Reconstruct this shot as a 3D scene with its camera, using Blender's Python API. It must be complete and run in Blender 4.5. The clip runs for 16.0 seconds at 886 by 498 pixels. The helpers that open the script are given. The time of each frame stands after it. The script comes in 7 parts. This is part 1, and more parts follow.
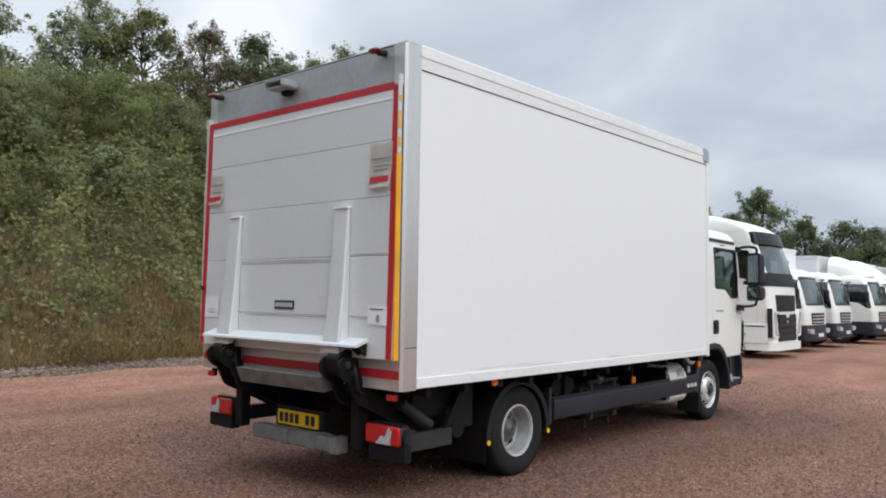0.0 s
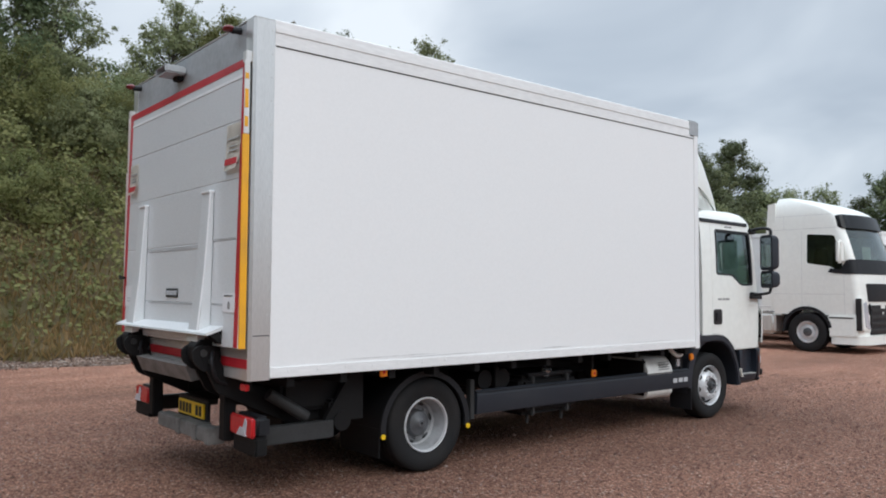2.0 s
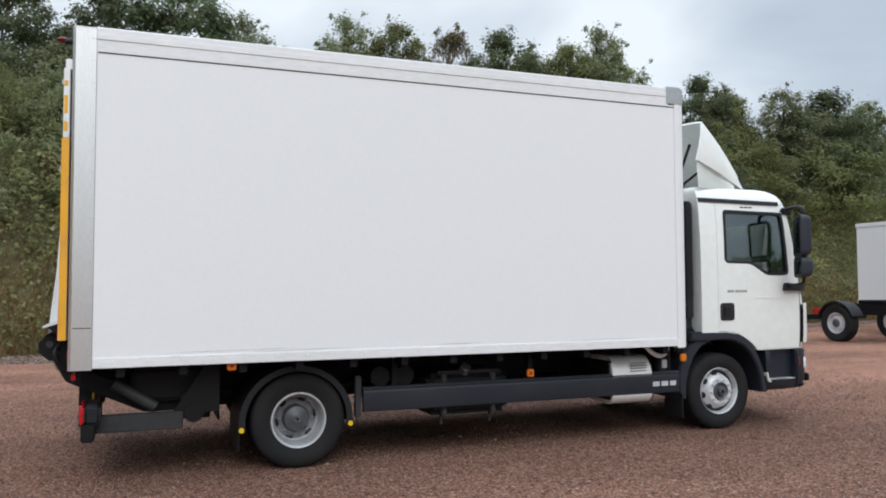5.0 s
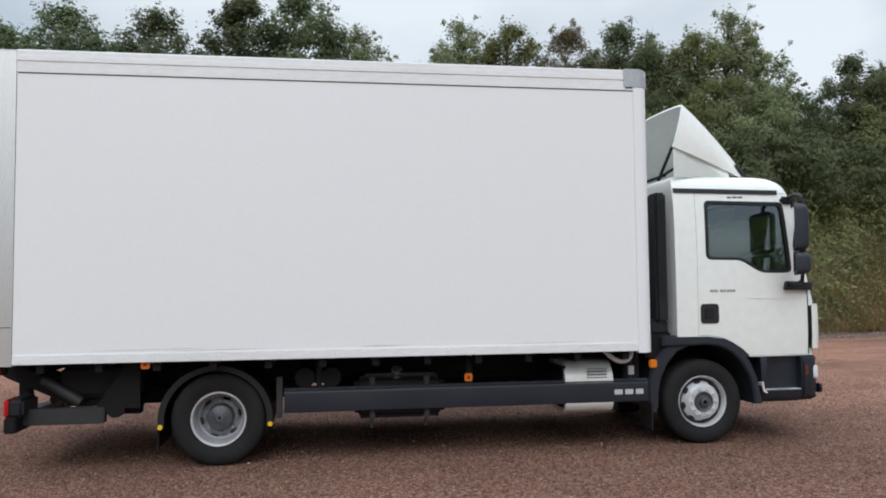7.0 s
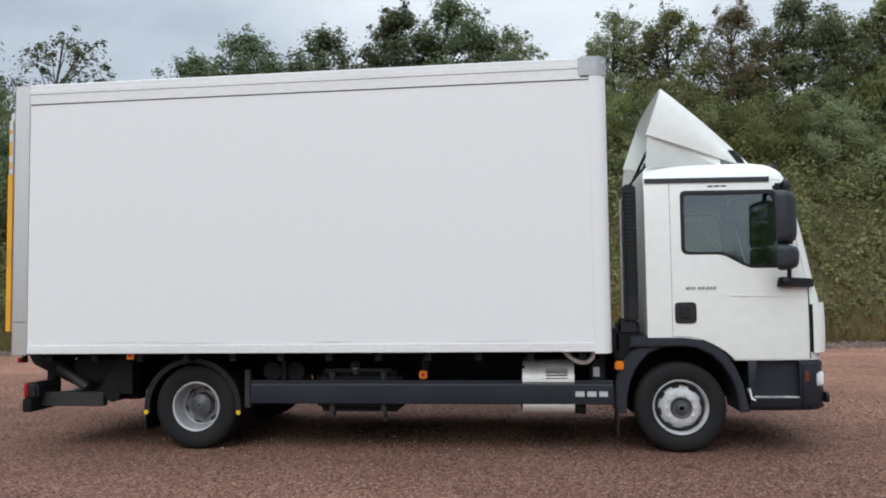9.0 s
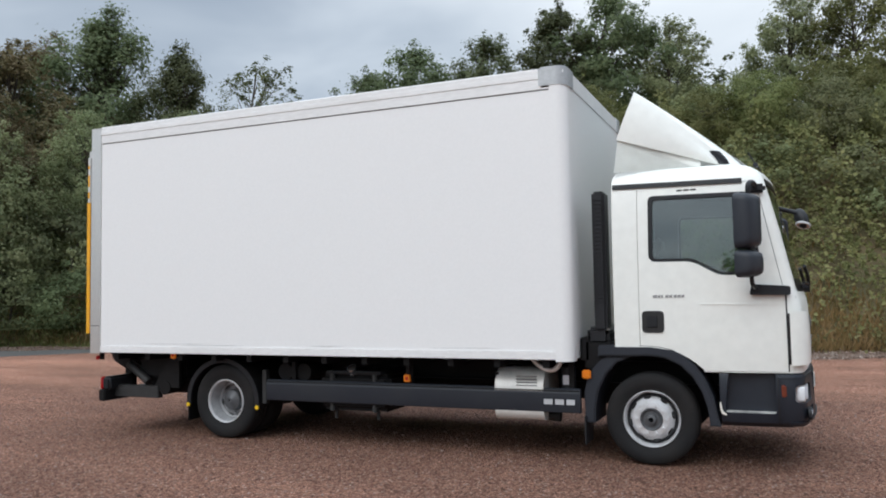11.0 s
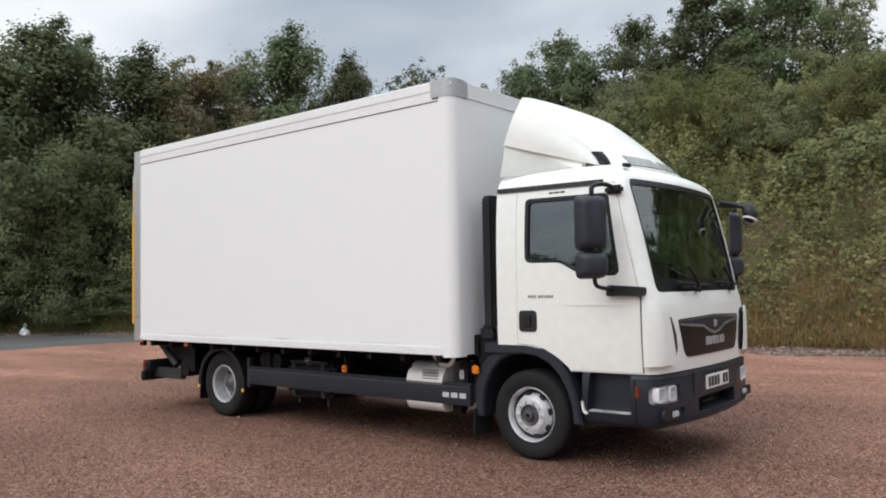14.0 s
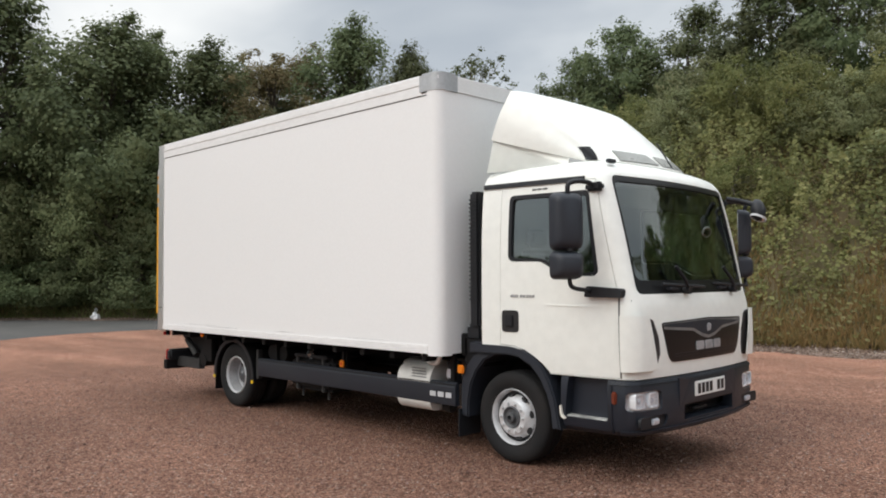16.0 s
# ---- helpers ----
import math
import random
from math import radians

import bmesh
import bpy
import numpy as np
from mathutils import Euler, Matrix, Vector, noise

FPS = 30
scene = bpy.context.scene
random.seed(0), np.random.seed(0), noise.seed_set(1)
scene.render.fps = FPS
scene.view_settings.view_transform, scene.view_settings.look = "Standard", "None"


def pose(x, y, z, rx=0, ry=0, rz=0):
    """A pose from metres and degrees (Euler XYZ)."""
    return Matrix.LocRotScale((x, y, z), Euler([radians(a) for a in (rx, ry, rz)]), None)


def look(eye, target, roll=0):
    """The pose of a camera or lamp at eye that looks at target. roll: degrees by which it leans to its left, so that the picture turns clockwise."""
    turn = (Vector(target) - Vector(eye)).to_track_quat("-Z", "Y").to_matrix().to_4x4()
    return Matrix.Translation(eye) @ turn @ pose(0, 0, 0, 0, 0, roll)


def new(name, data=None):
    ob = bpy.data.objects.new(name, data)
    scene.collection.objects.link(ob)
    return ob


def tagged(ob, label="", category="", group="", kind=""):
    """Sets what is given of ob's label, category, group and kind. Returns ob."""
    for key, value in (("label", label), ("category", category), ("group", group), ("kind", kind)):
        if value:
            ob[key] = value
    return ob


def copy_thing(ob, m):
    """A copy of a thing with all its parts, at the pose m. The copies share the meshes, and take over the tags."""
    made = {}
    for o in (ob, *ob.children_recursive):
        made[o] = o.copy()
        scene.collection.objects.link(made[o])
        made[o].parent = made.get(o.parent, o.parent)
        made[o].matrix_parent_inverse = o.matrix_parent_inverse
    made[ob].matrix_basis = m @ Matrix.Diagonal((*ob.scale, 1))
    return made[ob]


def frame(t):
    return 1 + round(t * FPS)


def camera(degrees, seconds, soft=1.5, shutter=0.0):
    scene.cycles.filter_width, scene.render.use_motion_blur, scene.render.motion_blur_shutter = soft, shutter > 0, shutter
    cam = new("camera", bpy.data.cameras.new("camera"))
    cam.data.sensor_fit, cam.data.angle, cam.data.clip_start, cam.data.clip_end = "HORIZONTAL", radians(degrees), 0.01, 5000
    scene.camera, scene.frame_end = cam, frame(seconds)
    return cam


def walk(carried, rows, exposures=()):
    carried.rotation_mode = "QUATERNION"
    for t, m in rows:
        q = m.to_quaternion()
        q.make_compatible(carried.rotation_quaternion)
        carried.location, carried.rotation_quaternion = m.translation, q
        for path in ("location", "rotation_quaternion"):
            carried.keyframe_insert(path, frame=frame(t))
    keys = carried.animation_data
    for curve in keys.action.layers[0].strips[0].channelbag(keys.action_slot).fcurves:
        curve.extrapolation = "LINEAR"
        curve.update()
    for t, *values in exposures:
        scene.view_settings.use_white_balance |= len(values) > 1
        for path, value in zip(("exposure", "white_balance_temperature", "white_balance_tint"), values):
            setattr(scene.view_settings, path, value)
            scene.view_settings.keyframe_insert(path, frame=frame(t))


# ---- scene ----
from mathutils.bvhtree import BVHTree

# ---------------------------------------------------------------- camera
cam = camera(59.1, 16.0, soft=1.9)
METRES, EYE, TILT, LEAN, TURN = 15.464, 1.553, 0.0, 0.0, 41.2
ROWS = [
    (0.0, 0.0, 0.0, 0.0, -0.05, 3.4, -0.85),
    (0.5, 0.0282, 0.0087, -0.0016, 4.02, 3.83, -0.65),
    (1.0, 0.0619, 0.0136, -0.0034, 5.46, 3.92, -0.54),
    (1.5, 0.0931, 0.0216, -0.0046, 6.7, 3.63, -0.47),
    (2.0, 0.121, 0.0326, -0.0031, 9.43, 2.92, -0.37),
    (2.5, 0.1534, 0.0386, -0.002, 13.59, 2.66, -0.25),
    (3.0, 0.1813, 0.0524, -0.0033, 17.43, 2.59, -0.15),
    (3.5, 0.2132, 0.0668, -0.0035, 19.56, 2.53, -0.08),
    (6.0, 0.3567, 0.1533, -0.0071, 33.6, 2.9, 0.44),
    (6.5, 0.3836, 0.1761, -0.0078, 36.61, 2.98, 0.51),
    (7.0, 0.4088, 0.2004, -0.0077, 40.02, 3.03, 0.59),
    (7.5, 0.4384, 0.2241, -0.0075, 43.94, 3.07, 0.65),
    (8.0, 0.4608, 0.2509, -0.0083, 47.75, 3.16, 0.7),
    (8.5, 0.488, 0.2782, -0.0103, 51.86, 3.16, 0.74),
    (11.0, 0.5949, 0.4235, -0.0069, 72.05, 3.38, 1.02),
    (11.5, 0.6116, 0.4536, -0.0066, 76.0, 3.37, 1.06),
    (12.0, 0.6319, 0.4835, -0.0081, 78.99, 3.37, 1.08),
    (12.5, 0.6426, 0.5136, -0.0089, 81.63, 3.23, 1.07),
    (13.0, 0.6496, 0.5438, -0.0077, 83.43, 3.05, 1.04),
    (13.5, 0.6584, 0.5732, -0.0044, 85.84, 2.9, 1.05),
    (14.0, 0.662, 0.5985, -0.0035, 88.11, 2.79, 1.08),
    (14.5, 0.6666, 0.62, -0.0022, 88.86, 2.64, 1.02),
    (15.0, 0.6619, 0.6339, -0.0011, 89.46, 2.44, 0.81),
    (15.5, 0.6575, 0.6423, -0.0, 90.53, 2.25, 0.48),
    (16.0, 0.654, 0.65, 0.0005, 93.63, 2.09, 0.31),
]
# the phone's exposure and white balance drift a little: cooler along the side, warmer at the front
EXPOSURES = [(0.0, 0.63, 6360, 7), (1.0, 0.55, 6300, 6.8), (2.0, 0.55, 6230, 6.6), (3.5, 0.64, 6210, 6.5), (7.0, 0.47, 6230, 6), (8.5, 0.50, 6230, 6), (11.0, 0.58, 6250, 6.4), (12.5, 0.63, 6400, 6.9), (14.0, 0.67, 6570, 7.3), (16.0, 0.69, 6850, 7.7)]
walk(cam, [(t, pose(5.12, -9.97, EYE, TILT, LEAN, TURN) @ pose(METRES * x, METRES * y, METRES * z, 90 + pitch, roll, yaw)) for t, x, y, z, yaw, pitch, roll in ROWS], EXPOSURES)

# ---------------------------------------------------------------- light
SUN_UP, SUN_ROUND = radians(44), radians(100)      # height, and bearing clockwise from +y
sun_way = Vector((math.sin(SUN_ROUND) * math.cos(SUN_UP), math.cos(SUN_ROUND) * math.cos(SUN_UP), math.sin(SUN_UP)))
world = bpy.data.worlds.new("overcast_sky")
scene.world = world
world.use_nodes = True


def build_world():
    nt = world.node_tree
    nt.nodes.clear()
    N, L = nt.nodes.new, nt.links.new
    out, bg = N("ShaderNodeOutputWorld"), N("ShaderNodeBackground")
    sky = N("ShaderNodeTexSky")
    sky.sky_type, sky.sun_disc = "NISHITA", False
    sky.sun_elevation, sky.sun_rotation = SUN_UP, SUN_ROUND
    sky.air_density, sky.dust_density = 1.0, 3.0
    dim = N("ShaderNodeVectorMath"); dim.operation = "SCALE"; dim.inputs["Scale"].default_value = 0.09
    L(sky.outputs["Color"], dim.inputs[0])
    co = N("ShaderNodeTexCoord")
    sep = N("ShaderNodeSeparateXYZ"); L(co.outputs["Generated"], sep.inputs[0])
    up = N("ShaderNodeMath"); up.operation = "MAXIMUM"; up.inputs[1].default_value = 0.0
    L(sep.outputs["Z"], up.inputs[0])
    lift = N("ShaderNodeMath"); lift.operation = "ADD"; lift.inputs[1].default_value = 0.34
    L(up.outputs[0], lift.inputs[0])
    # cloud deck: the direction projected on a high plane
    flat = N("ShaderNodeCombineXYZ")
    for axis in ("X", "Y"):
        d = N("ShaderNodeMath"); d.operation = "DIVIDE"
        L(sep.outputs[axis], d.inputs[0]); L(lift.outputs[0], d.inputs[1]); L(d.outputs[0], flat.inputs[axis])
    n1 = N("ShaderNodeTexNoise"); n1.inputs["Scale"].default_value = 1.9; n1.inputs["Detail"].default_value = 4; n1.inputs["Roughness"].default_value = 0.48; n1.inputs["Distortion"].default_value = 0.4
    L(flat.outputs[0], n1.inputs["Vector"])
    ramp = N("ShaderNodeValToRGB")
    e = ramp.color_ramp.elements
    e[0].position, e[0].color = 0.33, (0.30, 0.34, 0.405, 1)
    e[1].position, e[1].color = 0.64, (0.72, 0.74, 0.775, 1)
    m = e.new(0.47); m.color = (0.47, 0.505, 0.56, 1)
    # broad thin and thick parts of the cloud: direction, half width in degrees, strength
    deck = N("ShaderNodeMath"); deck.operation = "MULTIPLY_ADD"; deck.inputs[1].default_value, deck.inputs[2].default_value = 0.5, 0.21
    L(n1.outputs["Fac"], deck.inputs[0])
    last = deck.outputs[0]
    for way, wide, much in (((-0.924, 0.212, 0.318), 38, 0.13), ((-0.694, -0.655, 0.30), 15, -0.085), ((-0.36, -0.885, 0.29), 20, 0.085), ((-0.306, 0.902, 0.305), 16, -0.045), ((-0.904, -0.29, 0.313), 20, 0.04), ((-0.843, 0.431, 0.321), 14, 0.035)):
        dot = N("ShaderNodeVectorMath"); dot.operation = "DOT_PRODUCT"; dot.inputs[1].default_value = way
        L(co.outputs["Generated"], dot.inputs[0])
        lobe = N("ShaderNodeMapRange"); lobe.interpolation_type = "SMOOTHSTEP"
        lobe.inputs["From Min"].default_value, lobe.inputs["To Max"].default_value = math.cos(radians(wide)), much
        L(dot.outputs["Value"], lobe.inputs["Value"])
        plus = N("ShaderNodeMath"); plus.operation = "ADD"
        L(last, plus.inputs[0]); L(lobe.outputs[0], plus.inputs[1])
        last = plus.outputs[0]
    L(last, ramp.inputs[0])
    # an overcast sky is brighter towards the zenith than at the horizon
    grow = N("ShaderNodeMapRange"); grow.inputs["From Min"].default_value = 0.38; grow.inputs["From Max"].default_value = 1.0
    grow.inputs["To Min"].default_value = 0.91; grow.inputs["To Max"].default_value = 3.1
    L(up.outputs[0], grow.inputs["Value"])
    cl = N("ShaderNodeVectorMath"); cl.operation = "SCALE"
    L(ramp.outputs["Color"], cl.inputs[0]); L(grow.outputs[0], cl.inputs["Scale"])
    mix = N("ShaderNodeMix"); mix.data_type = "RGBA"; mix.inputs["Factor"].default_value = 0.9
    L(dim.outputs[0], mix.inputs["A"]); L(cl.outputs[0], mix.inputs["B"])
    L(mix.outputs["Result"], bg.inputs["Color"])
    bg.inputs["Strength"].default_value = 1.0
    L(bg.outputs[0], out.inputs["Surface"])


build_world()
sun = new("sun", bpy.data.lights.new("sun", "SUN"))
sun.data.energy, sun.data.angle, sun.data.color = 0.85, radians(44), (1.0, 0.97, 0.93)
sun.matrix_world = look(sun_way * 60, (0, 0, 0))

# ---------------------------------------------------------------- materials
def material(name):
    mt = bpy.data.materials.new(name)
    mt.use_nodes = True
    nt = mt.node_tree
    return mt, nt, nt.nodes["Principled BSDF"]


def surface(name, base, rough=0.5, metal=0.0, second=None, big=2.0, fine=60.0, amount=0.35, rough_var=0.12, bump=0.0, bump_scale=120.0, stretch=(1, 1, 1), coat=0.0, piece=0.0, gloss=0.5):
    """A painted, plastic or metal surface: large soft variation, fine grain, uneven gloss and relief, in metres."""
    mt, nt, bsdf = material(name)
    N, L = nt.nodes.new, nt.links.new
    co, mp = N("ShaderNodeTexCoord"), N("ShaderNodeMapping")
    mp.inputs["Scale"].default_value = stretch
    L(co.outputs["Object"], mp.inputs["Vector"])
    a, b = N("ShaderNodeTexNoise"), N("ShaderNodeTexNoise")
    a.inputs["Scale"].default_value, a.inputs["Detail"].default_value, a.inputs["Roughness"].default_value = big, 5, 0.6
    b.inputs["Scale"].default_value, b.inputs["Detail"].default_value = fine, 3
    L(mp.outputs[0], a.inputs["Vector"]); L(mp.outputs[0], b.inputs["Vector"])
    ramp = N("ShaderNodeMapRange")
    ramp.inputs["From Min"].default_value, ramp.inputs["From Max"].default_value = 0.42, 0.72
    ramp.inputs["To Max"].default_value = amount
    L(a.outputs["Fac"], ramp.inputs["Value"])
    mix = N("ShaderNodeMix"); mix.data_type = "RGBA"
    second = second or tuple(c * 0.75 for c in base)
    mix.inputs["A"].default_value, mix.inputs["B"].default_value = (*base, 1), (*second, 1)
    L(ramp.outputs[0], mix.inputs["Factor"])
    grain = N("ShaderNodeMix"); grain.data_type = "RGBA"; grain.blend_type = "MULTIPLY"
    gr = N("ShaderNodeMapRange"); gr.inputs["To Min"].default_value, gr.inputs["To Max"].default_value = 1 - 0.35 * amount, 1 + 0.2 * amount
    L(b.outputs["Fac"], gr.inputs["Value"])
    grain.inputs["Factor"].default_value = 1.0
    L(mix.outputs["Result"], grain.inputs["A"]); L(gr.outputs[0], grain.inputs["B"])
    last = grain.outputs["Result"]
    if piece:
        info = N("ShaderNodeObjectInfo"); pm = N("ShaderNodeMapRange"); pg = N("ShaderNodeMix"); pg.data_type = "RGBA"; pg.blend_type = "MULTIPLY"
        pm.inputs["To Min"].default_value, pm.inputs["To Max"].default_value = 1 - piece, 1 + piece * 0.5
        pg.inputs["Factor"].default_value = 1.0
        L(info.outputs["Random"], pm.inputs["Value"]); L(last, pg.inputs["A"]); L(pm.outputs[0], pg.inputs["B"])
        last = pg.outputs["Result"]
    L(last, bsdf.inputs["Base Color"])
    rr = N("ShaderNodeMapRange"); rr.inputs["To Min"].default_value, rr.inputs["To Max"].default_value = max(0.03, rough - rough_var), min(1, rough + rough_var)
    L(a.outputs["Fac"], rr.inputs["Value"]); L(rr.outputs[0], bsdf.inputs["Roughness"])
    bsdf.inputs["Metallic"].default_value = metal
    bsdf.inputs["Coat Weight"].default_value = coat
    bsdf.inputs["Specular IOR Level"].default_value = gloss
    if bump:
        c = N("ShaderNodeTexNoise"); c.inputs["Scale"].default_value = bump_scale; c.inputs["Detail"].default_value = 4
        L(mp.outputs[0], c.inputs["Vector"])
        bp = N("ShaderNodeBump"); bp.inputs["Strength"].default_value = bump; bp.inputs["Distance"].default_value = 0.004
        L(c.outputs["Fac"], bp.inputs["Height"]); L(bp.outputs[0], bsdf.inputs["Normal"])
    return mt


def glass_pane(name, tint, rough=0.0):
    """Thin automotive glass: tinted see-through with a real mirror gloss."""
    mt, nt, bsdf = material(name)
    nt.nodes.remove(bsdf)
    N, L = nt.nodes.new, nt.links.new
    tr, gl, lw, mx = N("ShaderNodeBsdfTransparent"), N("ShaderNodeBsdfGlossy"), N("ShaderNodeLayerWeight"), N("ShaderNodeMixShader")
    tr.inputs["Color"].default_value = (*tint, 1)
    gl.inputs["Roughness"].default_value = rough
    gl.inputs["Color"].default_value = (0.95, 0.97, 1.0, 1)
    lw.inputs["Blend"].default_value = 0.5
    fifth, fr = N("ShaderNodeMath"), N("ShaderNodeMath")
    fifth.operation, fifth.inputs[1].default_value = "POWER", 5.0
    fr.operation, fr.inputs[1].default_value, fr.inputs[2].default_value = "MULTIPLY_ADD", 0.88, 0.12
    L(lw.outputs["Facing"], fifth.inputs[0]); L(fifth.outputs[0], fr.inputs[0])
    L(fr.outputs[0], mx.inputs[0]); L(tr.outputs[0], mx.inputs[1]); L(gl.outputs[0], mx.inputs[2])
    L(mx.outputs[0], nt.nodes["Material Output"].inputs["Surface"])
    return mt


def gravel(name, tones, grey, scale=1.0, track=True):
    """Crushed red stone: single chips by cell colour, broad paler and darker patches, chip relief."""
    mt, nt, bsdf = material(name)
    N, L = nt.nodes.new, nt.links.new
    co = N("ShaderNodeTexCoord")
    pos = co.outputs["Object"]
    chips = N("ShaderNodeTexVoronoi"); chips.inputs["Scale"].default_value = 58 * scale
    small = N("ShaderNodeTexVoronoi"); small.inputs["Scale"].default_value = 120 * scale
    warp = N("ShaderNodeTexNoise"); warp.inputs["Scale"].default_value = 30 * scale
    add = N("ShaderNodeVectorMath"); add.operation = "MULTIPLY_ADD"; add.inputs[1].default_value = (0.02, 0.02, 0.02)
    L(pos, warp.inputs["Vector"]); L(warp.outputs["Color"], add.inputs[0]); L(pos, add.inputs[2])
    L(add.outputs[0], chips.inputs["Vector"]); L(pos, small.inputs["Vector"])
    sep = N("ShaderNodeSeparateColor"); L(chips.outputs["Color"], sep.inputs[0])
    ramp = N("ShaderNodeValToRGB")
    e = ramp.color_ramp.elements
    e[0].position, e[0].color = 0.0, (*tones[0], 1)
    e[1].position, e[1].color = 0.45, (*tones[1], 1)
    for p, c in ((0.75, tones[2]), (0.93, tones[3]), (1.0, grey)):
        e.new(p).color = (*c, 1)
    L(sep.outputs["Red"], ramp.inputs[0])
    sep2 = N("ShaderNodeSeparateColor"); L(small.outputs["Color"], sep2.inputs[0])
    dust = N("ShaderNodeMix"); dust.data_type = "RGBA"; dust.blend_type = "MULTIPLY"; dust.inputs["Factor"].default_value = 1
    dr = N("ShaderNodeMapRange"); dr.inputs["To Min"].default_value, dr.inputs["To Max"].default_value = 0.28, 1.44
    L(sep2.outputs["Green"], dr.inputs["Value"]); L(ramp.outputs["Color"], dust.inputs["A"]); L(dr.outputs[0], dust.inputs["B"])
    # broad patches of paler dust and darker, finer stone; drawn out along the way the lorries drive
    mp = N("ShaderNodeMapping"); mp.inputs["Scale"].default_value = (0.55, 0.2, 1) if track else (0.6, 0.6, 1)
    mp.inputs["Rotation"].default_value = (0, 0, radians(8))
    L(pos, mp.inputs["Vector"])
    big = N("ShaderNodeTexNoise"); big.inputs["Scale"].default_value = 0.9; big.inputs["Detail"].default_value = 6; big.inputs["Roughness"].default_value = 0.65
    L(mp.outputs[0], big.inputs["Vector"])
    br = N("ShaderNodeMapRange"); br.inputs["From Min"].default_value, br.inputs["From Max"].default_value = 0.3, 0.7
    br.inputs["To Min"].default_value, br.inputs["To Max"].default_value = 0.80, 1.22
    L(big.outputs["Fac"], br.inputs["Value"])
    patch = N("ShaderNodeMix"); patch.data_type = "RGBA"; patch.blend_type = "MULTIPLY"; patch.inputs["Factor"].default_value = 1
    L(dust.outputs["Result"], patch.inputs["A"]); L(br.outputs[0], patch.inputs["B"])
    last = patch.outputs["Result"]
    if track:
        # paler, slightly warmer stone towards the bank and both ends of the yard
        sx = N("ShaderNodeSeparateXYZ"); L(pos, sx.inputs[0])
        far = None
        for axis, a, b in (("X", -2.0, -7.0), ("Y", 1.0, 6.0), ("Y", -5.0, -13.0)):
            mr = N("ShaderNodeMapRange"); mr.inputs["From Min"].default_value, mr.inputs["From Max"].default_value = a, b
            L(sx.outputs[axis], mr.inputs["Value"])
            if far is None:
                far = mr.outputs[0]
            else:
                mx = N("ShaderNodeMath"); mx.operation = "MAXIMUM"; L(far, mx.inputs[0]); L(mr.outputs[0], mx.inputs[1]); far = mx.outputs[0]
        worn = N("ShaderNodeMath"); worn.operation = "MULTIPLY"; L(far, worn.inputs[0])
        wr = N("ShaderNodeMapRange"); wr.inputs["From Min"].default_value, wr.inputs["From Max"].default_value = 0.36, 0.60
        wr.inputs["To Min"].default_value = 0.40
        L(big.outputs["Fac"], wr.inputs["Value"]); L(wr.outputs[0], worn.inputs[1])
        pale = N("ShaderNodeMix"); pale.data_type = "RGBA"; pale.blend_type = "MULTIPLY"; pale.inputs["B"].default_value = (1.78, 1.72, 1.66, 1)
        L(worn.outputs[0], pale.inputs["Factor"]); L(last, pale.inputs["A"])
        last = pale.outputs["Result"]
    L(last, bsdf.inputs["Base Color"])
    bsdf.inputs["Roughness"].default_value = 0.92
    bsdf.inputs["Specular IOR Level"].default_value = 0.2
    h = N("ShaderNodeMath"); h.operation = "MULTIPLY_ADD"; h.inputs[1].default_value = 0.45
    L(small.outputs["Distance"], h.inputs[0]); L(chips.outputs["Distance"], h.inputs[2])
    bp = N("ShaderNodeBump"); bp.invert = True; bp.inputs["Strength"].default_value = 1.0; bp.inputs["Distance"].default_value = 0.024 / scale
    L(h.outputs[0], bp.inputs["Height"]); L(bp.outputs[0], bsdf.inputs["Normal"])
    return mt


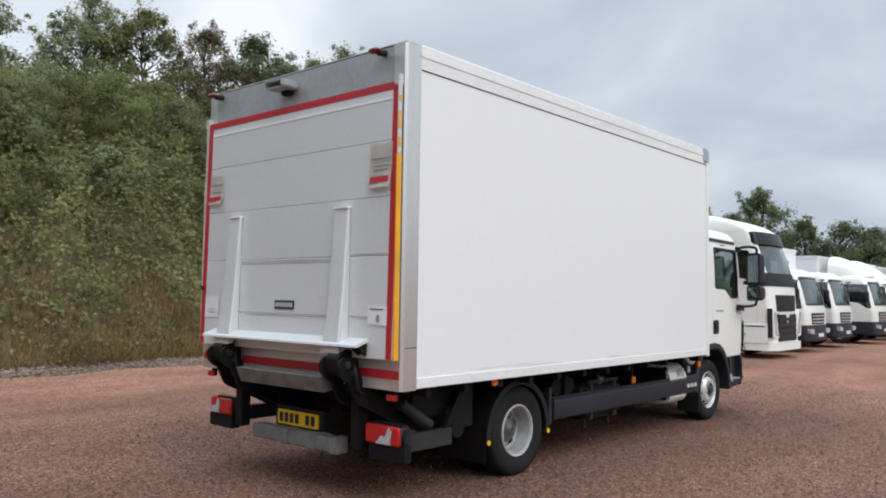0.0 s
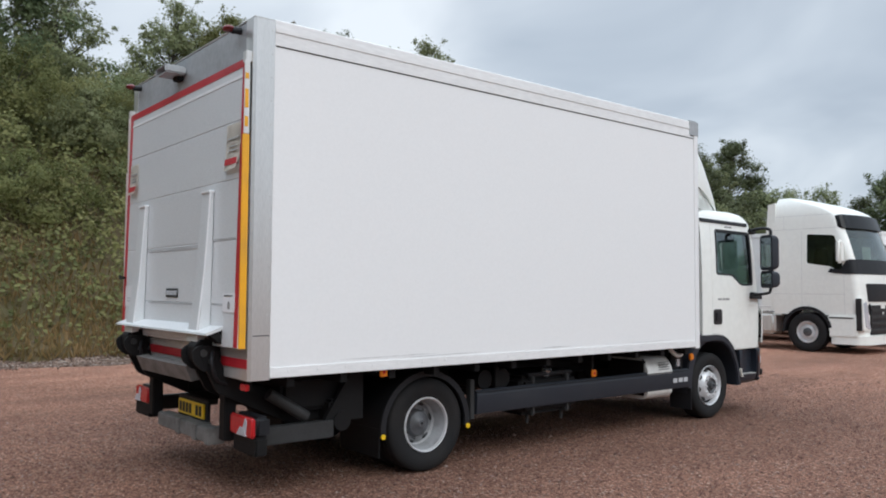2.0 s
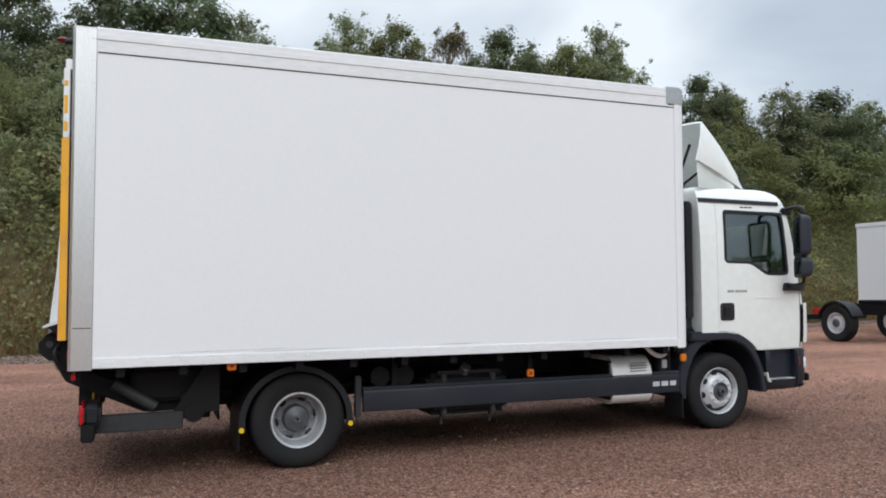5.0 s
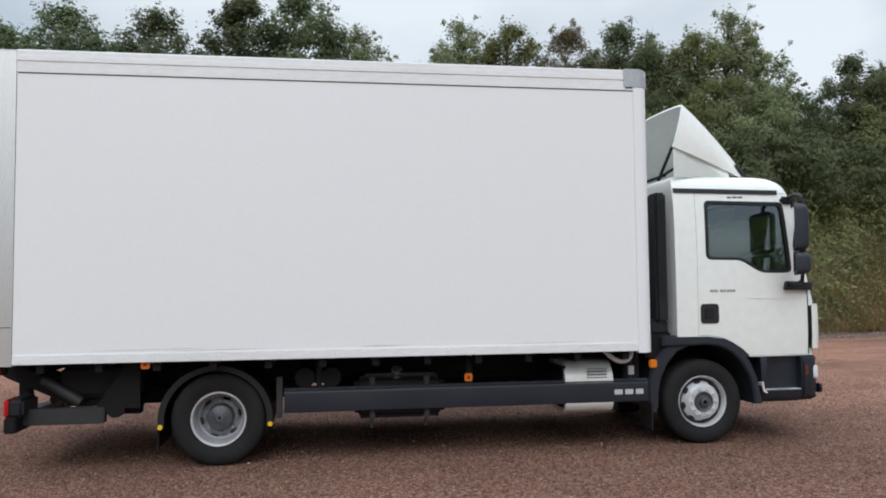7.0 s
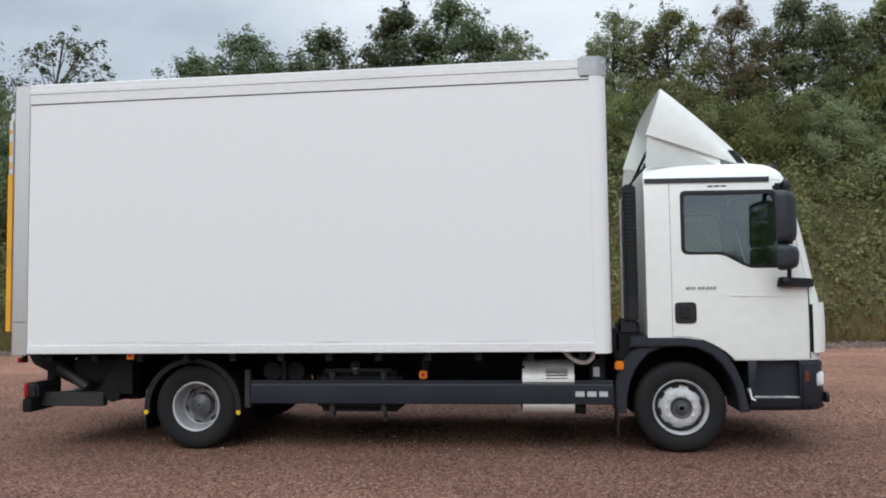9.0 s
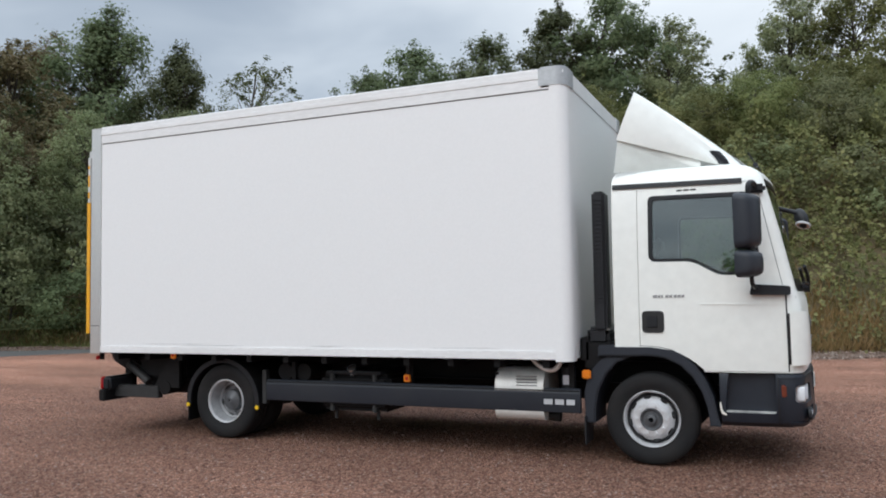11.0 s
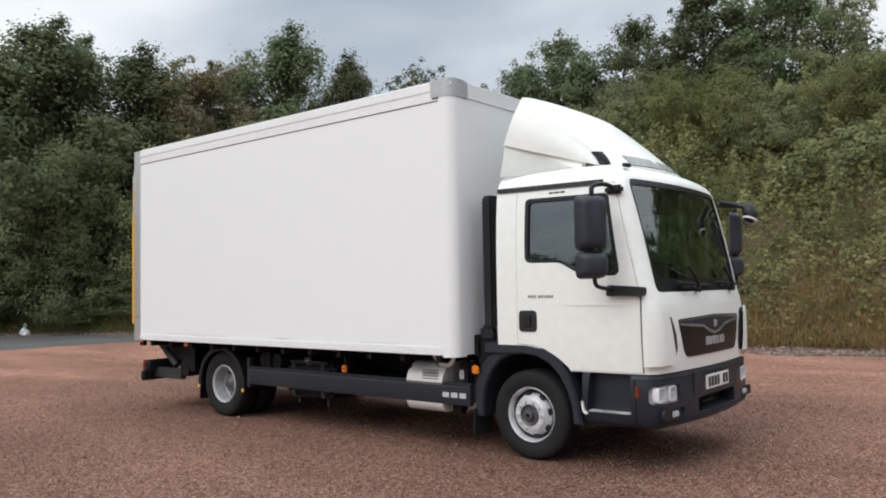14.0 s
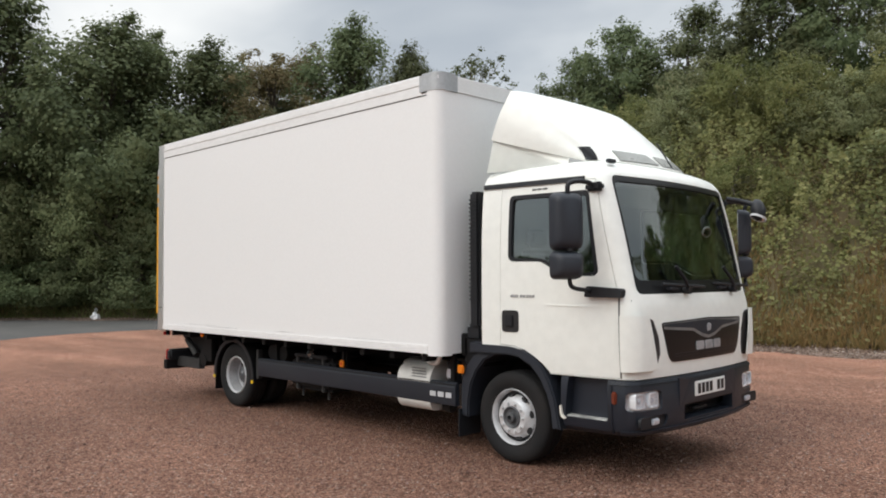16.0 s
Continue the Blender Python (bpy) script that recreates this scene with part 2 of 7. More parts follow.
def leaf_material(name, tones, spread=0.48, rough=0.6):
    """Leaves: each its own tone, with light shining through, and drifts of tone over the plant."""
    mt, nt, bsdf = material(name)
    N, L = nt.nodes.new, nt.links.new
    geo = N("ShaderNodeNewGeometry")
    ramp = N("ShaderNodeValToRGB")
    e = ramp.color_ramp.elements
    e[0].color, e[1].color = (*tones[0], 1), (*tones[-1], 1)
    for i, c in enumerate(tones[1:-1], 1):
        e.new(i / (len(tones) - 1)).color = (*c, 1)
    co = N("ShaderNodeTexCoord")
    drift = N("ShaderNodeTexNoise"); drift.inputs["Scale"].default_value = 0.6; drift.inputs["Detail"].default_value = 6; drift.inputs["Roughness"].default_value = 0.72
    L(co.outputs["Object"], drift.inputs["Vector"])
    mixv = N("ShaderNodeMix"); mixv.inputs["Factor"].default_value = spread
    dm = N("ShaderNodeMapRange"); dm.inputs["From Min"].default_value, dm.inputs["From Max"].default_value = 0.34, 0.66
    L(drift.outputs["Fac"], dm.inputs["Value"])
    L(dm.outputs[0], mixv.inputs["A"]); L(geo.outputs["Random Per Island"], mixv.inputs["B"])
    L(mixv.outputs["Result"], ramp.inputs[0])
    info = N("ShaderNodeObjectInfo")
    hs = N("ShaderNodeHueSaturation")
    vm = N("ShaderNodeMapRange"); vm.inputs["To Min"].default_value, vm.inputs["To Max"].default_value = 0.75, 1.2
    hm = N("ShaderNodeMapRange"); hm.inputs["To Min"].default_value, hm.inputs["To Max"].default_value = 0.475, 0.51
    L(info.outputs["Random"], vm.inputs["Value"]); L(info.outputs["Random"], hm.inputs["Value"])
    L(vm.outputs[0], hs.inputs["Value"]); L(hm.outputs[0], hs.inputs["Hue"]); L(ramp.outputs["Color"], hs.inputs["Color"])
    L(hs.outputs["Color"], bsdf.inputs["Base Color"])
    bsdf.inputs["Roughness"].default_value = rough
    bsdf.inputs["Specular IOR Level"].default_value = 0.18
    tl, mx = N("ShaderNodeBsdfTranslucent"), N("ShaderNodeMixShader")
    L(hs.outputs["Color"], tl.inputs["Color"])
    mx.inputs[0].default_value = 0.45
    L(bsdf.outputs[0], mx.inputs[1]); L(tl.outputs[0], mx.inputs[2])
    L(mx.outputs[0], nt.nodes["Material Output"].inputs["Surface"])
    return mt


WHITE_BOX = surface("white_gelcoat", (0.82, 0.82, 0.82), 0.34, second=(0.80, 0.805, 0.81), big=0.5, fine=40, amount=0.12, rough_var=0.05)
WHITE_RAIL = surface("white_rail_paint", (0.82, 0.82, 0.818), 0.38, second=(0.68, 0.675, 0.66), big=3, amount=0.45, stretch=(1, 0.2, 1))
WHITE_CAB = surface("white_cab_paint", (0.845, 0.855, 0.815), 0.34, second=(0.80, 0.81, 0.77), big=0.8, fine=12, amount=0.25, rough_var=0.05, coat=0.12)
ALU = surface("brushed_aluminium", (0.76, 0.755, 0.735), 0.40, 0.55, second=(0.50, 0.495, 0.48), big=2.5, fine=140, amount=0.5, stretch=(1, 1, 0.15))
ALU_POST = surface("scuffed_aluminium_post", (0.80, 0.795, 0.78), 0.36, 0.85, second=(0.58, 0.575, 0.56), big=2.5, fine=140, amount=0.5, stretch=(1, 1, 0.15))
ALU_SHEET = surface("aluminium_sheet", (0.75, 0.765, 0.775), 0.45, 0.2, second=(0.64, 0.655, 0.67), big=1.4, fine=140, amount=0.4, stretch=(0.25, 1, 1), piece=0.06)
GALV = surface("galvanised_steel", (0.46, 0.475, 0.49), 0.5, 0.45, second=(0.33, 0.345, 0.355), big=4, fine=30, amount=0.6)
GREY_STEEL = surface("grimy_steel", (0.036, 0.037, 0.038), 0.6, 0.2, second=(0.02, 0.02, 0.019), big=5, fine=50, amount=0.7, bump=0.3)
BLACK_STEEL = surface("black_chassis_paint", (0.008, 0.008, 0.009), 0.6, 0.0, second=(0.014, 0.013, 0.012), big=4, fine=60, amount=0.6, bump=0.2, gloss=0.2)
BLACK_PLASTIC = surface("black_plastic", (0.014, 0.015, 0.018), 0.5, second=(0.018, 0.018, 0.020), big=3, fine=150, amount=0.4, bump=0.15, bump_scale=300, gloss=0.3)
GREY_PLASTIC = surface("dark_grey_plastic", (0.020, 0.024, 0.033), 0.5, second=(0.033, 0.036, 0.042), big=2.2, fine=90, amount=0.55, bump=0.12, bump_scale=300, gloss=0.4)
RUBBER = surface("tyre_rubber", (0.014, 0.014, 0.015), 0.8, second=(0.032, 0.028, 0.026), big=4, fine=70, amount=0.5, bump=0.3, bump_scale=90, gloss=0.25)
RIM_PAINT = surface("silver_wheel_paint", (0.74, 0.75, 0.77), 0.36, 0.3, second=(0.42, 0.415, 0.41), big=7, fine=70, amount=0.6)
# darker, blotched silver: the shade inside the deep rear dish is in the colour
DISH_GREY = surface("weathered_wheel_dish", (0.36, 0.365, 0.38), 0.5, 0.15, second=(0.20, 0.197, 0.19), big=9, fine=70, amount=0.7)
HUB_GREY = surface("hub_casting", (0.115, 0.12, 0.13), 0.5, 0.3, second=(0.055, 0.053, 0.05), big=9, amount=0.6)
CHROME = surface("dull_chrome", (0.62, 0.63, 0.64), 0.22, 0.9, second=(0.45, 0.45, 0.46), big=6, amount=0.4)
GLOSS_BLACK = surface("gloss_black_grille", (0.006, 0.0065, 0.008), 0.35, second=(0.012, 0.012, 0.013), big=12, amount=0.5, gloss=0.3)
RED_TAPE = surface("red_reflective_tape", (0.50, 0.022, 0.035), 0.4, second=(0.36, 0.02, 0.03), big=5, fine=200, amount=0.6)
WHITE_TAPE = surface("white_tape", (0.86, 0.87, 0.88), 0.4, second=(0.74, 0.75, 0.76), big=6, amount=0.4)
YELLOW_TAPE = surface("amber_reflective_tape", (0.86, 0.42, 0.02), 0.4, second=(0.62, 0.32, 0.04), big=2.2, fine=120, amount=0.7, stretch=(1, 1, 1.4))
PLATE_YELLOW = surface("yellow_number_plate", (0.85, 0.55, 0.015), 0.35, second=(0.70, 0.45, 0.02), big=8, amount=0.4)
PLATE_WHITE = surface("white_number_plate", (0.80, 0.80, 0.78), 0.35, second=(0.68, 0.68, 0.66), big=8, amount=0.4)
SCUFF = surface("grey_scuff", (0.60, 0.605, 0.60), 0.5, second=(0.74, 0.745, 0.745), big=5, fine=60, amount=0.9, stretch=(1, 0.3, 1))
BUMPER = surface("black_bumper_plastic", (0.014, 0.018, 0.027), 0.42, second=(0.024, 0.029, 0.038), big=2.5, fine=90, amount=0.5, bump=0.12, bump_scale=300, gloss=0.45)
INK = surface("black_ink", (0.015, 0.015, 0.016), 0.5, amount=0.2)
DOOR_INK = surface("door_lettering", (0.30, 0.30, 0.30), 0.5, amount=0.2)
SMOKY = surface("smoky_plastic", (0.24, 0.245, 0.225), 0.3, 0.0, second=(0.15, 0.155, 0.14), big=6, amount=0.5)
DARK_RED = surface("dark_red_lens", (0.16, 0.008, 0.014), 0.25, second=(0.08, 0.006, 0.01), big=30, amount=0.5)
GREY_INK = surface("grey_lettering", (0.55, 0.56, 0.58), 0.4, amount=0.2)
PAPER = surface("yellowed_paper_label", (0.84, 0.80, 0.72), 0.6, second=(0.62, 0.58, 0.50), big=9, amount=0.5)
PAPER_WHITE = surface("white_sticker", (0.82, 0.82, 0.83), 0.5, second=(0.7, 0.7, 0.71), big=9, amount=0.4)
ORANGE_LENS = surface("amber_lens", (0.80, 0.23, 0.015), 0.25, second=(0.6, 0.15, 0.01), big=30, amount=0.5)
RED_LENS = surface("red_lens", (0.52, 0.018, 0.022), 0.22, second=(0.36, 0.012, 0.02), big=25, amount=0.6)
CLEAR_LENS = surface("clear_lens", (0.62, 0.66, 0.72), 0.12, 0.3, second=(0.45, 0.48, 0.53), big=25, amount=0.6)
SILENCER = surface("grey_white_silencer", (0.76, 0.755, 0.725), 0.4, 0.15, second=(0.55, 0.54, 0.51), big=6, amount=0.5)
BAR_STEEL = surface("scuffed_grey_steel", (0.22, 0.22, 0.215), 0.55, 0.2, second=(0.10, 0.095, 0.09), big=6, fine=60, amount=0.8, bump=0.2)
WORN_STEP = surface("worn_step_plate", (0.60, 0.60, 0.58), 0.5, 0.2, second=(0.16, 0.16, 0.155), big=9, fine=70, amount=0.9)
SEAT_CLOTH = surface("dark_seat_cloth", (0.035, 0.037, 0.045), 0.9, second=(0.06, 0.06, 0.07), big=12, amount=0.5)
TRIM_GREY = surface("interior_trim", (0.11, 0.11, 0.115), 0.7, second=(0.08, 0.08, 0.083), big=4, amount=0.4)
LAMP_BOWL = surface("lamp_reflector", (0.80, 0.82, 0.85), 0.5, 0.1, second=(0.66, 0.68, 0.71), big=20, amount=0.5)
DULL_AMBER = surface("dull_amber_lens", (0.17, 0.035, 0.016), 0.3, second=(0.09, 0.02, 0.012), big=30, amount=0.5)
MIRROR_FACE = surface("mirror_glass", (0.85, 0.87, 0.88), 0.03, 1.0, amount=0.05, rough_var=0.01)
GLASS_SIDE = glass_pane("side_glass", (0.70, 0.80, 0.78))
GLASS_FRONT = glass_pane("windscreen_glass", (0.52, 0.60, 0.55))
GLASS_DARK = glass_pane("dark_glass", (0.30, 0.34, 0.36))
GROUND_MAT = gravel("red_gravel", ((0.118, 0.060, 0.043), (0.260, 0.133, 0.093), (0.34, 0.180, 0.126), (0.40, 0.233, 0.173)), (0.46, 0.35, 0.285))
VERGE_MAT = gravel("grey_rubble", ((0.12, 0.08, 0.06), (0.23, 0.155, 0.12), (0.31, 0.225, 0.18), (0.40, 0.32, 0.27)), (0.48, 0.43, 0.38), scale=0.4, track=False)
ASPHALT = surface("old_asphalt", (0.072, 0.069, 0.066), 0.88, second=(0.118, 0.108, 0.100), big=0.5, fine=60, amount=0.7, bump=0.5, bump_scale=150)
SOIL = surface("bank_soil", (0.13, 0.098, 0.050), 0.95, second=(0.070, 0.070, 0.028), big=1.1, fine=34, amount=0.9, bump=0.8, bump_scale=10)
BARK = surface("bark", (0.085, 0.070, 0.055), 0.9, second=(0.045, 0.04, 0.033), big=3, fine=25, amount=0.8, bump=0.8, bump_scale=20, stretch=(1, 1, 0.25))
LEAF_OAK = leaf_material("oak_leaves", ((0.070, 0.090, 0.046), (0.104, 0.132, 0.064), (0.142, 0.170, 0.082), (0.195, 0.218, 0.112)))
LEAF_LIGHT = leaf_material("willow_leaves", ((0.115, 0.142, 0.070), (0.19, 0.222, 0.108), (0.26, 0.288, 0.150), (0.36, 0.37, 0.21)))
LEAF_GREEN = leaf_material("maple_leaves", ((0.094, 0.113, 0.042), (0.150, 0.174, 0.063), (0.205, 0.222, 0.086), (0.28, 0.28, 0.125)))
LEAF_AUTUMN = leaf_material("turning_leaves", ((0.085, 0.085, 0.042), (0.145, 0.130, 0.062), (0.195, 0.158, 0.080), (0.225, 0.165, 0.10)))
LEAF_BRAMBLE = leaf_material("bramble_leaves", ((0.064, 0.074, 0.030), (0.138, 0.146, 0.057), (0.225, 0.218, 0.090), (0.36, 0.33, 0.165)), spread=0.5)
LEAF_DRY = leaf_material("dry_grass", ((0.15, 0.140, 0.055), (0.25, 0.205, 0.080), (0.36, 0.265, 0.112), (0.47, 0.36, 0.19)), spread=0.45, rough=0.7)

# ---------------------------------------------------------------- mesh tools
def part(name, bm, mt, parent=None, label="", smooth=38):
    """Links a bmesh as one mesh object, under its thing or part."""
    bmesh.ops.recalc_face_normals(bm, faces=bm.faces)
    me = bpy.data.meshes.new(name)
    bm.to_mesh(me)
    bm.free()
    me.materials.append(mt)
    me.polygons.foreach_set("use_smooth", [True] * len(me.polygons))
    me.set_sharp_from_angle(angle=radians(smooth))
    ob = new(name, me)
    ob.parent = parent
    return tagged(ob, label)


def thing(name, label, category, at=(0, 0, 0), turn=0, group=""):
    ob = new(name)
    ob.matrix_world = pose(*at, 0, 0, turn)
    ob.empty_display_size = 0.2
    return tagged(ob, label, category, group)


def settle(root):
    """Keeps parts within two levels below their thing."""
    for ob in list(root.children_recursive):
        p = ob.parent
        g = p.parent
        if g is not None and g.parent == root:
            if "wheel" in g.name:
                ob.parent = g
            else:
                p.parent = root


def box(bm, x0, x1, y0, y1, z0, z1, bevel=0.0, seg=2, turn=None):
    m = Matrix.LocRotScale(((x0 + x1) / 2, (y0 + y1) / 2, (z0 + z1) / 2), None, (abs(x1 - x0), abs(y1 - y0), abs(z1 - z0)))
    vs = bmesh.ops.create_cube(bm, size=1.0, matrix=(turn @ m) if turn else m)["verts"]
    if bevel:
        es = list({e for v in vs for e in v.link_edges})
        bmesh.ops.bevel(bm, geom=es, offset=bevel, segments=seg, affect="EDGES", clamp_overlap=True)
    return bm


def one_box(*a, **k):
    return box(bmesh.new(), *a, **k)


def rounded(pts, r, n=4):
    """A 2D polygon with its corners rounded."""
    out, m = [], len(pts)
    for i in range(m):
        p, a, b = Vector(pts[i]), Vector(pts[i - 1]), Vector(pts[(i + 1) % m])
        da, db = a - p, b - p
        k = min(r, da.length * 0.45, db.length * 0.45)
        pa, pb = p + da.normalized() * k, p + db.normalized() * k
        for j in range(n + 1):
            t = j / n
            out.append(tuple(pa * (1 - t) ** 2 + p * 2 * t * (1 - t) + pb * t * t))
    return out


def prism(bm, pts, axis, a, b):
    """A polygon, drawn in the two other axes, drawn out along axis from a to b."""
    def at(p, v):
        return {"x": (v, p[0], p[1]), "y": (p[0], v, p[1]), "z": (p[0], p[1], v)}[axis]
    lo, hi = [bm.verts.new(at(p, a)) for p in pts], [bm.verts.new(at(p, b)) for p in pts]
    n = len(pts)
    for i in range(n):
        bm.faces.new((lo[i], lo[(i + 1) % n], hi[(i + 1) % n], hi[i]))
    bm.faces.new(lo[::-1]), bm.faces.new(hi)
    bmesh.ops.recalc_face_normals(bm, faces=bm.faces)
    return bm


def one_prism(*a):
    return prism(bmesh.new(), *a)


def lathe(bm, profile, centre, axis="x", seg=40, closed=True):
    """Turns (along, radius) pairs about an axis through centre."""
    rings = []
    for along, r in profile:
        ring = []
        for i in range(seg):
            c, s = math.cos(2 * math.pi * i / seg) * r, math.sin(2 * math.pi * i / seg) * r
            v = {"x": (along, c, s), "y": (c, along, s), "z": (c, s, along)}[axis]
            ring.append(bm.verts.new(Vector(centre) + Vector(v)))
        rings.append(ring)
    for k in range(len(rings) - (0 if closed else 1)):
        p, q = rings[k], rings[(k + 1) % len(rings)]
        for i in range(seg):
            bm.faces.new((p[i], p[(i + 1) % seg], q[(i + 1) % seg], q[i]))
    if not closed:
        bm.faces.new(rings[0]), bm.faces.new(rings[-1])
    return bm


def rod(bm, a, b, r, seg=12, r2=None):
    a, b = Vector(a), Vector(b)
    turn = (b - a).to_track_quat("Z", "Y").to_matrix().to_4x4()
    m = Matrix.Translation((a + b) / 2) @ turn
    bmesh.ops.create_cone(bm, cap_ends=True, segments=seg, radius1=r, radius2=r if r2 is None else r2, depth=(b - a).length, matrix=m)
    return bm


def tube(bm, pts, r, seg=10):
    """A bent pipe through points."""
    pts = [Vector(p) for p in pts]
    rings = []
    for i, p in enumerate(pts):
        d = (pts[min(i + 1, len(pts) - 1)] - pts[max(i - 1, 0)]).normalized()
        u = d.cross(Vector((0.3, 0.2, 0.9))).normalized()
        w = d.cross(u)
        rings.append([bm.verts.new(p + (u * math.cos(2 * math.pi * k / seg) + w * math.sin(2 * math.pi * k / seg)) * r) for k in range(seg)])
    for p, q in zip(rings, rings[1:]):
        for i in range(seg):
            bm.faces.new((p[i], p[(i + 1) % seg], q[(i + 1) % seg], q[i]))
    bm.faces.new(rings[0]), bm.faces.new(rings[-1])
    return bm


def bend(pts, n=6):
    """A smooth line through points."""
    P = [Vector(p) for p in pts]
    P = [P[0] * 2 - P[1], *P, P[-1] * 2 - P[-2]]
    out = []
    for i in range(1, len(P) - 2):
        for k in range(n):
            t = k / n
            out.append(0.5 * (2 * P[i] + (P[i + 1] - P[i - 1]) * t + (2 * P[i - 1] - 5 * P[i] + 4 * P[i + 1] - P[i + 2]) * t * t + (3 * P[i] - P[i - 1] - 3 * P[i + 1] + P[i + 2]) * t ** 3))
    return out + [P[-2]]


def combine(bm, *steps):
    """Cuts or meets solids. steps: ('cut' or 'meet', bmesh)."""
    def held(b):
        bmesh.ops.recalc_face_normals(b, faces=b.faces)
        me = bpy.data.meshes.new("held")
        b.to_mesh(me)
        b.free()
        return new("held", me)
    base, tools = held(bm), []
    for how, b in steps:
        tool = held(b)
        tools.append(tool)
        md = base.modifiers.new("bool", "BOOLEAN")
        md.operation, md.solver, md.object = ("DIFFERENCE" if how == "cut" else "INTERSECT"), "EXACT", tool
    bpy.context.view_layer.update()
    me = bpy.data.meshes.new_from_object(base.evaluated_get(bpy.context.evaluated_depsgraph_get()))
    out = bmesh.new()
    out.from_mesh(me)
    bpy.data.meshes.remove(me)
    for o in (base, *tools):
        data = o.data
        bpy.data.objects.remove(o)
        bpy.data.meshes.remove(data)
    return out


def outline(cx, w, yr, yf, bulge, rc, taper=0.0, n=7, m=8):
    """A cab's plan: sides that draw in by taper towards the front, rounded front corners, a bowed front; anticlockwise from the rear right."""
    yc = yf - bulge
    half = [(w - taper * max(0.0, i / 8 - 0.5) ** 2 * 4, yr + (yc - rc - yr) * i / 8) for i in range(9)]
    w -= taper
    half += [(w - rc + rc * math.cos(a), yc - rc + rc * math.sin(a)) for a in [math.pi / 2 * i / n for i in range(1, n + 1)]]
    k = w - rc
    half += [(k * (1 - i / m), yf - bulge * (1 - i / m) ** 2) for i in range(1, m + 1)]
    pts = half + [(-x, y) for x, y in half[-2::-1]]
    return [(cx + x, y) for x, y in pts]


def hull(levels, cx=0.0, inset=0.0, taper=lambda z: 0.0):
    """A solid through level plans: (z, half width, rear, front, bow, corner radius); taper gives how far the sides draw in at a height."""
    bm, rings = bmesh.new(), []
    z0, z1 = levels[0][0], levels[-1][0]
    for z, w, yr, yf, bulge, rc in levels:
        zz = z0 + inset + (z - z0) * (z1 - z0 - 2 * inset) / (z1 - z0)
        rings.append([bm.verts.new((x, y, zz)) for x, y in outline(cx, w - inset, yr + inset, yf - inset, bulge, max(rc - inset * 0.5, 0.02), taper(z))])
    for p, q in zip(rings, rings[1:]):
        for i in range(len(p)):
            bm.faces.new((p[i], p[(i + 1) % len(p)], q[(i + 1) % len(p)], q[i]))
    bm.faces.new(rings[0][::-1]), bm.faces.new(rings[-1])
    bmesh.ops.recalc_face_normals(bm, faces=bm.faces)
    return bm


def smooth_levels(levels, n=3):
    """More levels between the given ones, on smooth curves."""
    return [tuple(v) for v in np.array([[*p] for p in catmull(levels, n)])]


def catmull(rows, n):
    P = np.array([list(r) for r in rows], float)
    P = np.vstack([P[0], P, P[-1]])
    out = []
    for i in range(1, len(P) - 2):
        for k in range(n):
            t = k / n
            out.append(0.5 * (2 * P[i] + (P[i + 1] - P[i - 1]) * t + (2 * P[i - 1] - 5 * P[i] + 4 * P[i + 1] - P[i + 2]) * t * t + (3 * P[i] - P[i - 1] - 3 * P[i + 1] + P[i + 2]) * t ** 3))
    return out + [P[-2]]


def cards(name, mt, pos, nor, size, seed=1, long=1.7, parent=None, along=None, small=False):
    """Many single leaves as one mesh: a pointed, folded leaf of two faces at each place, facing about nor; small leaves have one face."""
    g = np.random.default_rng(seed)
    n = len(pos)
    nor = nor / np.linalg.norm(nor, axis=1, keepdims=True)
    u = along if along is not None else np.cross(nor, g.normal(size=(n, 3)))
    u /= np.linalg.norm(u, axis=1, keepdims=True) + 1e-9
    w = np.cross(nor, u)
    s = np.asarray(size).reshape(-1, 1) * np.ones((n, 1))
    a, b = u * s * 0.5 * long, w * s * 0.5
    fold = nor * s * 0.16
    corners = [pos - a * 0.6 - b, pos - a * 0.6 + b, pos + a] if small else [pos - a, pos - b + fold, pos + a, pos + b + fold]
    faces = [0, 1, 2] if small else [0, 1, 2, 0, 2, 3]
    c, f = len(corners), len(faces) // 3
    v = np.stack(corners, axis=1).reshape(-1, 3)
    me = bpy.data.meshes.new(name)
    me.vertices.add(c * n); me.loops.add(3 * f * n); me.polygons.add(f * n)
    me.vertices.foreach_set("co", v.astype(np.float32).ravel())
    base = (np.arange(n) * c)[:, None]
    me.loops.foreach_set("vertex_index", (base + np.array([faces])).astype(np.int32).ravel())
    me.polygons.foreach_set("loop_start", (np.arange(f * n) * 3).astype(np.int32))
    me.update(calc_edges=True)
    me.materials.append(mt)
    ob = new(name, me)
    ob.parent = parent
    return ob

# ---------------------------------------------------------------- ground, bank and road
FOOT = catmull([(-22, 80), (-19, 50), (-16.5, 33), (-14.6, 20), (-13.2, 14), (-12.3, 9), (-11.6, 5), (-10.9, 1.5), (-10.4, -3), (-10.3, -8), (-10.6, -14), (-10.2, -19), (-7.9, -24), (-3.6, -29.5), (3, -34), (14, -37), (34, -38)], 6)
FOOT = np.array(FOOT)
STEP = np.diff(FOOT, axis=0)
AHEAD = np.vstack([STEP, STEP[-1]])
AHEAD /= np.linalg.norm(AHEAD, axis=1, keepdims=True)
OUT = np.stack([AHEAD[:, 1], -AHEAD[:, 0]], axis=1)           # away from the yard
HEIGHT = np.interp(-FOOT[:, 1], [-80, -30, -16, 8, 14, 19, 24, 30, 40], [4.0, 5.2, 6.3, 6.2, 5.2, 3.6, 2.4, 1.6, 1.2])


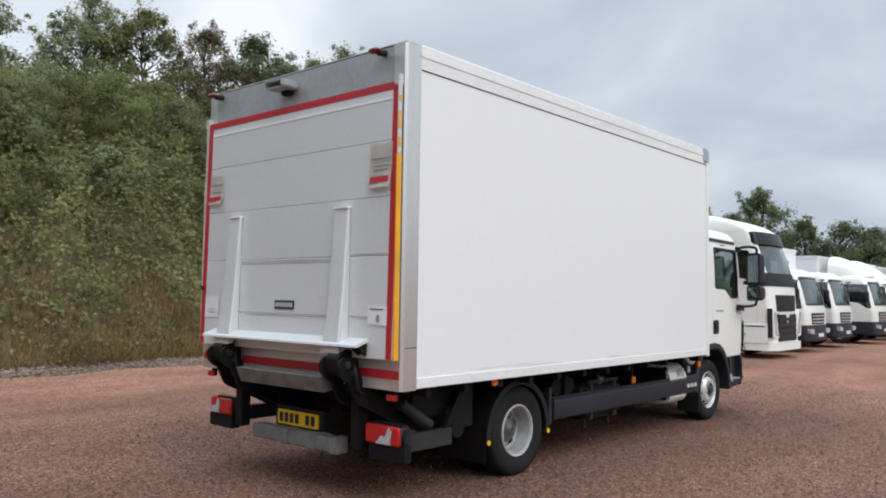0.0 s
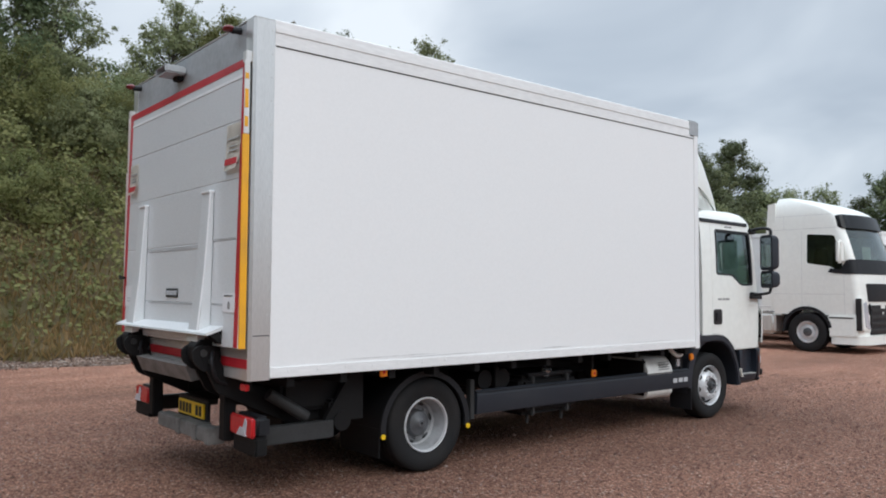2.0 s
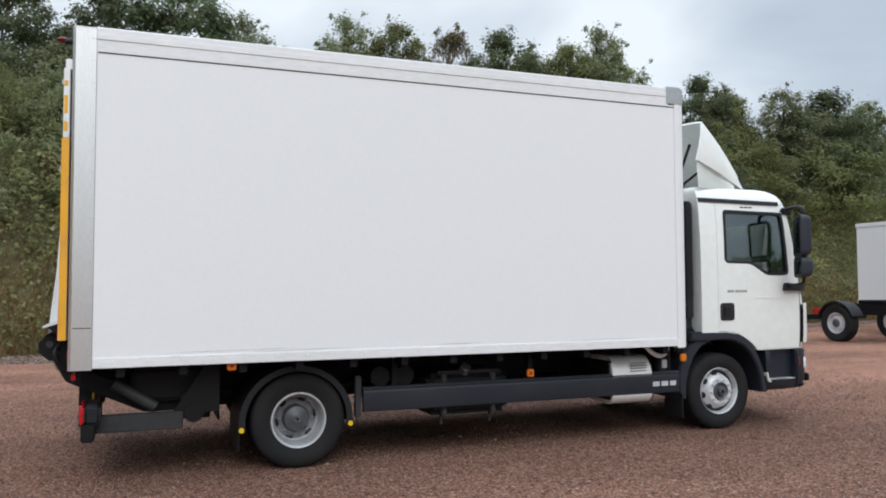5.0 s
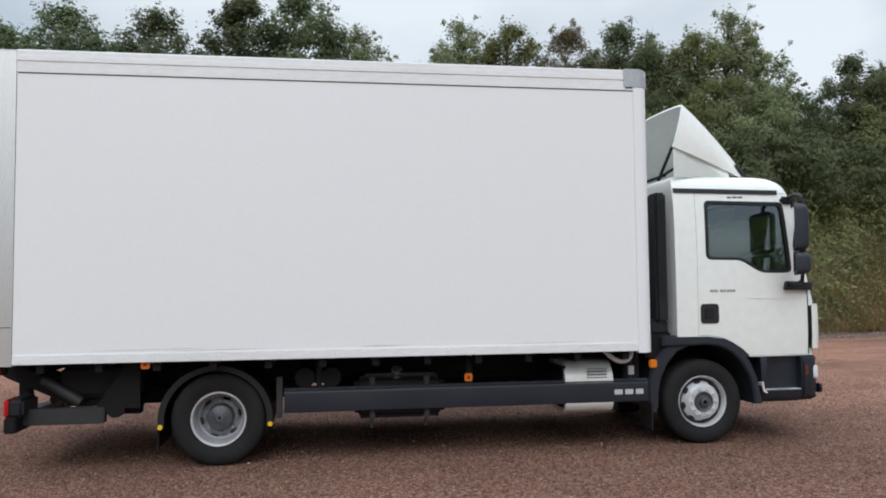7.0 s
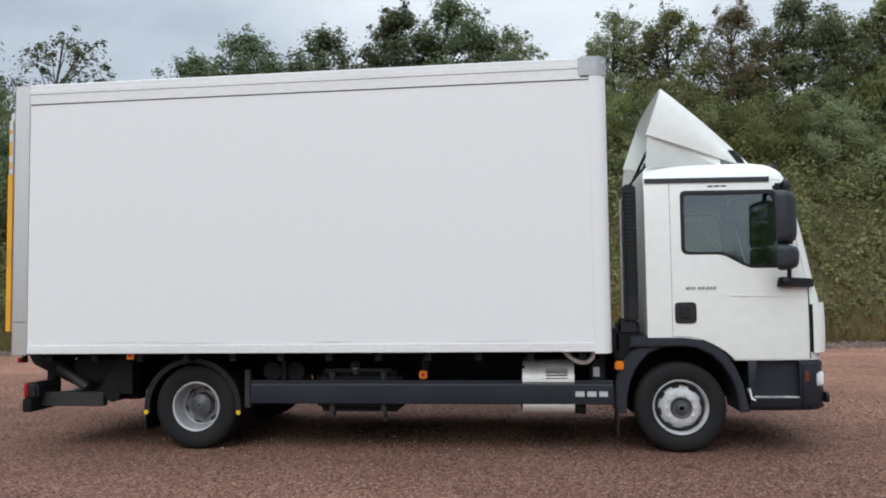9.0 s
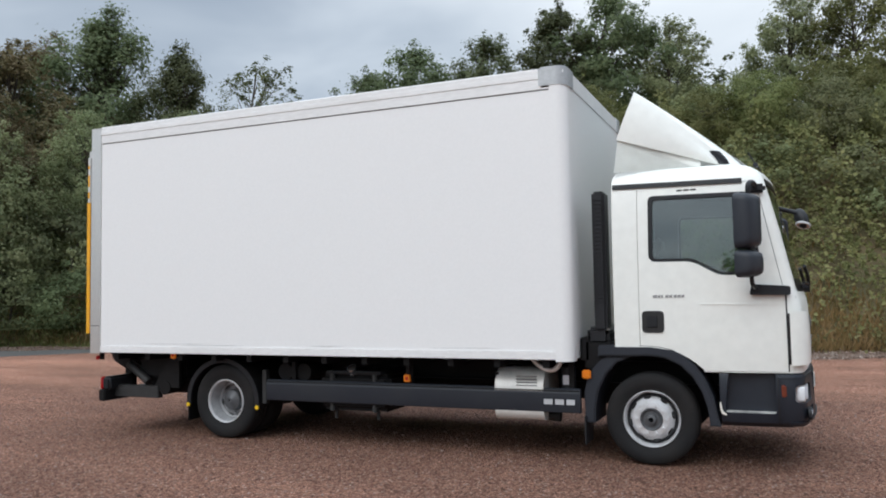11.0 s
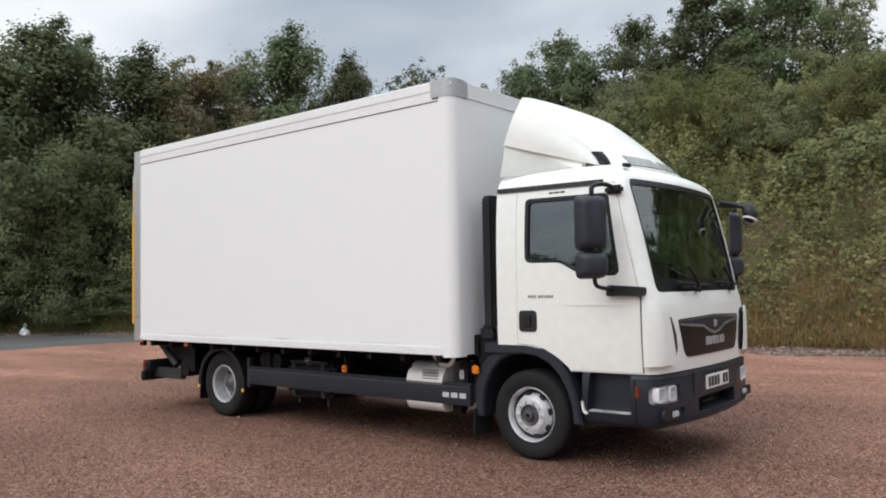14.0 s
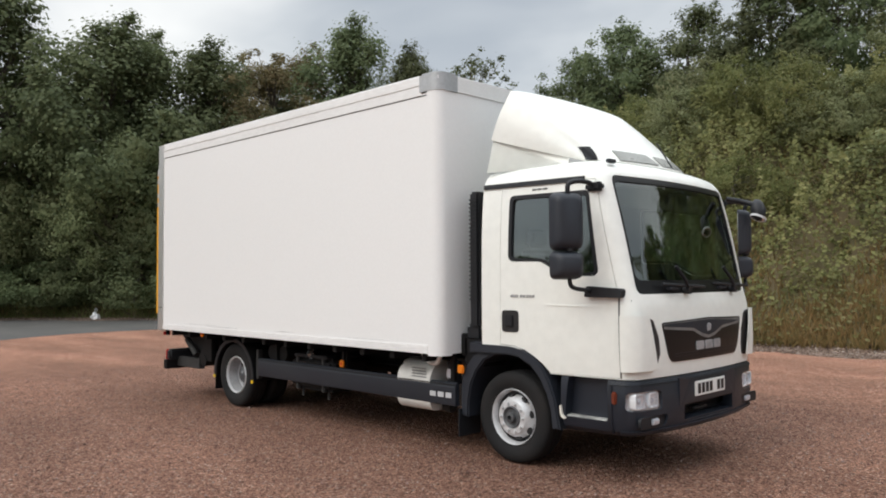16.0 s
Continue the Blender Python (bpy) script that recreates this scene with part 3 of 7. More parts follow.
def wobble(p, k, seed=0):
    """Cheap smooth noise, about -1 to 1, for arrays of places."""
    g = np.random.default_rng(seed)
    v = 0
    for i in range(5):
        d = g.normal(size=p.shape[1])
        v = v + np.sin(p @ (d / np.linalg.norm(d) * k * (1 + 0.6 * i)) + g.uniform(0, 6.28)) / (1 + 0.5 * i)
    return v / 2.2


def bank_rise(s, h):
    """Height above the yard, s metres in from the foot of a bank h high."""
    t = np.clip(s / (h * 1.06), 0, 1)
    return h * (t * 0.94 + 0.06 * np.sin(t * math.pi / 2)) + 0.05 * np.clip(s - h * 1.06, 0, None)


def bank_at(i, f, s):
    """Points on the bank: foot segment i, share f of it, s metres in."""
    a, b = FOOT[i], FOOT[i + 1]
    o = OUT[i] * (1 - f)[:, None] + OUT[np.minimum(i + 1, len(OUT) - 1)] * f[:, None]
    xy = a * (1 - f)[:, None] + b * f[:, None] + o * s[:, None]
    h = HEIGHT[i] * (1 - f) + HEIGHT[i + 1] * f
    z = bank_rise(s, h) + 0.16 * wobble(xy, 0.9, 3) * np.clip(s, 0, 1)
    return np.column_stack([xy, z]), o, h


def bank_height(x, y):
    d = np.hypot(FOOT[:, 0] - x, FOOT[:, 1] - y)
    i = int(d.argmin())
    s = float((np.array([x, y]) - FOOT[i]) @ OUT[i])
    return float(bank_rise(np.array([max(s, 0)]), HEIGHT[i])[0]) if s > 0 else 0.0


def build_ground():
    bm = bmesh.new()
    ring = [bm.verts.new((900 * math.cos(a), 900 * math.sin(a), 0)) for a in np.linspace(0, 2 * math.pi, 65)[:-1]]
    bm.faces.new(ring)
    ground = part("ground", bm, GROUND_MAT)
    tagged(ground, "flat yard of crushed reddish-brown gravel", "gravel ground", kind="structure")

    bm = bmesh.new()
    rows = []
    depths = [-0.05, 0.25, 0.7, 1.3, 2, 2.8, 3.6, 4.5, 5.4, 6.2, 7, 8, 10, 14, 22, 40]
    for i in range(len(FOOT)):
        p, _, _ = bank_at(np.full(len(depths), min(i, len(FOOT) - 2)), np.full(len(depths), float(i == len(FOOT) - 1)), np.array(depths))
        p[0, 2] = -0.1
        rows.append([bm.verts.new(q) for q in p])
    for a, b in zip(rows, rows[1:]):
        for j in range(len(depths) - 1):
            bm.faces.new((a[j], b[j], b[j + 1], a[j + 1]))
    bank = part("bank", bm, SOIL, smooth=80)
    tagged(bank, "steep earth bank behind the yard, overgrown with weeds", "bank", kind="structure")

    road_in = catmull([(-10.4, -15.2), (-8.6, -16.8), (-7, -18.2), (-4.6, -19.1), (-2, -19.0), (0, -18.0), (5, -15.6), (14, -12), (34, -6)], 5)
    road_out = catmull([(-10.5, -18.4), (-9.6, -20.4), (-7.75, -24.2), (-5.6, -27), (-3.4, -29.5), (0, -31.6), (5, -34.2), (14, -36.6), (34, -37.6)], 5)
    bm = bmesh.new()
    a = [bm.verts.new((*p, 0.004)) for p in road_in]
    b = [bm.verts.new((*p, 0.004)) for p in road_out]
    for i in range(len(a) - 1):
        bm.faces.new((a[i], a[i + 1], b[i + 1], b[i]))
    tagged(part("road", bm, ASPHALT), "dark grey asphalt lane bending round the yard", "road", kind="structure")
    # low kerb of earth along the far side of the lane
    bm = bmesh.new()
    tube(bm, [(x, y, 0.0) for x, y in road_out], 0.09, 8)
    tagged(part("kerb", bm, VERGE_MAT), "low pale kerb edging the asphalt lane", "kerb", kind="structure")

    # strip of pale rubble where the yard meets the bank
    g = np.random.default_rng(5)
    bm = bmesh.new()
    rows = []
    for i in range(len(FOOT)):
        w = 0.75 + 0.3 * math.sin(i * 1.7)
        row = []
        for k, s in enumerate(np.linspace(-w, 0.35, 7)):
            xy = FOOT[i] + OUT[i] * s
            row.append(bm.verts.new((*xy, -0.01 if k == 0 else 0.012 + 0.05 * g.random() + max(s, 0) * 0.6)))
        rows.append(row)
    for a, b in zip(rows[:-18], rows[1:]):
        for j in range(6):
            bm.faces.new((a[j], b[j], b[j + 1], a[j + 1]))
    tagged(part("verge", bm, VERGE_MAT, smooth=80), "pale rubble strip between the yard and the bank", "verge", kind="structure")


build_ground()


# ---------------------------------------------------------------- plants
def stones(name, mt, xy, z, size, seed):
    """Loose chips of stone: uneven four-sided double pyramids, in one mesh."""
    g = np.random.default_rng(seed)
    n = len(xy)
    c = np.column_stack([xy, z])
    base = np.array([[1, 0, 0], [0, 1, 0], [-1, 0, 0], [0, -1, 0], [0, 0, 0.75], [0, 0, -0.5]])
    a = g.uniform(0, 6.28, n)
    ca, sa = np.cos(a)[:, None], np.sin(a)[:, None]
    v = base[None] * (1 + g.uniform(-0.35, 0.35, (n, 6, 1))) * np.asarray(size).reshape(-1, 1, 1)
    v = np.stack([v[..., 0] * ca - v[..., 1] * sa, v[..., 0] * sa + v[..., 1] * ca, v[..., 2]], axis=2) + c[:, None]
    f = np.array([[0, 1, 4], [1, 2, 4], [2, 3, 4], [3, 0, 4], [1, 0, 5], [2, 1, 5], [3, 2, 5], [0, 3, 5]])
    me = bpy.data.meshes.new(name)
    me.vertices.add(6 * n); me.loops.add(24 * n); me.polygons.add(8 * n)
    me.vertices.foreach_set("co", v.astype(np.float32).ravel())
    me.loops.foreach_set("vertex_index", ((np.arange(n) * 6)[:, None] + f.ravel()[None]).astype(np.int32).ravel())
    me.polygons.foreach_set("loop_start", (np.arange(8 * n) * 3).astype(np.int32))
    me.update(calc_edges=True)
    me.materials.append(mt)
    return new(name, me)


def stone_material(name, tones):
    mt, nt, bsdf = material(name)
    N, L = nt.nodes.new, nt.links.new
    geo, ramp, co, nz = N("ShaderNodeNewGeometry"), N("ShaderNodeValToRGB"), N("ShaderNodeTexCoord"), N("ShaderNodeTexNoise")
    e = ramp.color_ramp.elements
    e[0].color, e[1].color = (*tones[0], 1), (*tones[-1], 1)
    for i, c in enumerate(tones[1:-1], 1):
        e.new(i / (len(tones) - 1)).color = (*c, 1)
    L(geo.outputs["Random Per Island"], ramp.inputs[0])
    nz.inputs["Scale"].default_value = 80
    L(co.outputs["Object"], nz.inputs["Vector"])
    mx = N("ShaderNodeMix"); mx.data_type = "RGBA"; mx.blend_type = "MULTIPLY"; mx.inputs["Factor"].default_value = 0.5
    L(ramp.outputs["Color"], mx.inputs["A"]); L(nz.outputs["Fac"], mx.inputs["B"])
    L(mx.outputs["Result"], bsdf.inputs["Base Color"])
    bsdf.inputs["Roughness"].default_value = 0.9
    return mt


CHIP = stone_material("stone_chips", ((0.13, 0.066, 0.05), (0.23, 0.118, 0.09), (0.31, 0.17, 0.134), (0.37, 0.225, 0.185), (0.43, 0.32, 0.275)))
RUBBLE = stone_material("rubble_stone", ((0.11, 0.07, 0.052), (0.19, 0.122, 0.094), (0.25, 0.175, 0.14), (0.34, 0.27, 0.225)))


def build_cover():
    g = np.random.default_rng(11)
    # loose chips on the yard in front of the lorry and along the walk
    n = 16000
    xy = np.column_stack([g.uniform(-3.5, 7.2, n), g.uniform(-9.5, 5.5, n)])
    ob = stones("gravel_chips", CHIP, xy, np.full(n, 0.004), g.uniform(0.006, 0.015, n) * np.where(g.random(n) > 0.97, 1.6, 1), 2)
    tagged(ob, "loose chips of red and grey stone on the yard", "gravel", kind="stuff")
    n = 9000
    i = g.integers(0, len(FOOT) - 25, n)
    s = g.normal(-0.25, 0.33, n)
    f = g.random(n)
    xy = FOOT[i] * (1 - f)[:, None] + FOOT[i + 1] * f[:, None] + OUT[i] * s[:, None]
    ob = stones("rubble", RUBBLE, xy, 0.03 + np.clip(s, 0, 1), g.uniform(0.012, 0.034, n), 4)
    tagged(ob, "pale broken stones along the foot of the bank", "rubble", kind="stuff")

    # where plants grow: mostly the stretch of bank near the lorry
    w = np.linalg.norm(STEP, axis=1) * np.interp(FOOT[:-1, 1], [-40, -31, -22, 20, 35, 60], [0.25, 0.6, 1, 1, 0.45, 0.2])
    def places(n, s_of):
        i = g.choice(len(w), n, p=w / w.sum())
        f, s = g.random(n), s_of(n)
        p, o, h = bank_at(i, f, s)
        nor = np.column_stack([-o * 0.75, np.ones(n)])
        return p, nor, s, h, o
    # bramble and ivy over the upper slope
    p, nor, s, h, o = places(430000, lambda n: 0.2 + 9.6 * g.random(n) ** 0.72)
    mound = np.clip(0.55 + 0.45 * wobble(p[:, :2], 1.6, 8) + 0.65 * wobble(p[:, :2], 4.5, 18) + 0.38 * wobble(p[:, :2], 9.0, 19) + 0.2 * wobble(p[:, :2], 20.0, 20), 0, 1.7)
    keep = g.random(len(p)) < np.clip(0.55 + (s - 0.7 + 2.2 * wobble(p[:, :2], 0.7, 9)) / 2.6, 0.18, 1)
    p, nor, s, mound = p[keep], nor[keep], s[keep], mound[keep]
    lift = (0.05 + 1.05 * mound) * np.clip(0.22 + s / 4.5, 0, 1) * g.random(len(p)) ** 0.45
    p = p + nor / 1.3 * lift[:, None]
    q = nor + g.normal(size=nor.shape) * 0.65
    ob = cards("bramble", LEAF_BRAMBLE, p, q, 0.045 + 0.075 * g.random(len(p)) ** 1.6, 21, 1.3)
    tagged(ob, "tangled green bramble and ivy covering the bank", "undergrowth", kind="stuff")
    # dry grass and weeds on the lower slope
    p, nor, s, h, o = places(260000, lambda n: 0.05 + 6.5 * g.random(n) ** 1.35)
    keep = g.random(len(p)) < np.clip(1.05 - np.clip(0.55 + (s - 0.7 + 2.2 * wobble(p[:, :2], 0.7, 9)) / 2.6, 0.18, 1), 0.04, 1) * np.interp(p[:, 1], [-22, -18], [0.12, 1])
    p, nor, o = p[keep], nor[keep], o[keep]
    n = len(p)
    up = np.column_stack([g.normal(0, 0.34, n), g.normal(0, 0.34, n), np.ones(n)])
    up /= np.linalg.norm(up, axis=1, keepdims=True)
    side = np.cross(up, g.normal(size=(n, 3)))
    size = g.uniform(0.022, 0.044, n)
    long = 8.0
    p = p + up * (size * long * 0.40)[:, None]
    ob = cards("dry_grass", LEAF_DRY, p, side, size, 22, long, along=up)
    tagged(ob, "tall straw-coloured grass and weeds on the lower bank", "grass", kind="stuff")
    # leafy weeds among the grass
    p, nor, s, h, o = places(150000, lambda n: 0.0 + 6.0 * g.random(n))
    keep = wobble(p[:, :2], 2.2, 15) + 0.5 * g.normal(size=len(p)) > 0.2
    p, nor = p[keep], nor[keep]
    p = p + nor * (g.random(len(p)) ** 1.5 * 0.55)[:, None]
    ob = cards("weeds", LEAF_BRAMBLE, p, nor + g.normal(size=nor.shape) * 0.7, g.uniform(0.035, 0.08, len(p)), 23, 1.6)
    tagged(ob, "leafy green weeds along the foot of the bank", "weeds", kind="stuff")

    # fresh grass on the verge where the lane meets the wood
    m = (FOOT[:-1, 1] < -12) & (FOOT[:-1, 1] > -33)
    i = g.choice(np.flatnonzero(m), 16000)
    p, o, h = bank_at(i, g.random(16000), -0.1 + 1.3 * g.random(16000) ** 1.3)
    up = np.column_stack([g.normal(0, 0.4, 16000), g.normal(0, 0.4, 16000), np.ones(16000)])
    up /= np.linalg.norm(up, axis=1, keepdims=True)
    size = g.uniform(0.02, 0.042, 16000)
    ob = cards("verge_grass", LEAF_GREEN, p + up * (size * 2.6)[:, None], np.cross(up, g.normal(size=(16000, 3))), size, 27, 7.0, along=up, small=True)
    tagged(ob, "short fresh green grass along the lane's edge", "grass", kind="stuff")


build_cover()


def make_tree(seed, mt, height, spread, n, low, leaf, airy=0.0, label="", category="tree", tufts=110):
    """A tapered trunk with limbs, and a crown of many leaves gathered in tufts at the limbs' ends."""
    g = np.random.default_rng(seed)
    root = thing("tree" if category == "tree" else "bush", label, category, group="trees on the bank" if category == "tree" else "bushes on the bank")
    lean = g.uniform(0, 6.28, 4)
    def reach(t, a):
        """How far the crown spreads at share t of its height, towards a."""
        q = np.clip((t - low) / (1 - low), 0, 1)
        r = spread * 0.5 * np.sin(np.pi * (0.14 + 0.86 * q) ** 0.85) ** 0.62
        return r * (1 + 0.20 * np.sin(2 * a + lean[0] + 5 * t) + 0.14 * np.sin(3 * a + lean[1] - 7 * t) + 0.10 * np.sin(5 * a + lean[2] + 11 * t))
    t = low + (1 - low) * g.random(tufts) ** 0.82
    a = g.uniform(0, 6.28, tufts)
    f = np.sqrt(g.uniform(0.12, 1.0, tufts))
    r = reach(t, a) * f
    c = np.column_stack([np.cos(a) * r, np.sin(a) * r, height * t])
    rad = spread * g.uniform(0.055, 0.105, tufts) * (1.2 - 0.45 * t)
    # shoots that break the outline
    k = int(tufts * (0.16 + 0.3 * airy))
    pick = g.integers(0, tufts // 2, k) * 2
    way = np.column_stack([np.cos(a[pick]) * 0.6, np.sin(a[pick]) * 0.6, np.full(k, 0.9)]) + g.normal(size=(k, 3)) * 0.25
    shoot = c[pick] + way * (spread * g.uniform(0.07, 0.15, k))[:, None]
    share = np.concatenate([rad ** 2, (rad[pick] * 0.5) ** 2 * (1 + airy)])
    centres, radii = np.vstack([c, shoot]), np.concatenate([rad, rad[pick] * 0.45])
    i = g.choice(len(centres), n, p=share / share.sum())
    d = g.normal(size=(n, 3))
    p = centres[i] + d * radii[i][:, None] * np.array([0.62, 0.62, 0.5])
    p[:, 2] = np.maximum(p[:, 2], 0.05)
    top = np.sort(p[:, 2])[-max(12, n // 400)]
    p[:, 2] *= height / top
    c[:, 2] *= height / top
    shoot[:, 2] *= height / top
    out = p - np.array([0, 0, height * 0.45])
    out /= np.linalg.norm(out, axis=1, keepdims=True)
    bm = bmesh.new()
    r0 = 0.017 * height
    spine = bend([(0, 0, -0.4), (g.normal(0, 0.1), g.normal(0, 0.1), height * 0.33), (g.normal(0, 0.2), g.normal(0, 0.2), height * 0.62), (g.normal(0, 0.2), g.normal(0, 0.2), height * 0.93)], 4)
    for j, (u, v) in enumerate(zip(spine, spine[1:])):
        k0, k1 = 1 - j / len(spine), 1 - (j + 1) / len(spine)
        rod(bm, u, v, r0 * (0.12 + 0.88 * k0), 8, r0 * (0.12 + 0.88 * k1))
    for j in range(0, tufts, 2):
        s = spine[min(int(max(0.05, t[j] - 0.18) * len(spine)), len(spine) - 2)]
        e = Vector(c[j])
        m = (s + e) / 2 + Vector((0, 0, -0.02 * height))
        rod(bm, s, m, r0 * 0.28, 5, r0 * 0.18)
        rod(bm, m, e, r0 * 0.18, 4, r0 * 0.06)
    for j in range(k):
        rod(bm, c[pick[j]], shoot[j], r0 * 0.09, 3, r0 * 0.03)
    part("trunk", bm, BARK, root)
    cards("crown", mt, p, out + d * 0.5 + g.normal(size=p.shape) * 0.45 + np.array([0, 0, 0.3]), g.uniform(0.65, 1.3, n) * leaf, seed + 50, 1.25, root, small=True)
    return root


KINDS = {
    "oak": make_tree(31, LEAF_OAK, 7, 6.0, 21000, 0.06, 0.125, label="bushy dark green broadleaf tree on the bank"),
    "oak_tall": make_tree(32, LEAF_OAK, 7, 4.8, 19000, 0.10, 0.115, label="tall dark green tree with a ragged crown"),
    "willow": make_tree(33, LEAF_LIGHT, 7, 5.0, 19000, 0.06, 0.11, 0.7, "light grey-green tree with loose upright twigs"),
    "maple": make_tree(44, LEAF_GREEN, 7, 5.6, 20000, 0.05, 0.118, 0.35, "mid-green broadleaf tree with a full crown"),
    "autumn": make_tree(34, LEAF_AUTUMN, 11, 6.8, 24000, 0.12, 0.125, 0.9, "thin tree with leaves turning brown", tufts=170),
    "sparse": make_tree(35, LEAF_OAK, 7, 4.4, 4200, 0.30, 0.11, 1.4, "sparse tree with bare twigs at its top", tufts=70),
    "wood_oak": make_tree(41, LEAF_OAK, 11, 7.6, 34000, 0.05, 0.145, 0.2, "tall dark green tree at the wood's edge", tufts=200),
    "wood_ash": make_tree(42, LEAF_LIGHT, 8, 6.6, 24000, 0.03, 0.12, 0.6, "leafy mid-green tree at the wood's edge", tufts=150),
    "bush": make_tree(36, LEAF_LIGHT, 3, 4.2, 9500, 0.0, 0.078, 0.4, "rounded leafy green bush on the slope", "bush", 80),
    "dark_bush": make_tree(37, LEAF_OAK, 3, 4.4, 7500, 0.0, 0.10, 0.3, "dense dark green bush at the wood's edge", "bush", 80),
    "green_bush": make_tree(45, LEAF_GREEN, 3, 4.2, 9500, 0.0, 0.078, 0.5, "loose yellow-green bush on the slope", "bush", 80),
    "shrub": make_tree(43, LEAF_LIGHT, 1.3, 2.0, 3000, 0.0, 0.062, 0.5, "low green shrub among the brambles", "bush", 50),
    "far_oak": make_tree(38, LEAF_OAK, 7, 6.4, 6000, 0.03, 0.235, 0.2, "dark green tree on the far side of the yard", tufts=90),
}
NOMINAL = {"bush": 3.0, "green_bush": 3.0, "dark_bush": 3.0, "shrub": 1.3, "autumn": 11.0, "wood_oak": 11.0, "wood_ash": 8.0}
USED = set()


def plant(kind, x, y, top, fat=1.0, turn=0.0, base=None):
    z = bank_height(x, y) if base is None else base
    k = (top - z) / NOMINAL.get(kind, 7.0) 
    m = pose(x, y, z - 0.1, 0, 0, turn) @ Matrix.Diagonal((k * fat, k * fat, k, 1))
    if kind in USED:
        first = KINDS[kind].scale
        copy_thing(KINDS[kind], m @ Matrix.Diagonal((1 / first.x, 1 / first.y, 1 / first.z, 1)))
    else:
        USED.add(kind)
        KINDS[kind].matrix_basis = m


def build_trees():
    g = random.Random(4)
    # the row along the top of the bank: across, height of the tip, kind, breadth
    row = [(-14.6, 11.0, "oak", 0.9), (-12.5, 11.7, "oak", 1.0), (-9.6, 11.9, "oak", 1.0), (-6.2, 12.1, "oak_tall", 1.2), (-4.5, 12.5, "oak", 0.95),
           (-2.2, 11.3, "willow", 1.05), (1.7, 11.9, "willow", 0.9), (3.7, 11.9, "maple", 0.9), (5.9, 11.9, "autumn", 0.9), (7.8, 11.8, "oak", 0.95),
           (9.6, 11.4, "willow", 1.0), (11.0, 11.7, "maple", 0.9), (12.5, 12.5, "willow", 0.9), (13.7, 11.6, "willow", 0.9), (17.9, 11.0, "oak", 0.9),
           (19.6, 10.6, "maple", 1.0), (22.5, 10.7, "willow", 1.1), (25.5, 11.0, "oak", 1.1)]
    for y, top, kind, fat in row:
        plant(kind, -21 + g.uniform(-0.5, 0.5), y, top, fat, g.uniform(0, 360))
    for y in range(-14, 27, 3):
        plant("far_oak", -25 + g.uniform(-1, 1), y + g.uniform(-1, 1), 10.2 + g.uniform(-0.8, 0.6), 1.2, g.uniform(0, 360))
    for y in range(-13, 24, 3):
        plant(g.choice(("bush", "bush", "green_bush")), -18.6 + g.uniform(-0.7, 0.7) - max(0, y - 5) * 0.1, y + g.uniform(-1, 1), 8.4 + g.uniform(-0.7, 0.8), 1.1, g.uniform(0, 360))
    for x, y, top, kind, fat in [(-24, 29, 11, "oak", 1.1), (-24, 32.2, 11.7, "willow", 1.1), (-24, 36.8, 11.8, "oak", 1.2), (-24, 40, 10.6, "willow", 1), (-24, 43.5, 12.4, "oak_tall", 1.1),
                                 (-21, 31, 8.5, "bush", 1.1), (-21, 37, 8.5, "dark_bush", 1.2), (-21, 42, 8.5, "bush", 1.2)]:
        plant(kind, x, y, top, fat, g.uniform(0, 360))
    # bushes part of the way down the slope
    for i, y in enumerate((-9.5, -7.6, -5.9, -4.2, -2.6, -0.9, 0.8, 2.6, 4.4, 6.3, 8.2)):
        x = float(np.interp(y, FOOT[::-1, 1], FOOT[::-1, 0])) - g.uniform(5.2, 6.4)
        plant(("green_bush", "bush", "green_bush")[i % 3], x, y, bank_height(x, y) + g.uniform(1.8, 2.7), g.uniform(0.8, 1.0), g.uniform(0, 360))
    plant("green_bush", -13.4, -4.5, 4.8, 1.0, 40.0)
    for x, y, top in ((-17.2, 11.6, 7.4), (-18.0, 13.9, 7.6), (-18.6, 16.4, 7.6)):
        plant("dark_bush", x, y, top, 1.05, g.uniform(0, 360))
    # shrubs scattered over the slope
    for i in range(22):
        y = -15 + i * 1.75 + g.uniform(-0.6, 0.6)
        x = float(np.interp(y, FOOT[::-1, 1], FOOT[::-1, 0])) - g.uniform(3.0, 6.6)
        plant("shrub", x, y, bank_height(x, y) + g.uniform(0.8, 1.7), g.uniform(1.0, 1.5), g.uniform(0, 360))
    # trees beyond the parked lorries
    for x, y, top, kind, fat in [(-22, 48, 9.1, "willow", 0.9), (-19.3, 47, 8.9, "willow", 0.8), (-16.6, 47, 8.0, "oak", 0.9), (-13.9, 46, 9.5, "oak_tall", 0.85), (-11.4, 46, 7.2, "oak_tall", 0.9), (-9.2, 47, 7.0, "oak", 1.0), (-7.2, 48, 6.6, "oak", 1.2),
                                 (-3, 52, 6.8, "far_oak", 1.4), (1.5, 56, 7, "far_oak", 1.5), (7, 60, 7.5, "far_oak", 1.5), (14, 64, 8, "far_oak", 1.5), (22, 66, 8.5, "far_oak", 1.5), (31, 66, 9, "far_oak", 1.5)]:
        plant(kind, x, y, top, fat, g.uniform(0, 360), 0.0)
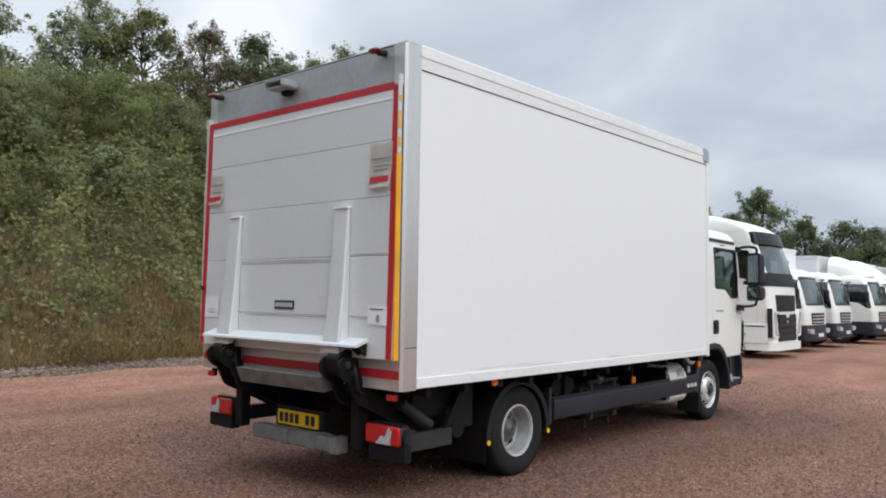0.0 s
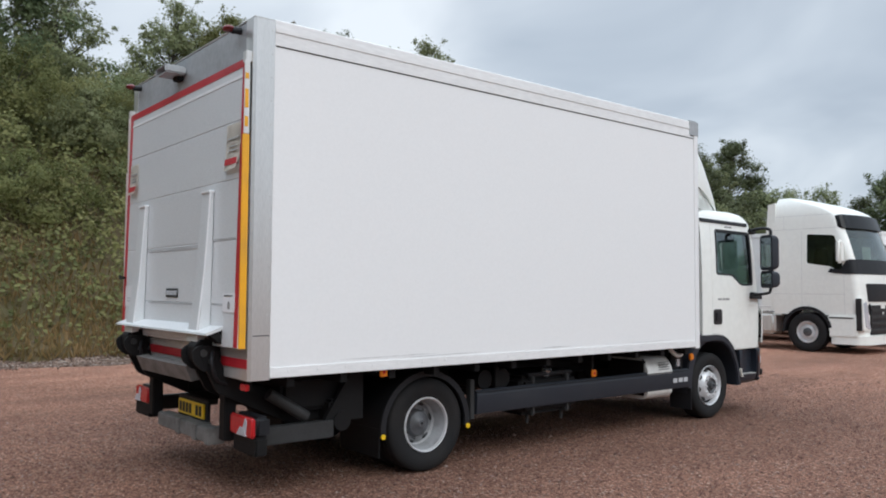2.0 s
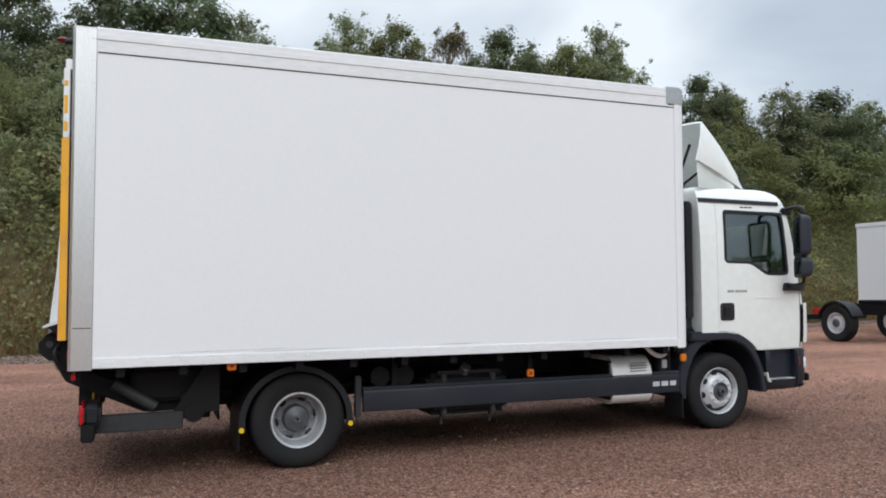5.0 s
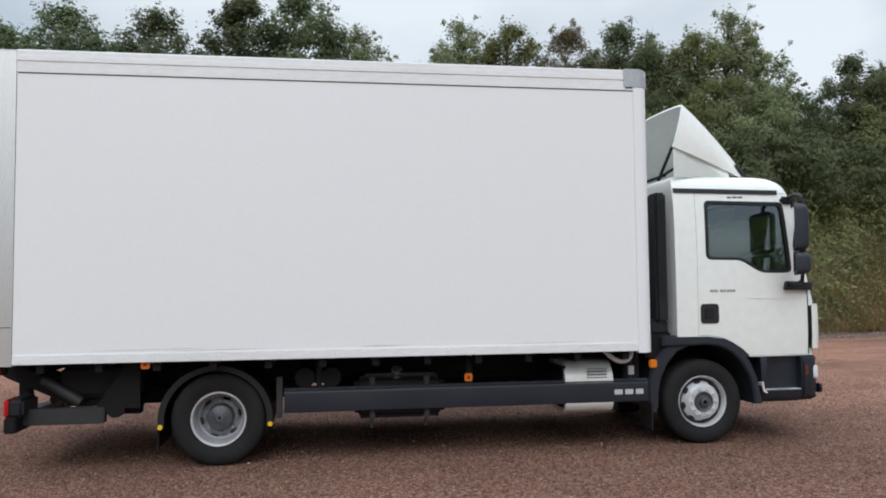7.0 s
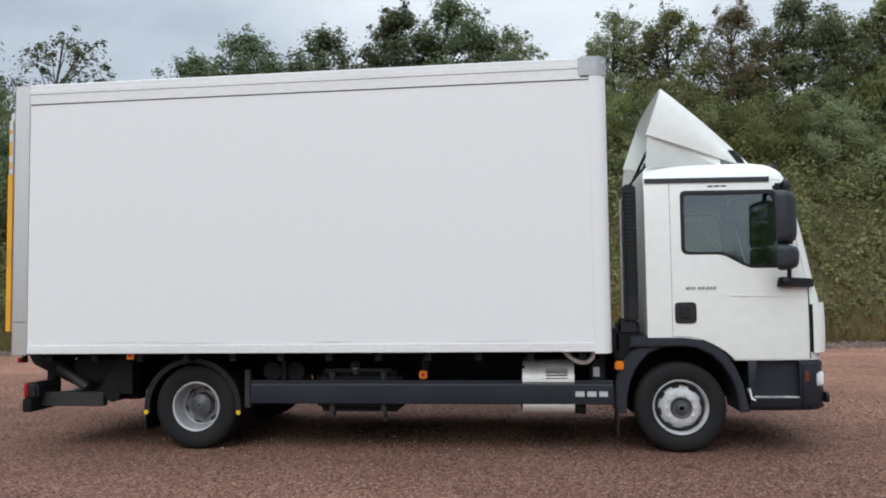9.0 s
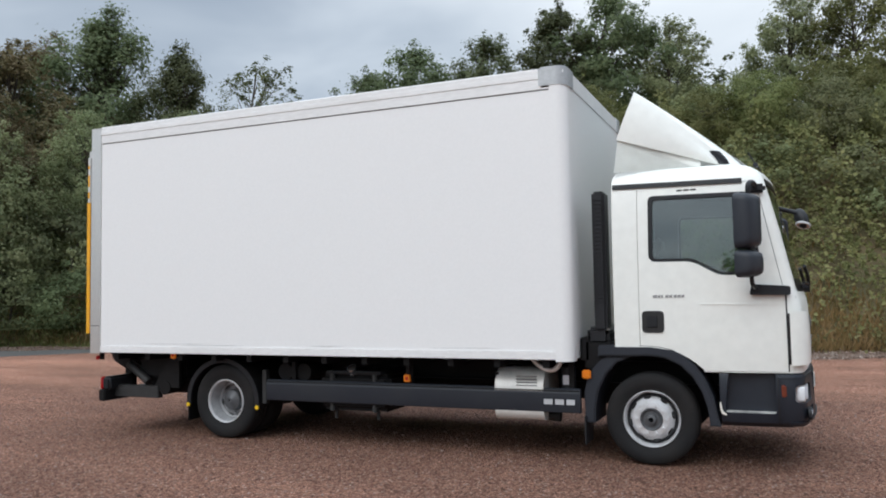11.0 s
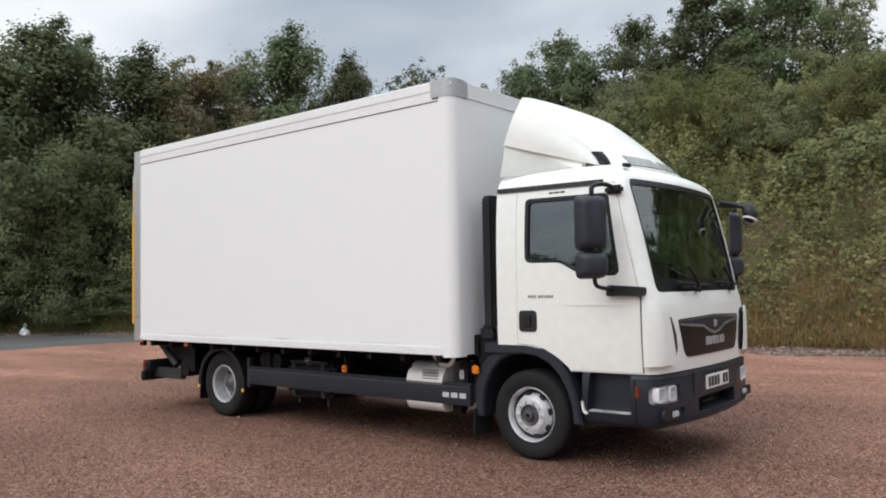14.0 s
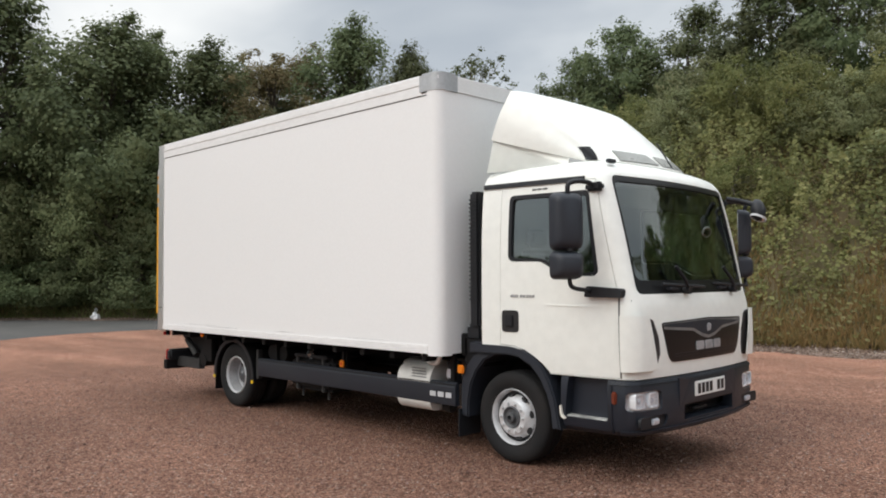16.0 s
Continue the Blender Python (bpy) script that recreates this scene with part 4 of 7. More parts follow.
    # the wood behind the lane
    for x, y, top, kind, fat in [(-19, -27.4, 14.9, "wood_oak", 0.95), (-19.5, -23.4, 12.8, "wood_oak", 0.8), (-19, -18.8, 11.6, "sparse", 1.0), (-18.5, -31, 14.4, "autumn", 1.0), (-17, -34.5, 13.9, "autumn", 1.0),
                                 (-14.5, -28.0, 12.6, "autumn", 1.1), (-11.2, -28, 12.2, "wood_oak", 1.1), (-9.4, -30.4, 12.9, "wood_oak", 0.85), (-7.4, -29, 12.8, "wood_oak", 1.1), (-3.6, -33, 15.2, "wood_oak", 1.0), (1.5, -35.5, 14.8, "wood_oak", 1.1),
                                 (6, -38, 12.5, "far_oak", 0.9), (11, -40, 12, "far_oak", 0.9), (17, -41, 12, "far_oak", 1.0), (24, -41, 12, "far_oak", 0.9),
                                 (-16, -20, 8.8, "wood_ash", 1.0), (-13.5, -22.5, 8.6, "wood_ash", 0.9), (-12, -25, 8.8, "autumn", 1.2), (-5.5, -31, 8.0, "wood_ash", 0.9), (-10.2, -23.0, 7.4, "wood_ash", 0.9), (-7.2, -27.2, 7.6, "wood_ash", 0.9), (-2.6, -32.0, 7.4, "wood_ash", 0.95),
                                 (-14, -34, 11.0, "far_oak", 0.9), (-9.5, -34.5, 11.2, "far_oak", 0.9), (-5.5, -37, 11.5, "far_oak", 0.9), (-22.5, -30, 11.5, "far_oak", 0.8), (-1, -39, 11.5, "far_oak", 0.9)]:
        plant(kind, x, y, top, fat, g.uniform(0, 360))
    for x, y, top, kind, fat in [(-12.2, -18.4, 4.6, "bush", 1.0), (-11.8, -21.2, 5.0, "dark_bush", 1.0), (-10.4, -23.6, 5.6, "bush", 0.9), (-9.4, -25.9, 5.4, "dark_bush", 1.0), (-7.6, -28.0, 5.2, "bush", 0.9),
                                 (-5.6, -30.2, 5.0, "dark_bush", 1.0), (-3, -32.4, 4.6, "dark_bush", 1.0), (0.5, -34.6, 4.6, "bush", 1.1), (4.5, -36.4, 4.4, "dark_bush", 1.1), (-14.5, -17.5, 7.2, "dark_bush", 0.9), (-14, -15, 6.6, "bush", 0.9)]:
        plant(kind, x, y, top, fat, g.uniform(0, 360))
    # low growth hiding the foot of the wood
    for i in range(9):
        u = i / 8
        x, y = -10.9 + 10.6 * u, -19.6 - 14.4 * u ** 0.85
        j = int(np.hypot(FOOT[:, 0] - x, FOOT[:, 1] - y).argmin())
        p = FOOT[j] + OUT[j] * g.uniform(0.5, 0.9)
        plant("dark_bush", p[0], p[1], g.uniform(2.3, 3.2), 1.25, g.uniform(0, 360))
    # the far side of the yard, behind the walk
    for i in range(13):
        plant("far_oak", 46 + g.uniform(-2, 2), -36 + 8 * i, 5.4 + g.uniform(-1, 1), 1.6, g.uniform(0, 360), 0.0)


build_trees()

# ---------------------------------------------------------------- the white box lorry
CX = 0.0                                   # its centre line; the front axle stands at y = 0
AXLE_R = -4.325
HUB = 0.385
CAB = [(0.79, 1.068, -0.27, 1.232, 0.06, 0.13), (1.0, 1.082, -0.27, 1.248, 0.06, 0.15), (1.30, 1.084, -0.27, 1.246, 0.065, 0.15), (1.44, 1.084, -0.27, 1.215, 0.07, 0.15),
       (1.90, 1.078, -0.27, 1.120, 0.075, 0.14), (2.25, 1.055, -0.27, 1.040, 0.08, 0.14), (2.38, 1.026, -0.27, 1.005, 0.08, 0.16), (2.45, 0.98, -0.25, 0.940, 0.08, 0.18), (2.485, 0.90, -0.20, 0.86, 0.08, 0.2), (2.50, 0.78, -0.1, 0.72, 0.08, 0.2)]
CAB = [CAB[0]] + smooth_levels(CAB, 2)[1:]


def cab_hull(inset=0.0):
    return hull(CAB, CX, inset, lambda z: float(np.interp(z, [0.8, 1.4, 2.2], [0.045, 0.042, 0.0])))


def skin(cutter, d0, d1):
    """A patch that follows the cab's outside, from d0 to d1 metres proud of it, within a cutter."""
    return combine(cab_hull(-d1), ("cut", cab_hull(-d0)), ("meet", cutter))


def wheel(name, parent, x, y, side, front):
    """A wheel with tyre, rim, hub and nuts; side is +1 on the right."""
    root = new(name)
    root.parent, root.location = parent, (x, y, HUB)
    s = side
    tyres = [0.0] if front else [0.0, -0.30]
    for dx in tyres:
        w, R = 0.118, HUB
        bead = 0.232 if front else 0.222
        prof = [(-w * 0.80, bead), (-w, 0.275), (-w * 1.04, 0.320), (-w * 0.97, 0.352), (-w * 0.86, 0.374), (-w * 0.72, R - 0.004)]
        for c in (-0.045, 0.0, 0.045):
            prof += [(c - 0.007, R), (c - 0.005, R - 0.012), (c + 0.005, R - 0.012), (c + 0.007, R)]
        prof += [(w * 0.72, R - 0.004), (w * 0.86, 0.374), (w * 0.97, 0.352), (w * 1.04, 0.320), (w, 0.275), (w * 0.80, bead)]
        part("tyre", lathe(bmesh.new(), [(s * (dx + a), r) for a, r in prof], (0, 0, 0), "x", 56), RUBBER, root, "worn black tyre dusted with red grit")
    if front:
        prof = [(0.100, 0.236), (0.108, 0.231), (0.102, 0.225), (0.060, 0.216), (0.050, 0.210), (0.020, 0.196), (0.045, 0.184), (0.098, 0.162), (0.120, 0.140), (0.124, 0.100), (0.124, 0.094), (0.02, 0.09), (0.0, 0.21), (-0.1, 0.236)]
    else:
        prof = [(0.094, 0.226), (0.106, 0.220), (0.104, 0.213), (0.080, 0.207), (0.070, 0.200), (0.015, 0.192), (0.008, 0.187), (-0.045, 0.181), (-0.066, 0.165), (-0.080, 0.148), (-0.072, 0.128), (-0.074, 0.09), (-0.09, 0.09), (-0.10, 0.21), (-0.11, 0.226)]
    rim = lathe(bmesh.new(), [(s * a, r) for a, r in prof], (0, 0, 0), "x", 56)
    # the rear dish takes the darker grey, which carries the shade of its depth
    rim = part("rim", rim, RIM_PAINT if front else DISH_GREY, root, "silver painted steel rim")
    # front: dark grey ring puts the groove's shade into colour; rear: bright lip
    ring = [(0.0515, 0.2098), (0.0235, 0.196), (0.048, 0.1835), (0.0465, 0.1835), (0.0205, 0.196), (0.0495, 0.2098)] if front else [(0.094, 0.2275), (0.108, 0.2205), (0.106, 0.2125), (0.082, 0.2065), (0.080, 0.2085), (0.098, 0.214), (0.100, 0.220), (0.090, 0.226)]
    part("rim_ring", lathe(bmesh.new(), [(s * a, r) for a, r in ring], (0, 0, 0), "x", 56), HUB_GREY if front else RIM_PAINT, rim, "rim groove with its shade in dark grey" if front else "bright rim lip")
    if not front:
        part("rim_ring", lathe(bmesh.new(), [(s * a, r) for a, r in ((-0.034, 0.1845), (-0.030, 0.180), (-0.056, 0.171), (-0.062, 0.1735))], (0, 0, 0), "x", 48), RIM_PAINT, rim, "bright edge of the wheel dish")
    face = 0.070 if front else -0.048
    for i in range(8 if front else 6):
        a = 2 * math.pi * i / (8 if front else 6) + 0.2
        r = 0.180 if front else 0.160
        bm = bmesh.new()
        m = Matrix.Translation((s * (face + (0.004 if front else -0.004)), math.cos(a) * r, math.sin(a) * r)) @ Matrix.Rotation(a, 4, "X") @ Matrix.Rotation(s * (radians(58) if front else radians(66)), 4, "Z") @ Matrix.Diagonal((1, 0.8 if front else 0.9, 1.25, 1))
        bmesh.ops.create_cone(bm, cap_ends=True, segments=14, radius1=0.025, radius2=0.025, depth=0.012, matrix=m @ Matrix.Rotation(radians(90), 4, "Y"))
        part("hand_hole", bm, INK, rim)
    if front:
        hub = lathe(bmesh.new(), [(s * a, r) for a, r in [(0.02, 0.092), (0.128, 0.092), (0.136, 0.086), (0.118, 0.066), (0.118, 0.045), (0.150, 0.040), (0.155, 0.02), (0.02, 0.02)]], (0, 0, 0), "x", 32)
        nut_r, nut_x = 0.117, 0.128
    else:
        hub = lathe(bmesh.new(), [(s * a, r) for a, r in [(-0.08, 0.112), (-0.02, 0.110), (0.005, 0.098), (0.015, 0.070), (0.03, 0.045), (0.042, 0.03), (0.042, 0.012), (-0.08, 0.012)]], (0, 0, 0), "x", 32)
        nut_r, nut_x = 0.132, -0.052
    hub = part("hub", hub, HUB_GREY, root, "dark grey cast hub")
    for i in range(10 if front else 8):
        a = 2 * math.pi * i / (10 if front else 8)
        bm = bmesh.new()
        bmesh.ops.create_cone(bm, cap_ends=True, segments=6, radius1=0.013, radius2=0.011, depth=0.03, matrix=Matrix.Translation((s * nut_x, math.cos(a) * nut_r, math.sin(a) * nut_r)) @ Matrix.Rotation(radians(90), 4, "Y"))
        part("wheel_nut", bm, RIM_PAINT if front else DISH_GREY, hub)
    return root


def build_body(lorry):
    X0, X1, YR, YF, ZB, ZT = -1.225, 1.287, -6.02, -0.585, 0.885, 3.36
    body = new("box_body"); body.parent = lorry
    tagged(body, "white box body with aluminium rear frame")
    yr, yf = -5.86, -0.73
    for x, s in ((X1, 1), (X0, -1)):
        part("side_panel", one_box(x - s * 0.055, x - s * 0.004, yr, yf, ZB + 0.02, 3.215, 0.002), WHITE_BOX, body, "smooth white side panel with grimy lower edge")
        # bottom rail with rivets, top rail in three steps
        part("bottom_rail", one_box(x - s * 0.06, x + s * 0.004, yr, yf, ZB, ZB + 0.075, 0.004), WHITE_RAIL, body, "scuffed off-white bottom rail")
        rail = bmesh.new()
        prism(rail, [(x - s * 0.07, 3.198), (x + s * 0.001, 3.198), (x + s * 0.002, 3.202), (x + s * 0.002, 3.283), (x - s * 0.002, 3.285), (x - s * 0.002, 3.290), (x + s * 0.006, 3.292), (x + s * 0.006, 3.330), (x + s * 0.001, 3.332), (x + s * 0.001, 3.374), (x - s * 0.004, 3.382), (x - s * 0.07, 3.386)], "y", yr, yf - 0.07)
        part("roof_rail", rail, WHITE_RAIL, body, "white stepped roof rail with a dark joint", smooth=4)
        part("rail_joint", one_box(x - s * 0.05, x - s * 0.001, yr + 0.01, yf, 3.190, 3.1985), GREY_STEEL, body)
        # rounded front corner post
        post = []
        for i in range(9):
            a = math.pi / 2 * i / 8
            post.append((x + s * 0.003 - s * 0.10 * (1 - math.cos(a)), YF - 0.10 + 0.10 * math.sin(a)))
        post = [(x + s * 0.003, yf)] + post + [(x - s * 0.16, YF), (x - s * 0.16, YF - 0.05), (x - s * 0.06, yf)]
        part("corner_post", one_prism(post, "z", ZB - 0.015, 3.235), WHITE_BOX, body, "rounded white front corner post")
        cap = bmesh.new()
        pl = [(x + s * 0.007 - s * 0.11 * (1 - math.cos(a)), YF + 0.012 - 0.11 + 0.11 * math.sin(a)) for a in [math.pi / 2 * i / 8 for i in range(9)]]
        pl = [(x + s * 0.007, YF - 0.235)] + pl + [(x - s * 0.235, YF + 0.012), (x - s * 0.235, YF - 0.08), (x - s * 0.08, YF - 0.235)]
        prism(cap, pl, "z", 3.228, ZT + 0.036)
        bmesh.ops.bevel(cap, geom=[e for e in cap.edges if all(v.co.z > 3.3 for v in e.verts)], offset=0.018, segments=2, affect="EDGES")
        part("corner_cap", cap, GALV, body, "grey metal corner cap")
        # rear post: aluminium, with the amber strip on its edge
        rp = one_prism([(x + s * 0.004, yr - 0.002), (x + s * 0.006, YR + 0.02), (x - s * 0.012, YR), (x - s * 0.12, YR), (x - s * 0.12, YR + 0.07), (x - s * 0.07, yr - 0.002)], "z", ZB - 0.01, ZT + 0.004)
        part("rear_post", rp, ALU_POST, body, "brushed aluminium rear corner post")
        part("post_joint", one_box(x + s * 0.003, x + s * 0.0075, YR + 0.03, yr - 0.01, 1.175, 1.181), GREY_STEEL, body)
        for k in range(15):
            z = ZB + 0.1 + k * 0.165
            bm = bmesh.new()
            bmesh.ops.create_uvsphere(bm, u_segments=8, v_segments=4, radius=0.007, matrix=Matrix.Translation((x + s * 0.005, yr - 0.022, z)) @ Matrix.Diagonal((0.5, 1, 1, 1)))
            part("rivet", bm, ALU, body)
        for k in range(22):
            bm = bmesh.new()
            bmesh.ops.create_uvsphere(bm, u_segments=8, v_segments=4, radius=0.008, matrix=Matrix.Translation((x + s * 0.004, yr + 0.14 + k * 0.236, ZB + 0.045)) @ Matrix.Diagonal((0.5, 1, 1, 1)))
            part("rivet", bm, WHITE_RAIL, body)
    # scuffs along the foot of the side
    for y0, y1, z in ((-5.30, -4.35, 0.985), (-4.75, -3.9, 0.972), (-3.2, -2.75, 0.978), (-1.9, -1.2, 0.975)):
        part("scuff", one_prism([(y0, z), (y0 + 0.2, z - 0.004), (y1, z + 0.002), (y1 - 0.25, z + 0.007)], "x", X1 - 0.0045, X1 - 0.0025), SCUFF, body, "faint grey scuff")
    part("front_wall", one_box(X0 + 0.09, X1 - 0.09, YF - 0.055, YF - 0.004, ZB, 3.225), WHITE_BOX, body, "white front wall of the box")
    part("front_rail", one_box(X0 + 0.12, X1 - 0.12, YF - 0.05, YF + 0.004, 3.222, ZT + 0.02, 0.012), WHITE_RAIL, body, "white rail across the box front")
    part("roof", one_box(X0 + 0.02, X1 - 0.02, YR + 0.01, YF - 0.02, ZT - 0.03, ZT - 0.004), WHITE_BOX, body, "white box roof")
    part("floor_pan", one_box(X0 + 0.06, X1 - 0.06, YR + 0.05, YF - 0.03, ZB + 0.005, ZB + 0.055), BLACK_STEEL, body)
    for k in range(12):
        part("floor_bearer", one_box(X0 + 0.05, X1 - 0.05, -5.7 + k * 0.44, -5.64 + k * 0.44, ZB - 0.075, ZB + 0.004, 0.004), BLACK_STEEL, body)
    # rear frame: header and sill
    header = one_box(X0 + 0.10, X1 - 0.10, YR + 0.006, YR + 0.06, 3.085, ZT, 0.004)
    part("rear_header", header, GALV, body, "grey galvanised header over the tail lift")
    part("header_cap", one_box(X0 - 0.002, X1 + 0.002, YR + 0.004, YR + 0.16, ZT + 0.005, ZT + 0.016, 0.003), ALU, body)
    sill = one_box(X0 + 0.10, X1 - 0.10, YR + 0.004, YR + 0.09, ZB - 0.01, 1.085, 0.005)
    part("rear_sill", sill, ALU, body, "scuffed aluminium rear sill")
    for a, b in ((-1.19, -0.80), (-0.60, 0.68), (0.86, 1.27)):
        part("red_strip", one_box(a, b, YR - 0.004, YR + 0.004, 0.955, 1.018), RED_TAPE, body, "red reflective strip")
    for s, x0, x1 in ((1, 1.213, 1.268), (-1, -1.218, -1.163)):
        ex = 1.264 if s > 0 else -1.179
        part("amber_strip", one_box(ex, ex + 0.012, YR - 0.064, YR - 0.014, 1.092, 2.55, 0.003), YELLOW_TAPE if s > 0 else ALU, body, "worn amber reflective strip")
        part("edge_trim", one_box(ex, ex + 0.010, YR - 0.056, YR - 0.016, 2.552, 3.06, 0.003), ALU, body, "scraped aluminium platform edge")
        for za, zb in ((2.60, 2.67), (2.73, 2.86), (2.93, 2.97)) if s > 0 else ():
            part("amber_scrap", one_box(ex + 0.008, ex + 0.0125, YR - 0.052, YR - 0.026, za, zb, 0.001), YELLOW_TAPE, body, "torn scrap of amber tape")
        part("latch", one_box(x0, x1, YR - 0.046, YR + 0.0, 3.05, 3.13, 0.006), ALU, body, "aluminium platform latch")
        part("seal", one_box(x0 + 0.01, x1 - 0.01, YR - 0.009, YR + 0.002, 2.57, 3.04, 0.003), GREY_STEEL, body)
    for x in (1.07, -1.03):
        lamp = new("marker_lamp"); lamp.parent = body
        bm = rod(bmesh.new(), (x, YR, 3.318), (x, YR - 0.07, 3.312), 0.026, 14)
        part("stem", bm, BLACK_PLASTIC, lamp)
        bm = bmesh.new()
        bmesh.ops.create_uvsphere(bm, u_segments=14, v_segments=8, radius=0.038, matrix=Matrix.Translation((x - 0.02, YR - 0.085, 3.322)) @ Matrix.Diagonal((1.5, 1.1, 0.62, 1)))
        part("lens", bm, DARK_RED, lamp, "dark red end outline lamp")
    cam_box = new("reversing_camera"); cam_box.parent = body
    part("hood", combine(one_box(-0.17, 0.07, YR - 0.17, YR, 3.215, 3.28, 0.012), ("cut", one_box(-0.15, 0.05, YR - 0.2, YR - 0.1, 3.225, 3.267))), GALV, cam_box, "grey lamp hood over the tail lift")
    part("glass", one_box(-0.14, 0.04, YR - 0.105, YR - 0.095, 3.228, 3.264), INK, cam_box)
    part("bracket", one_box(-0.10, 0.0, YR - 0.05, YR + 0.01, 3.18, 3.225, 0.006), BLACK_STEEL, cam_box)
    for x in (-1.12, 1.17):
        part("rear_reflector", one_box(x - 0.045, x + 0.045, YR + 0.02, YR + 0.05, 0.80, 0.845, 0.004), RED_LENS, body)
        part("reflector_bracket", one_box(x - 0.02, x + 0.02, YR + 0.05, YR + 0.08, 0.80, 0.886), BLACK_STEEL, body)
    return body


def build_tail_lift(lorry):
    lift = new("tail_lift"); lift.parent = lorry
    tagged(lift, "raised aluminium tail lift platform bordered with red tape")
    x0, x1, y0, y1 = -1.165, 1.262, -6.068, -6.033
    plat = new("platform"); plat.parent = lift
    edges = [1.092, 1.387, 1.83, 2.255, 2.66, 2.965, 3.082]
    for a, b in zip(edges, edges[1:]):
        t = lambda z: (z - 1.09) / 2.0
        ya, yb = y0 - 0.02 + 0.035 * t(a), y0 - 0.02 + 0.035 * t(b)
        part("platform_panel", one_prism(rounded([(ya, a + 0.0012), (yb, b - 0.0012), (y1, b - 0.0012), (y1, a + 0.0012)], 0.004, 1), "x", x0, x1), ALU_SHEET, plat, "dull aluminium platform panel")
    face = lambda z: y0 - 0.02 + 0.035 * (z - 1.09) / 2.0 - 0.0035
    def tape(name, mt, a, b, c, d, lab):
        bm = bmesh.new()
        prism(bm, [(face(c), c), (face(d), d), (face(d) + 0.005, d), (face(c) + 0.005, c)], "x", a, b)
        part(name, bm, mt, plat, lab)
    tape("red_strip", RED_TAPE, x0 + 0.002, x1 - 0.002, 3.025, 3.080, "red reflective tape")
    tape("red_strip", RED_TAPE, x1 - 0.060, x1 - 0.004, 1.10, 3.024, "red reflective tape")
    tape("red_strip", RED_TAPE, x0 + 0.004, x0 + 0.060, 1.10, 3.024, "red reflective tape")
    tape("white_strip", WHITE_TAPE, x0 + 0.062, x1 - 0.062, 2.955, 2.975, "bright white edge line")
    # folded ramp flaps: tapered channels that stand off the platform, wider and further out at the foot
    for xt, xb in ((-0.655, -0.66), (0.72, 0.735)):
        flap = new("ramp_flap"); flap.parent = lift
        tagged(flap, "folded pale aluminium ramp flap")
        bm = bmesh.new()
        q = []
        for z, wl, wr, d in ((2.195, 0.072, 0.072, 0.030), (1.95, 0.075, 0.073, 0.042), (1.60, 0.088, 0.075, 0.055), (1.35, 0.10, 0.077, 0.070), (1.185, 0.112, 0.080, 0.092)):
            k = (2.195 - z) / 1.01
            x = xt + (xb - xt) * k
            q.append([bm.verts.new(v) for v in ((x - wl, face(z) - d, z), (x + wr, face(z) - d, z), (x + wr, face(z) + 0.0, z), (x - wl, face(z) + 0.0, z))])
        for a, b in zip(q, q[1:]):
            for i in range(4):
                bm.faces.new((a[i], a[(i + 1) % 4], b[(i + 1) % 4], b[i]))
        bm.faces.new(q[0]), bm.faces.new(q[-1])
        bmesh.ops.bevel(bm, geom=list(bm.edges), offset=0.004, segments=1, affect="EDGES")
        part("flap", bm, ALU_SHEET, flap)
        part("flap_tip", one_box(xt - 0.079, xt + 0.079, face(2.2) - 0.042, face(2.2) + 0.002, 2.188, 2.206, 0.003), WHITE_TAPE, flap)
        bm = one_prism([(face(1.2) - 0.094, 1.19), (face(1.2) - 0.10, 1.12), (face(1.2) - 0.05, 1.13), (face(1.2) - 0.02, 1.19)], "x", xb - 0.12, xb + 0.085)
        part("flap_foot", bm, ALU, flap)
        part("flap_edge", one_prism([(face(2.19) - 0.033, 2.19), (face(1.6) - 0.058, 1.6), (face(1.19) - 0.095, 1.19), (face(1.19) - 0.087, 1.19), (face(1.6) - 0.05, 1.6), (face(2.19) - 0.025, 2.19)], "x", xt + 0.066, xt + 0.082), WHITE_TAPE, flap)
    # shelf at the foot of the platform
    bm = one_prism([(y0 - 0.0, 1.235), (y0 - 0.02, 1.235), (y0 - 0.138, 1.190), (y0 - 0.142, 1.176), (y0 - 0.13, 1.174), (y0 + 0.0, 1.215)], "x", -0.94, 1.02)
    part("shelf", bm, ALU_SHEET, lift, "pale folded edge at the platform foot")
    for x in (0.935, 1.0):
        part("shelf_rib", one_prism([(y0 - 0.12, 1.185), (y0, 1.235), (y0, 1.12), (y0 - 0.03, 1.11)], "x", x - 0.008, x + 0.008), BLACK_STEEL, lift)
    # stickers and plates
    st = lambda n, mt, a, b, c, d, lab="", out=0.0: part(n, one_prism([(face(c) - out, c), (face(d) - out, d), (face(d) - out - 0.0025, d), (face(c) - out - 0.0025, c)], "x", a, b), mt, lift, lab)
    for a, b, c, d in ((0.985, 1.215, 2.32, 2.645), (-1.10, -0.885, 2.335, 2.60)):
        bm = bmesh.new()
        n, wide = 8, b - a
        top = [[bm.verts.new((a + wide * i, face(d - (d - c) * k / n) - 0.004 - 0.055 * max(0, k / n - 0.45) ** 2 * (1 + i), d - (d - c) * k / n)) for i in (0, 0.5, 1)] for k in range(n + 1)]
        for p, q in zip(top, top[1:]):
            for i in range(2):
                bm.faces.new((p[i], p[i + 1], q[i + 1], q[i]))
        bmesh.ops.solidify(bm, geom=list(bm.faces), thickness=0.002)
        part("notice", bm, PAPER, lift, "peeling yellowed safety notice")
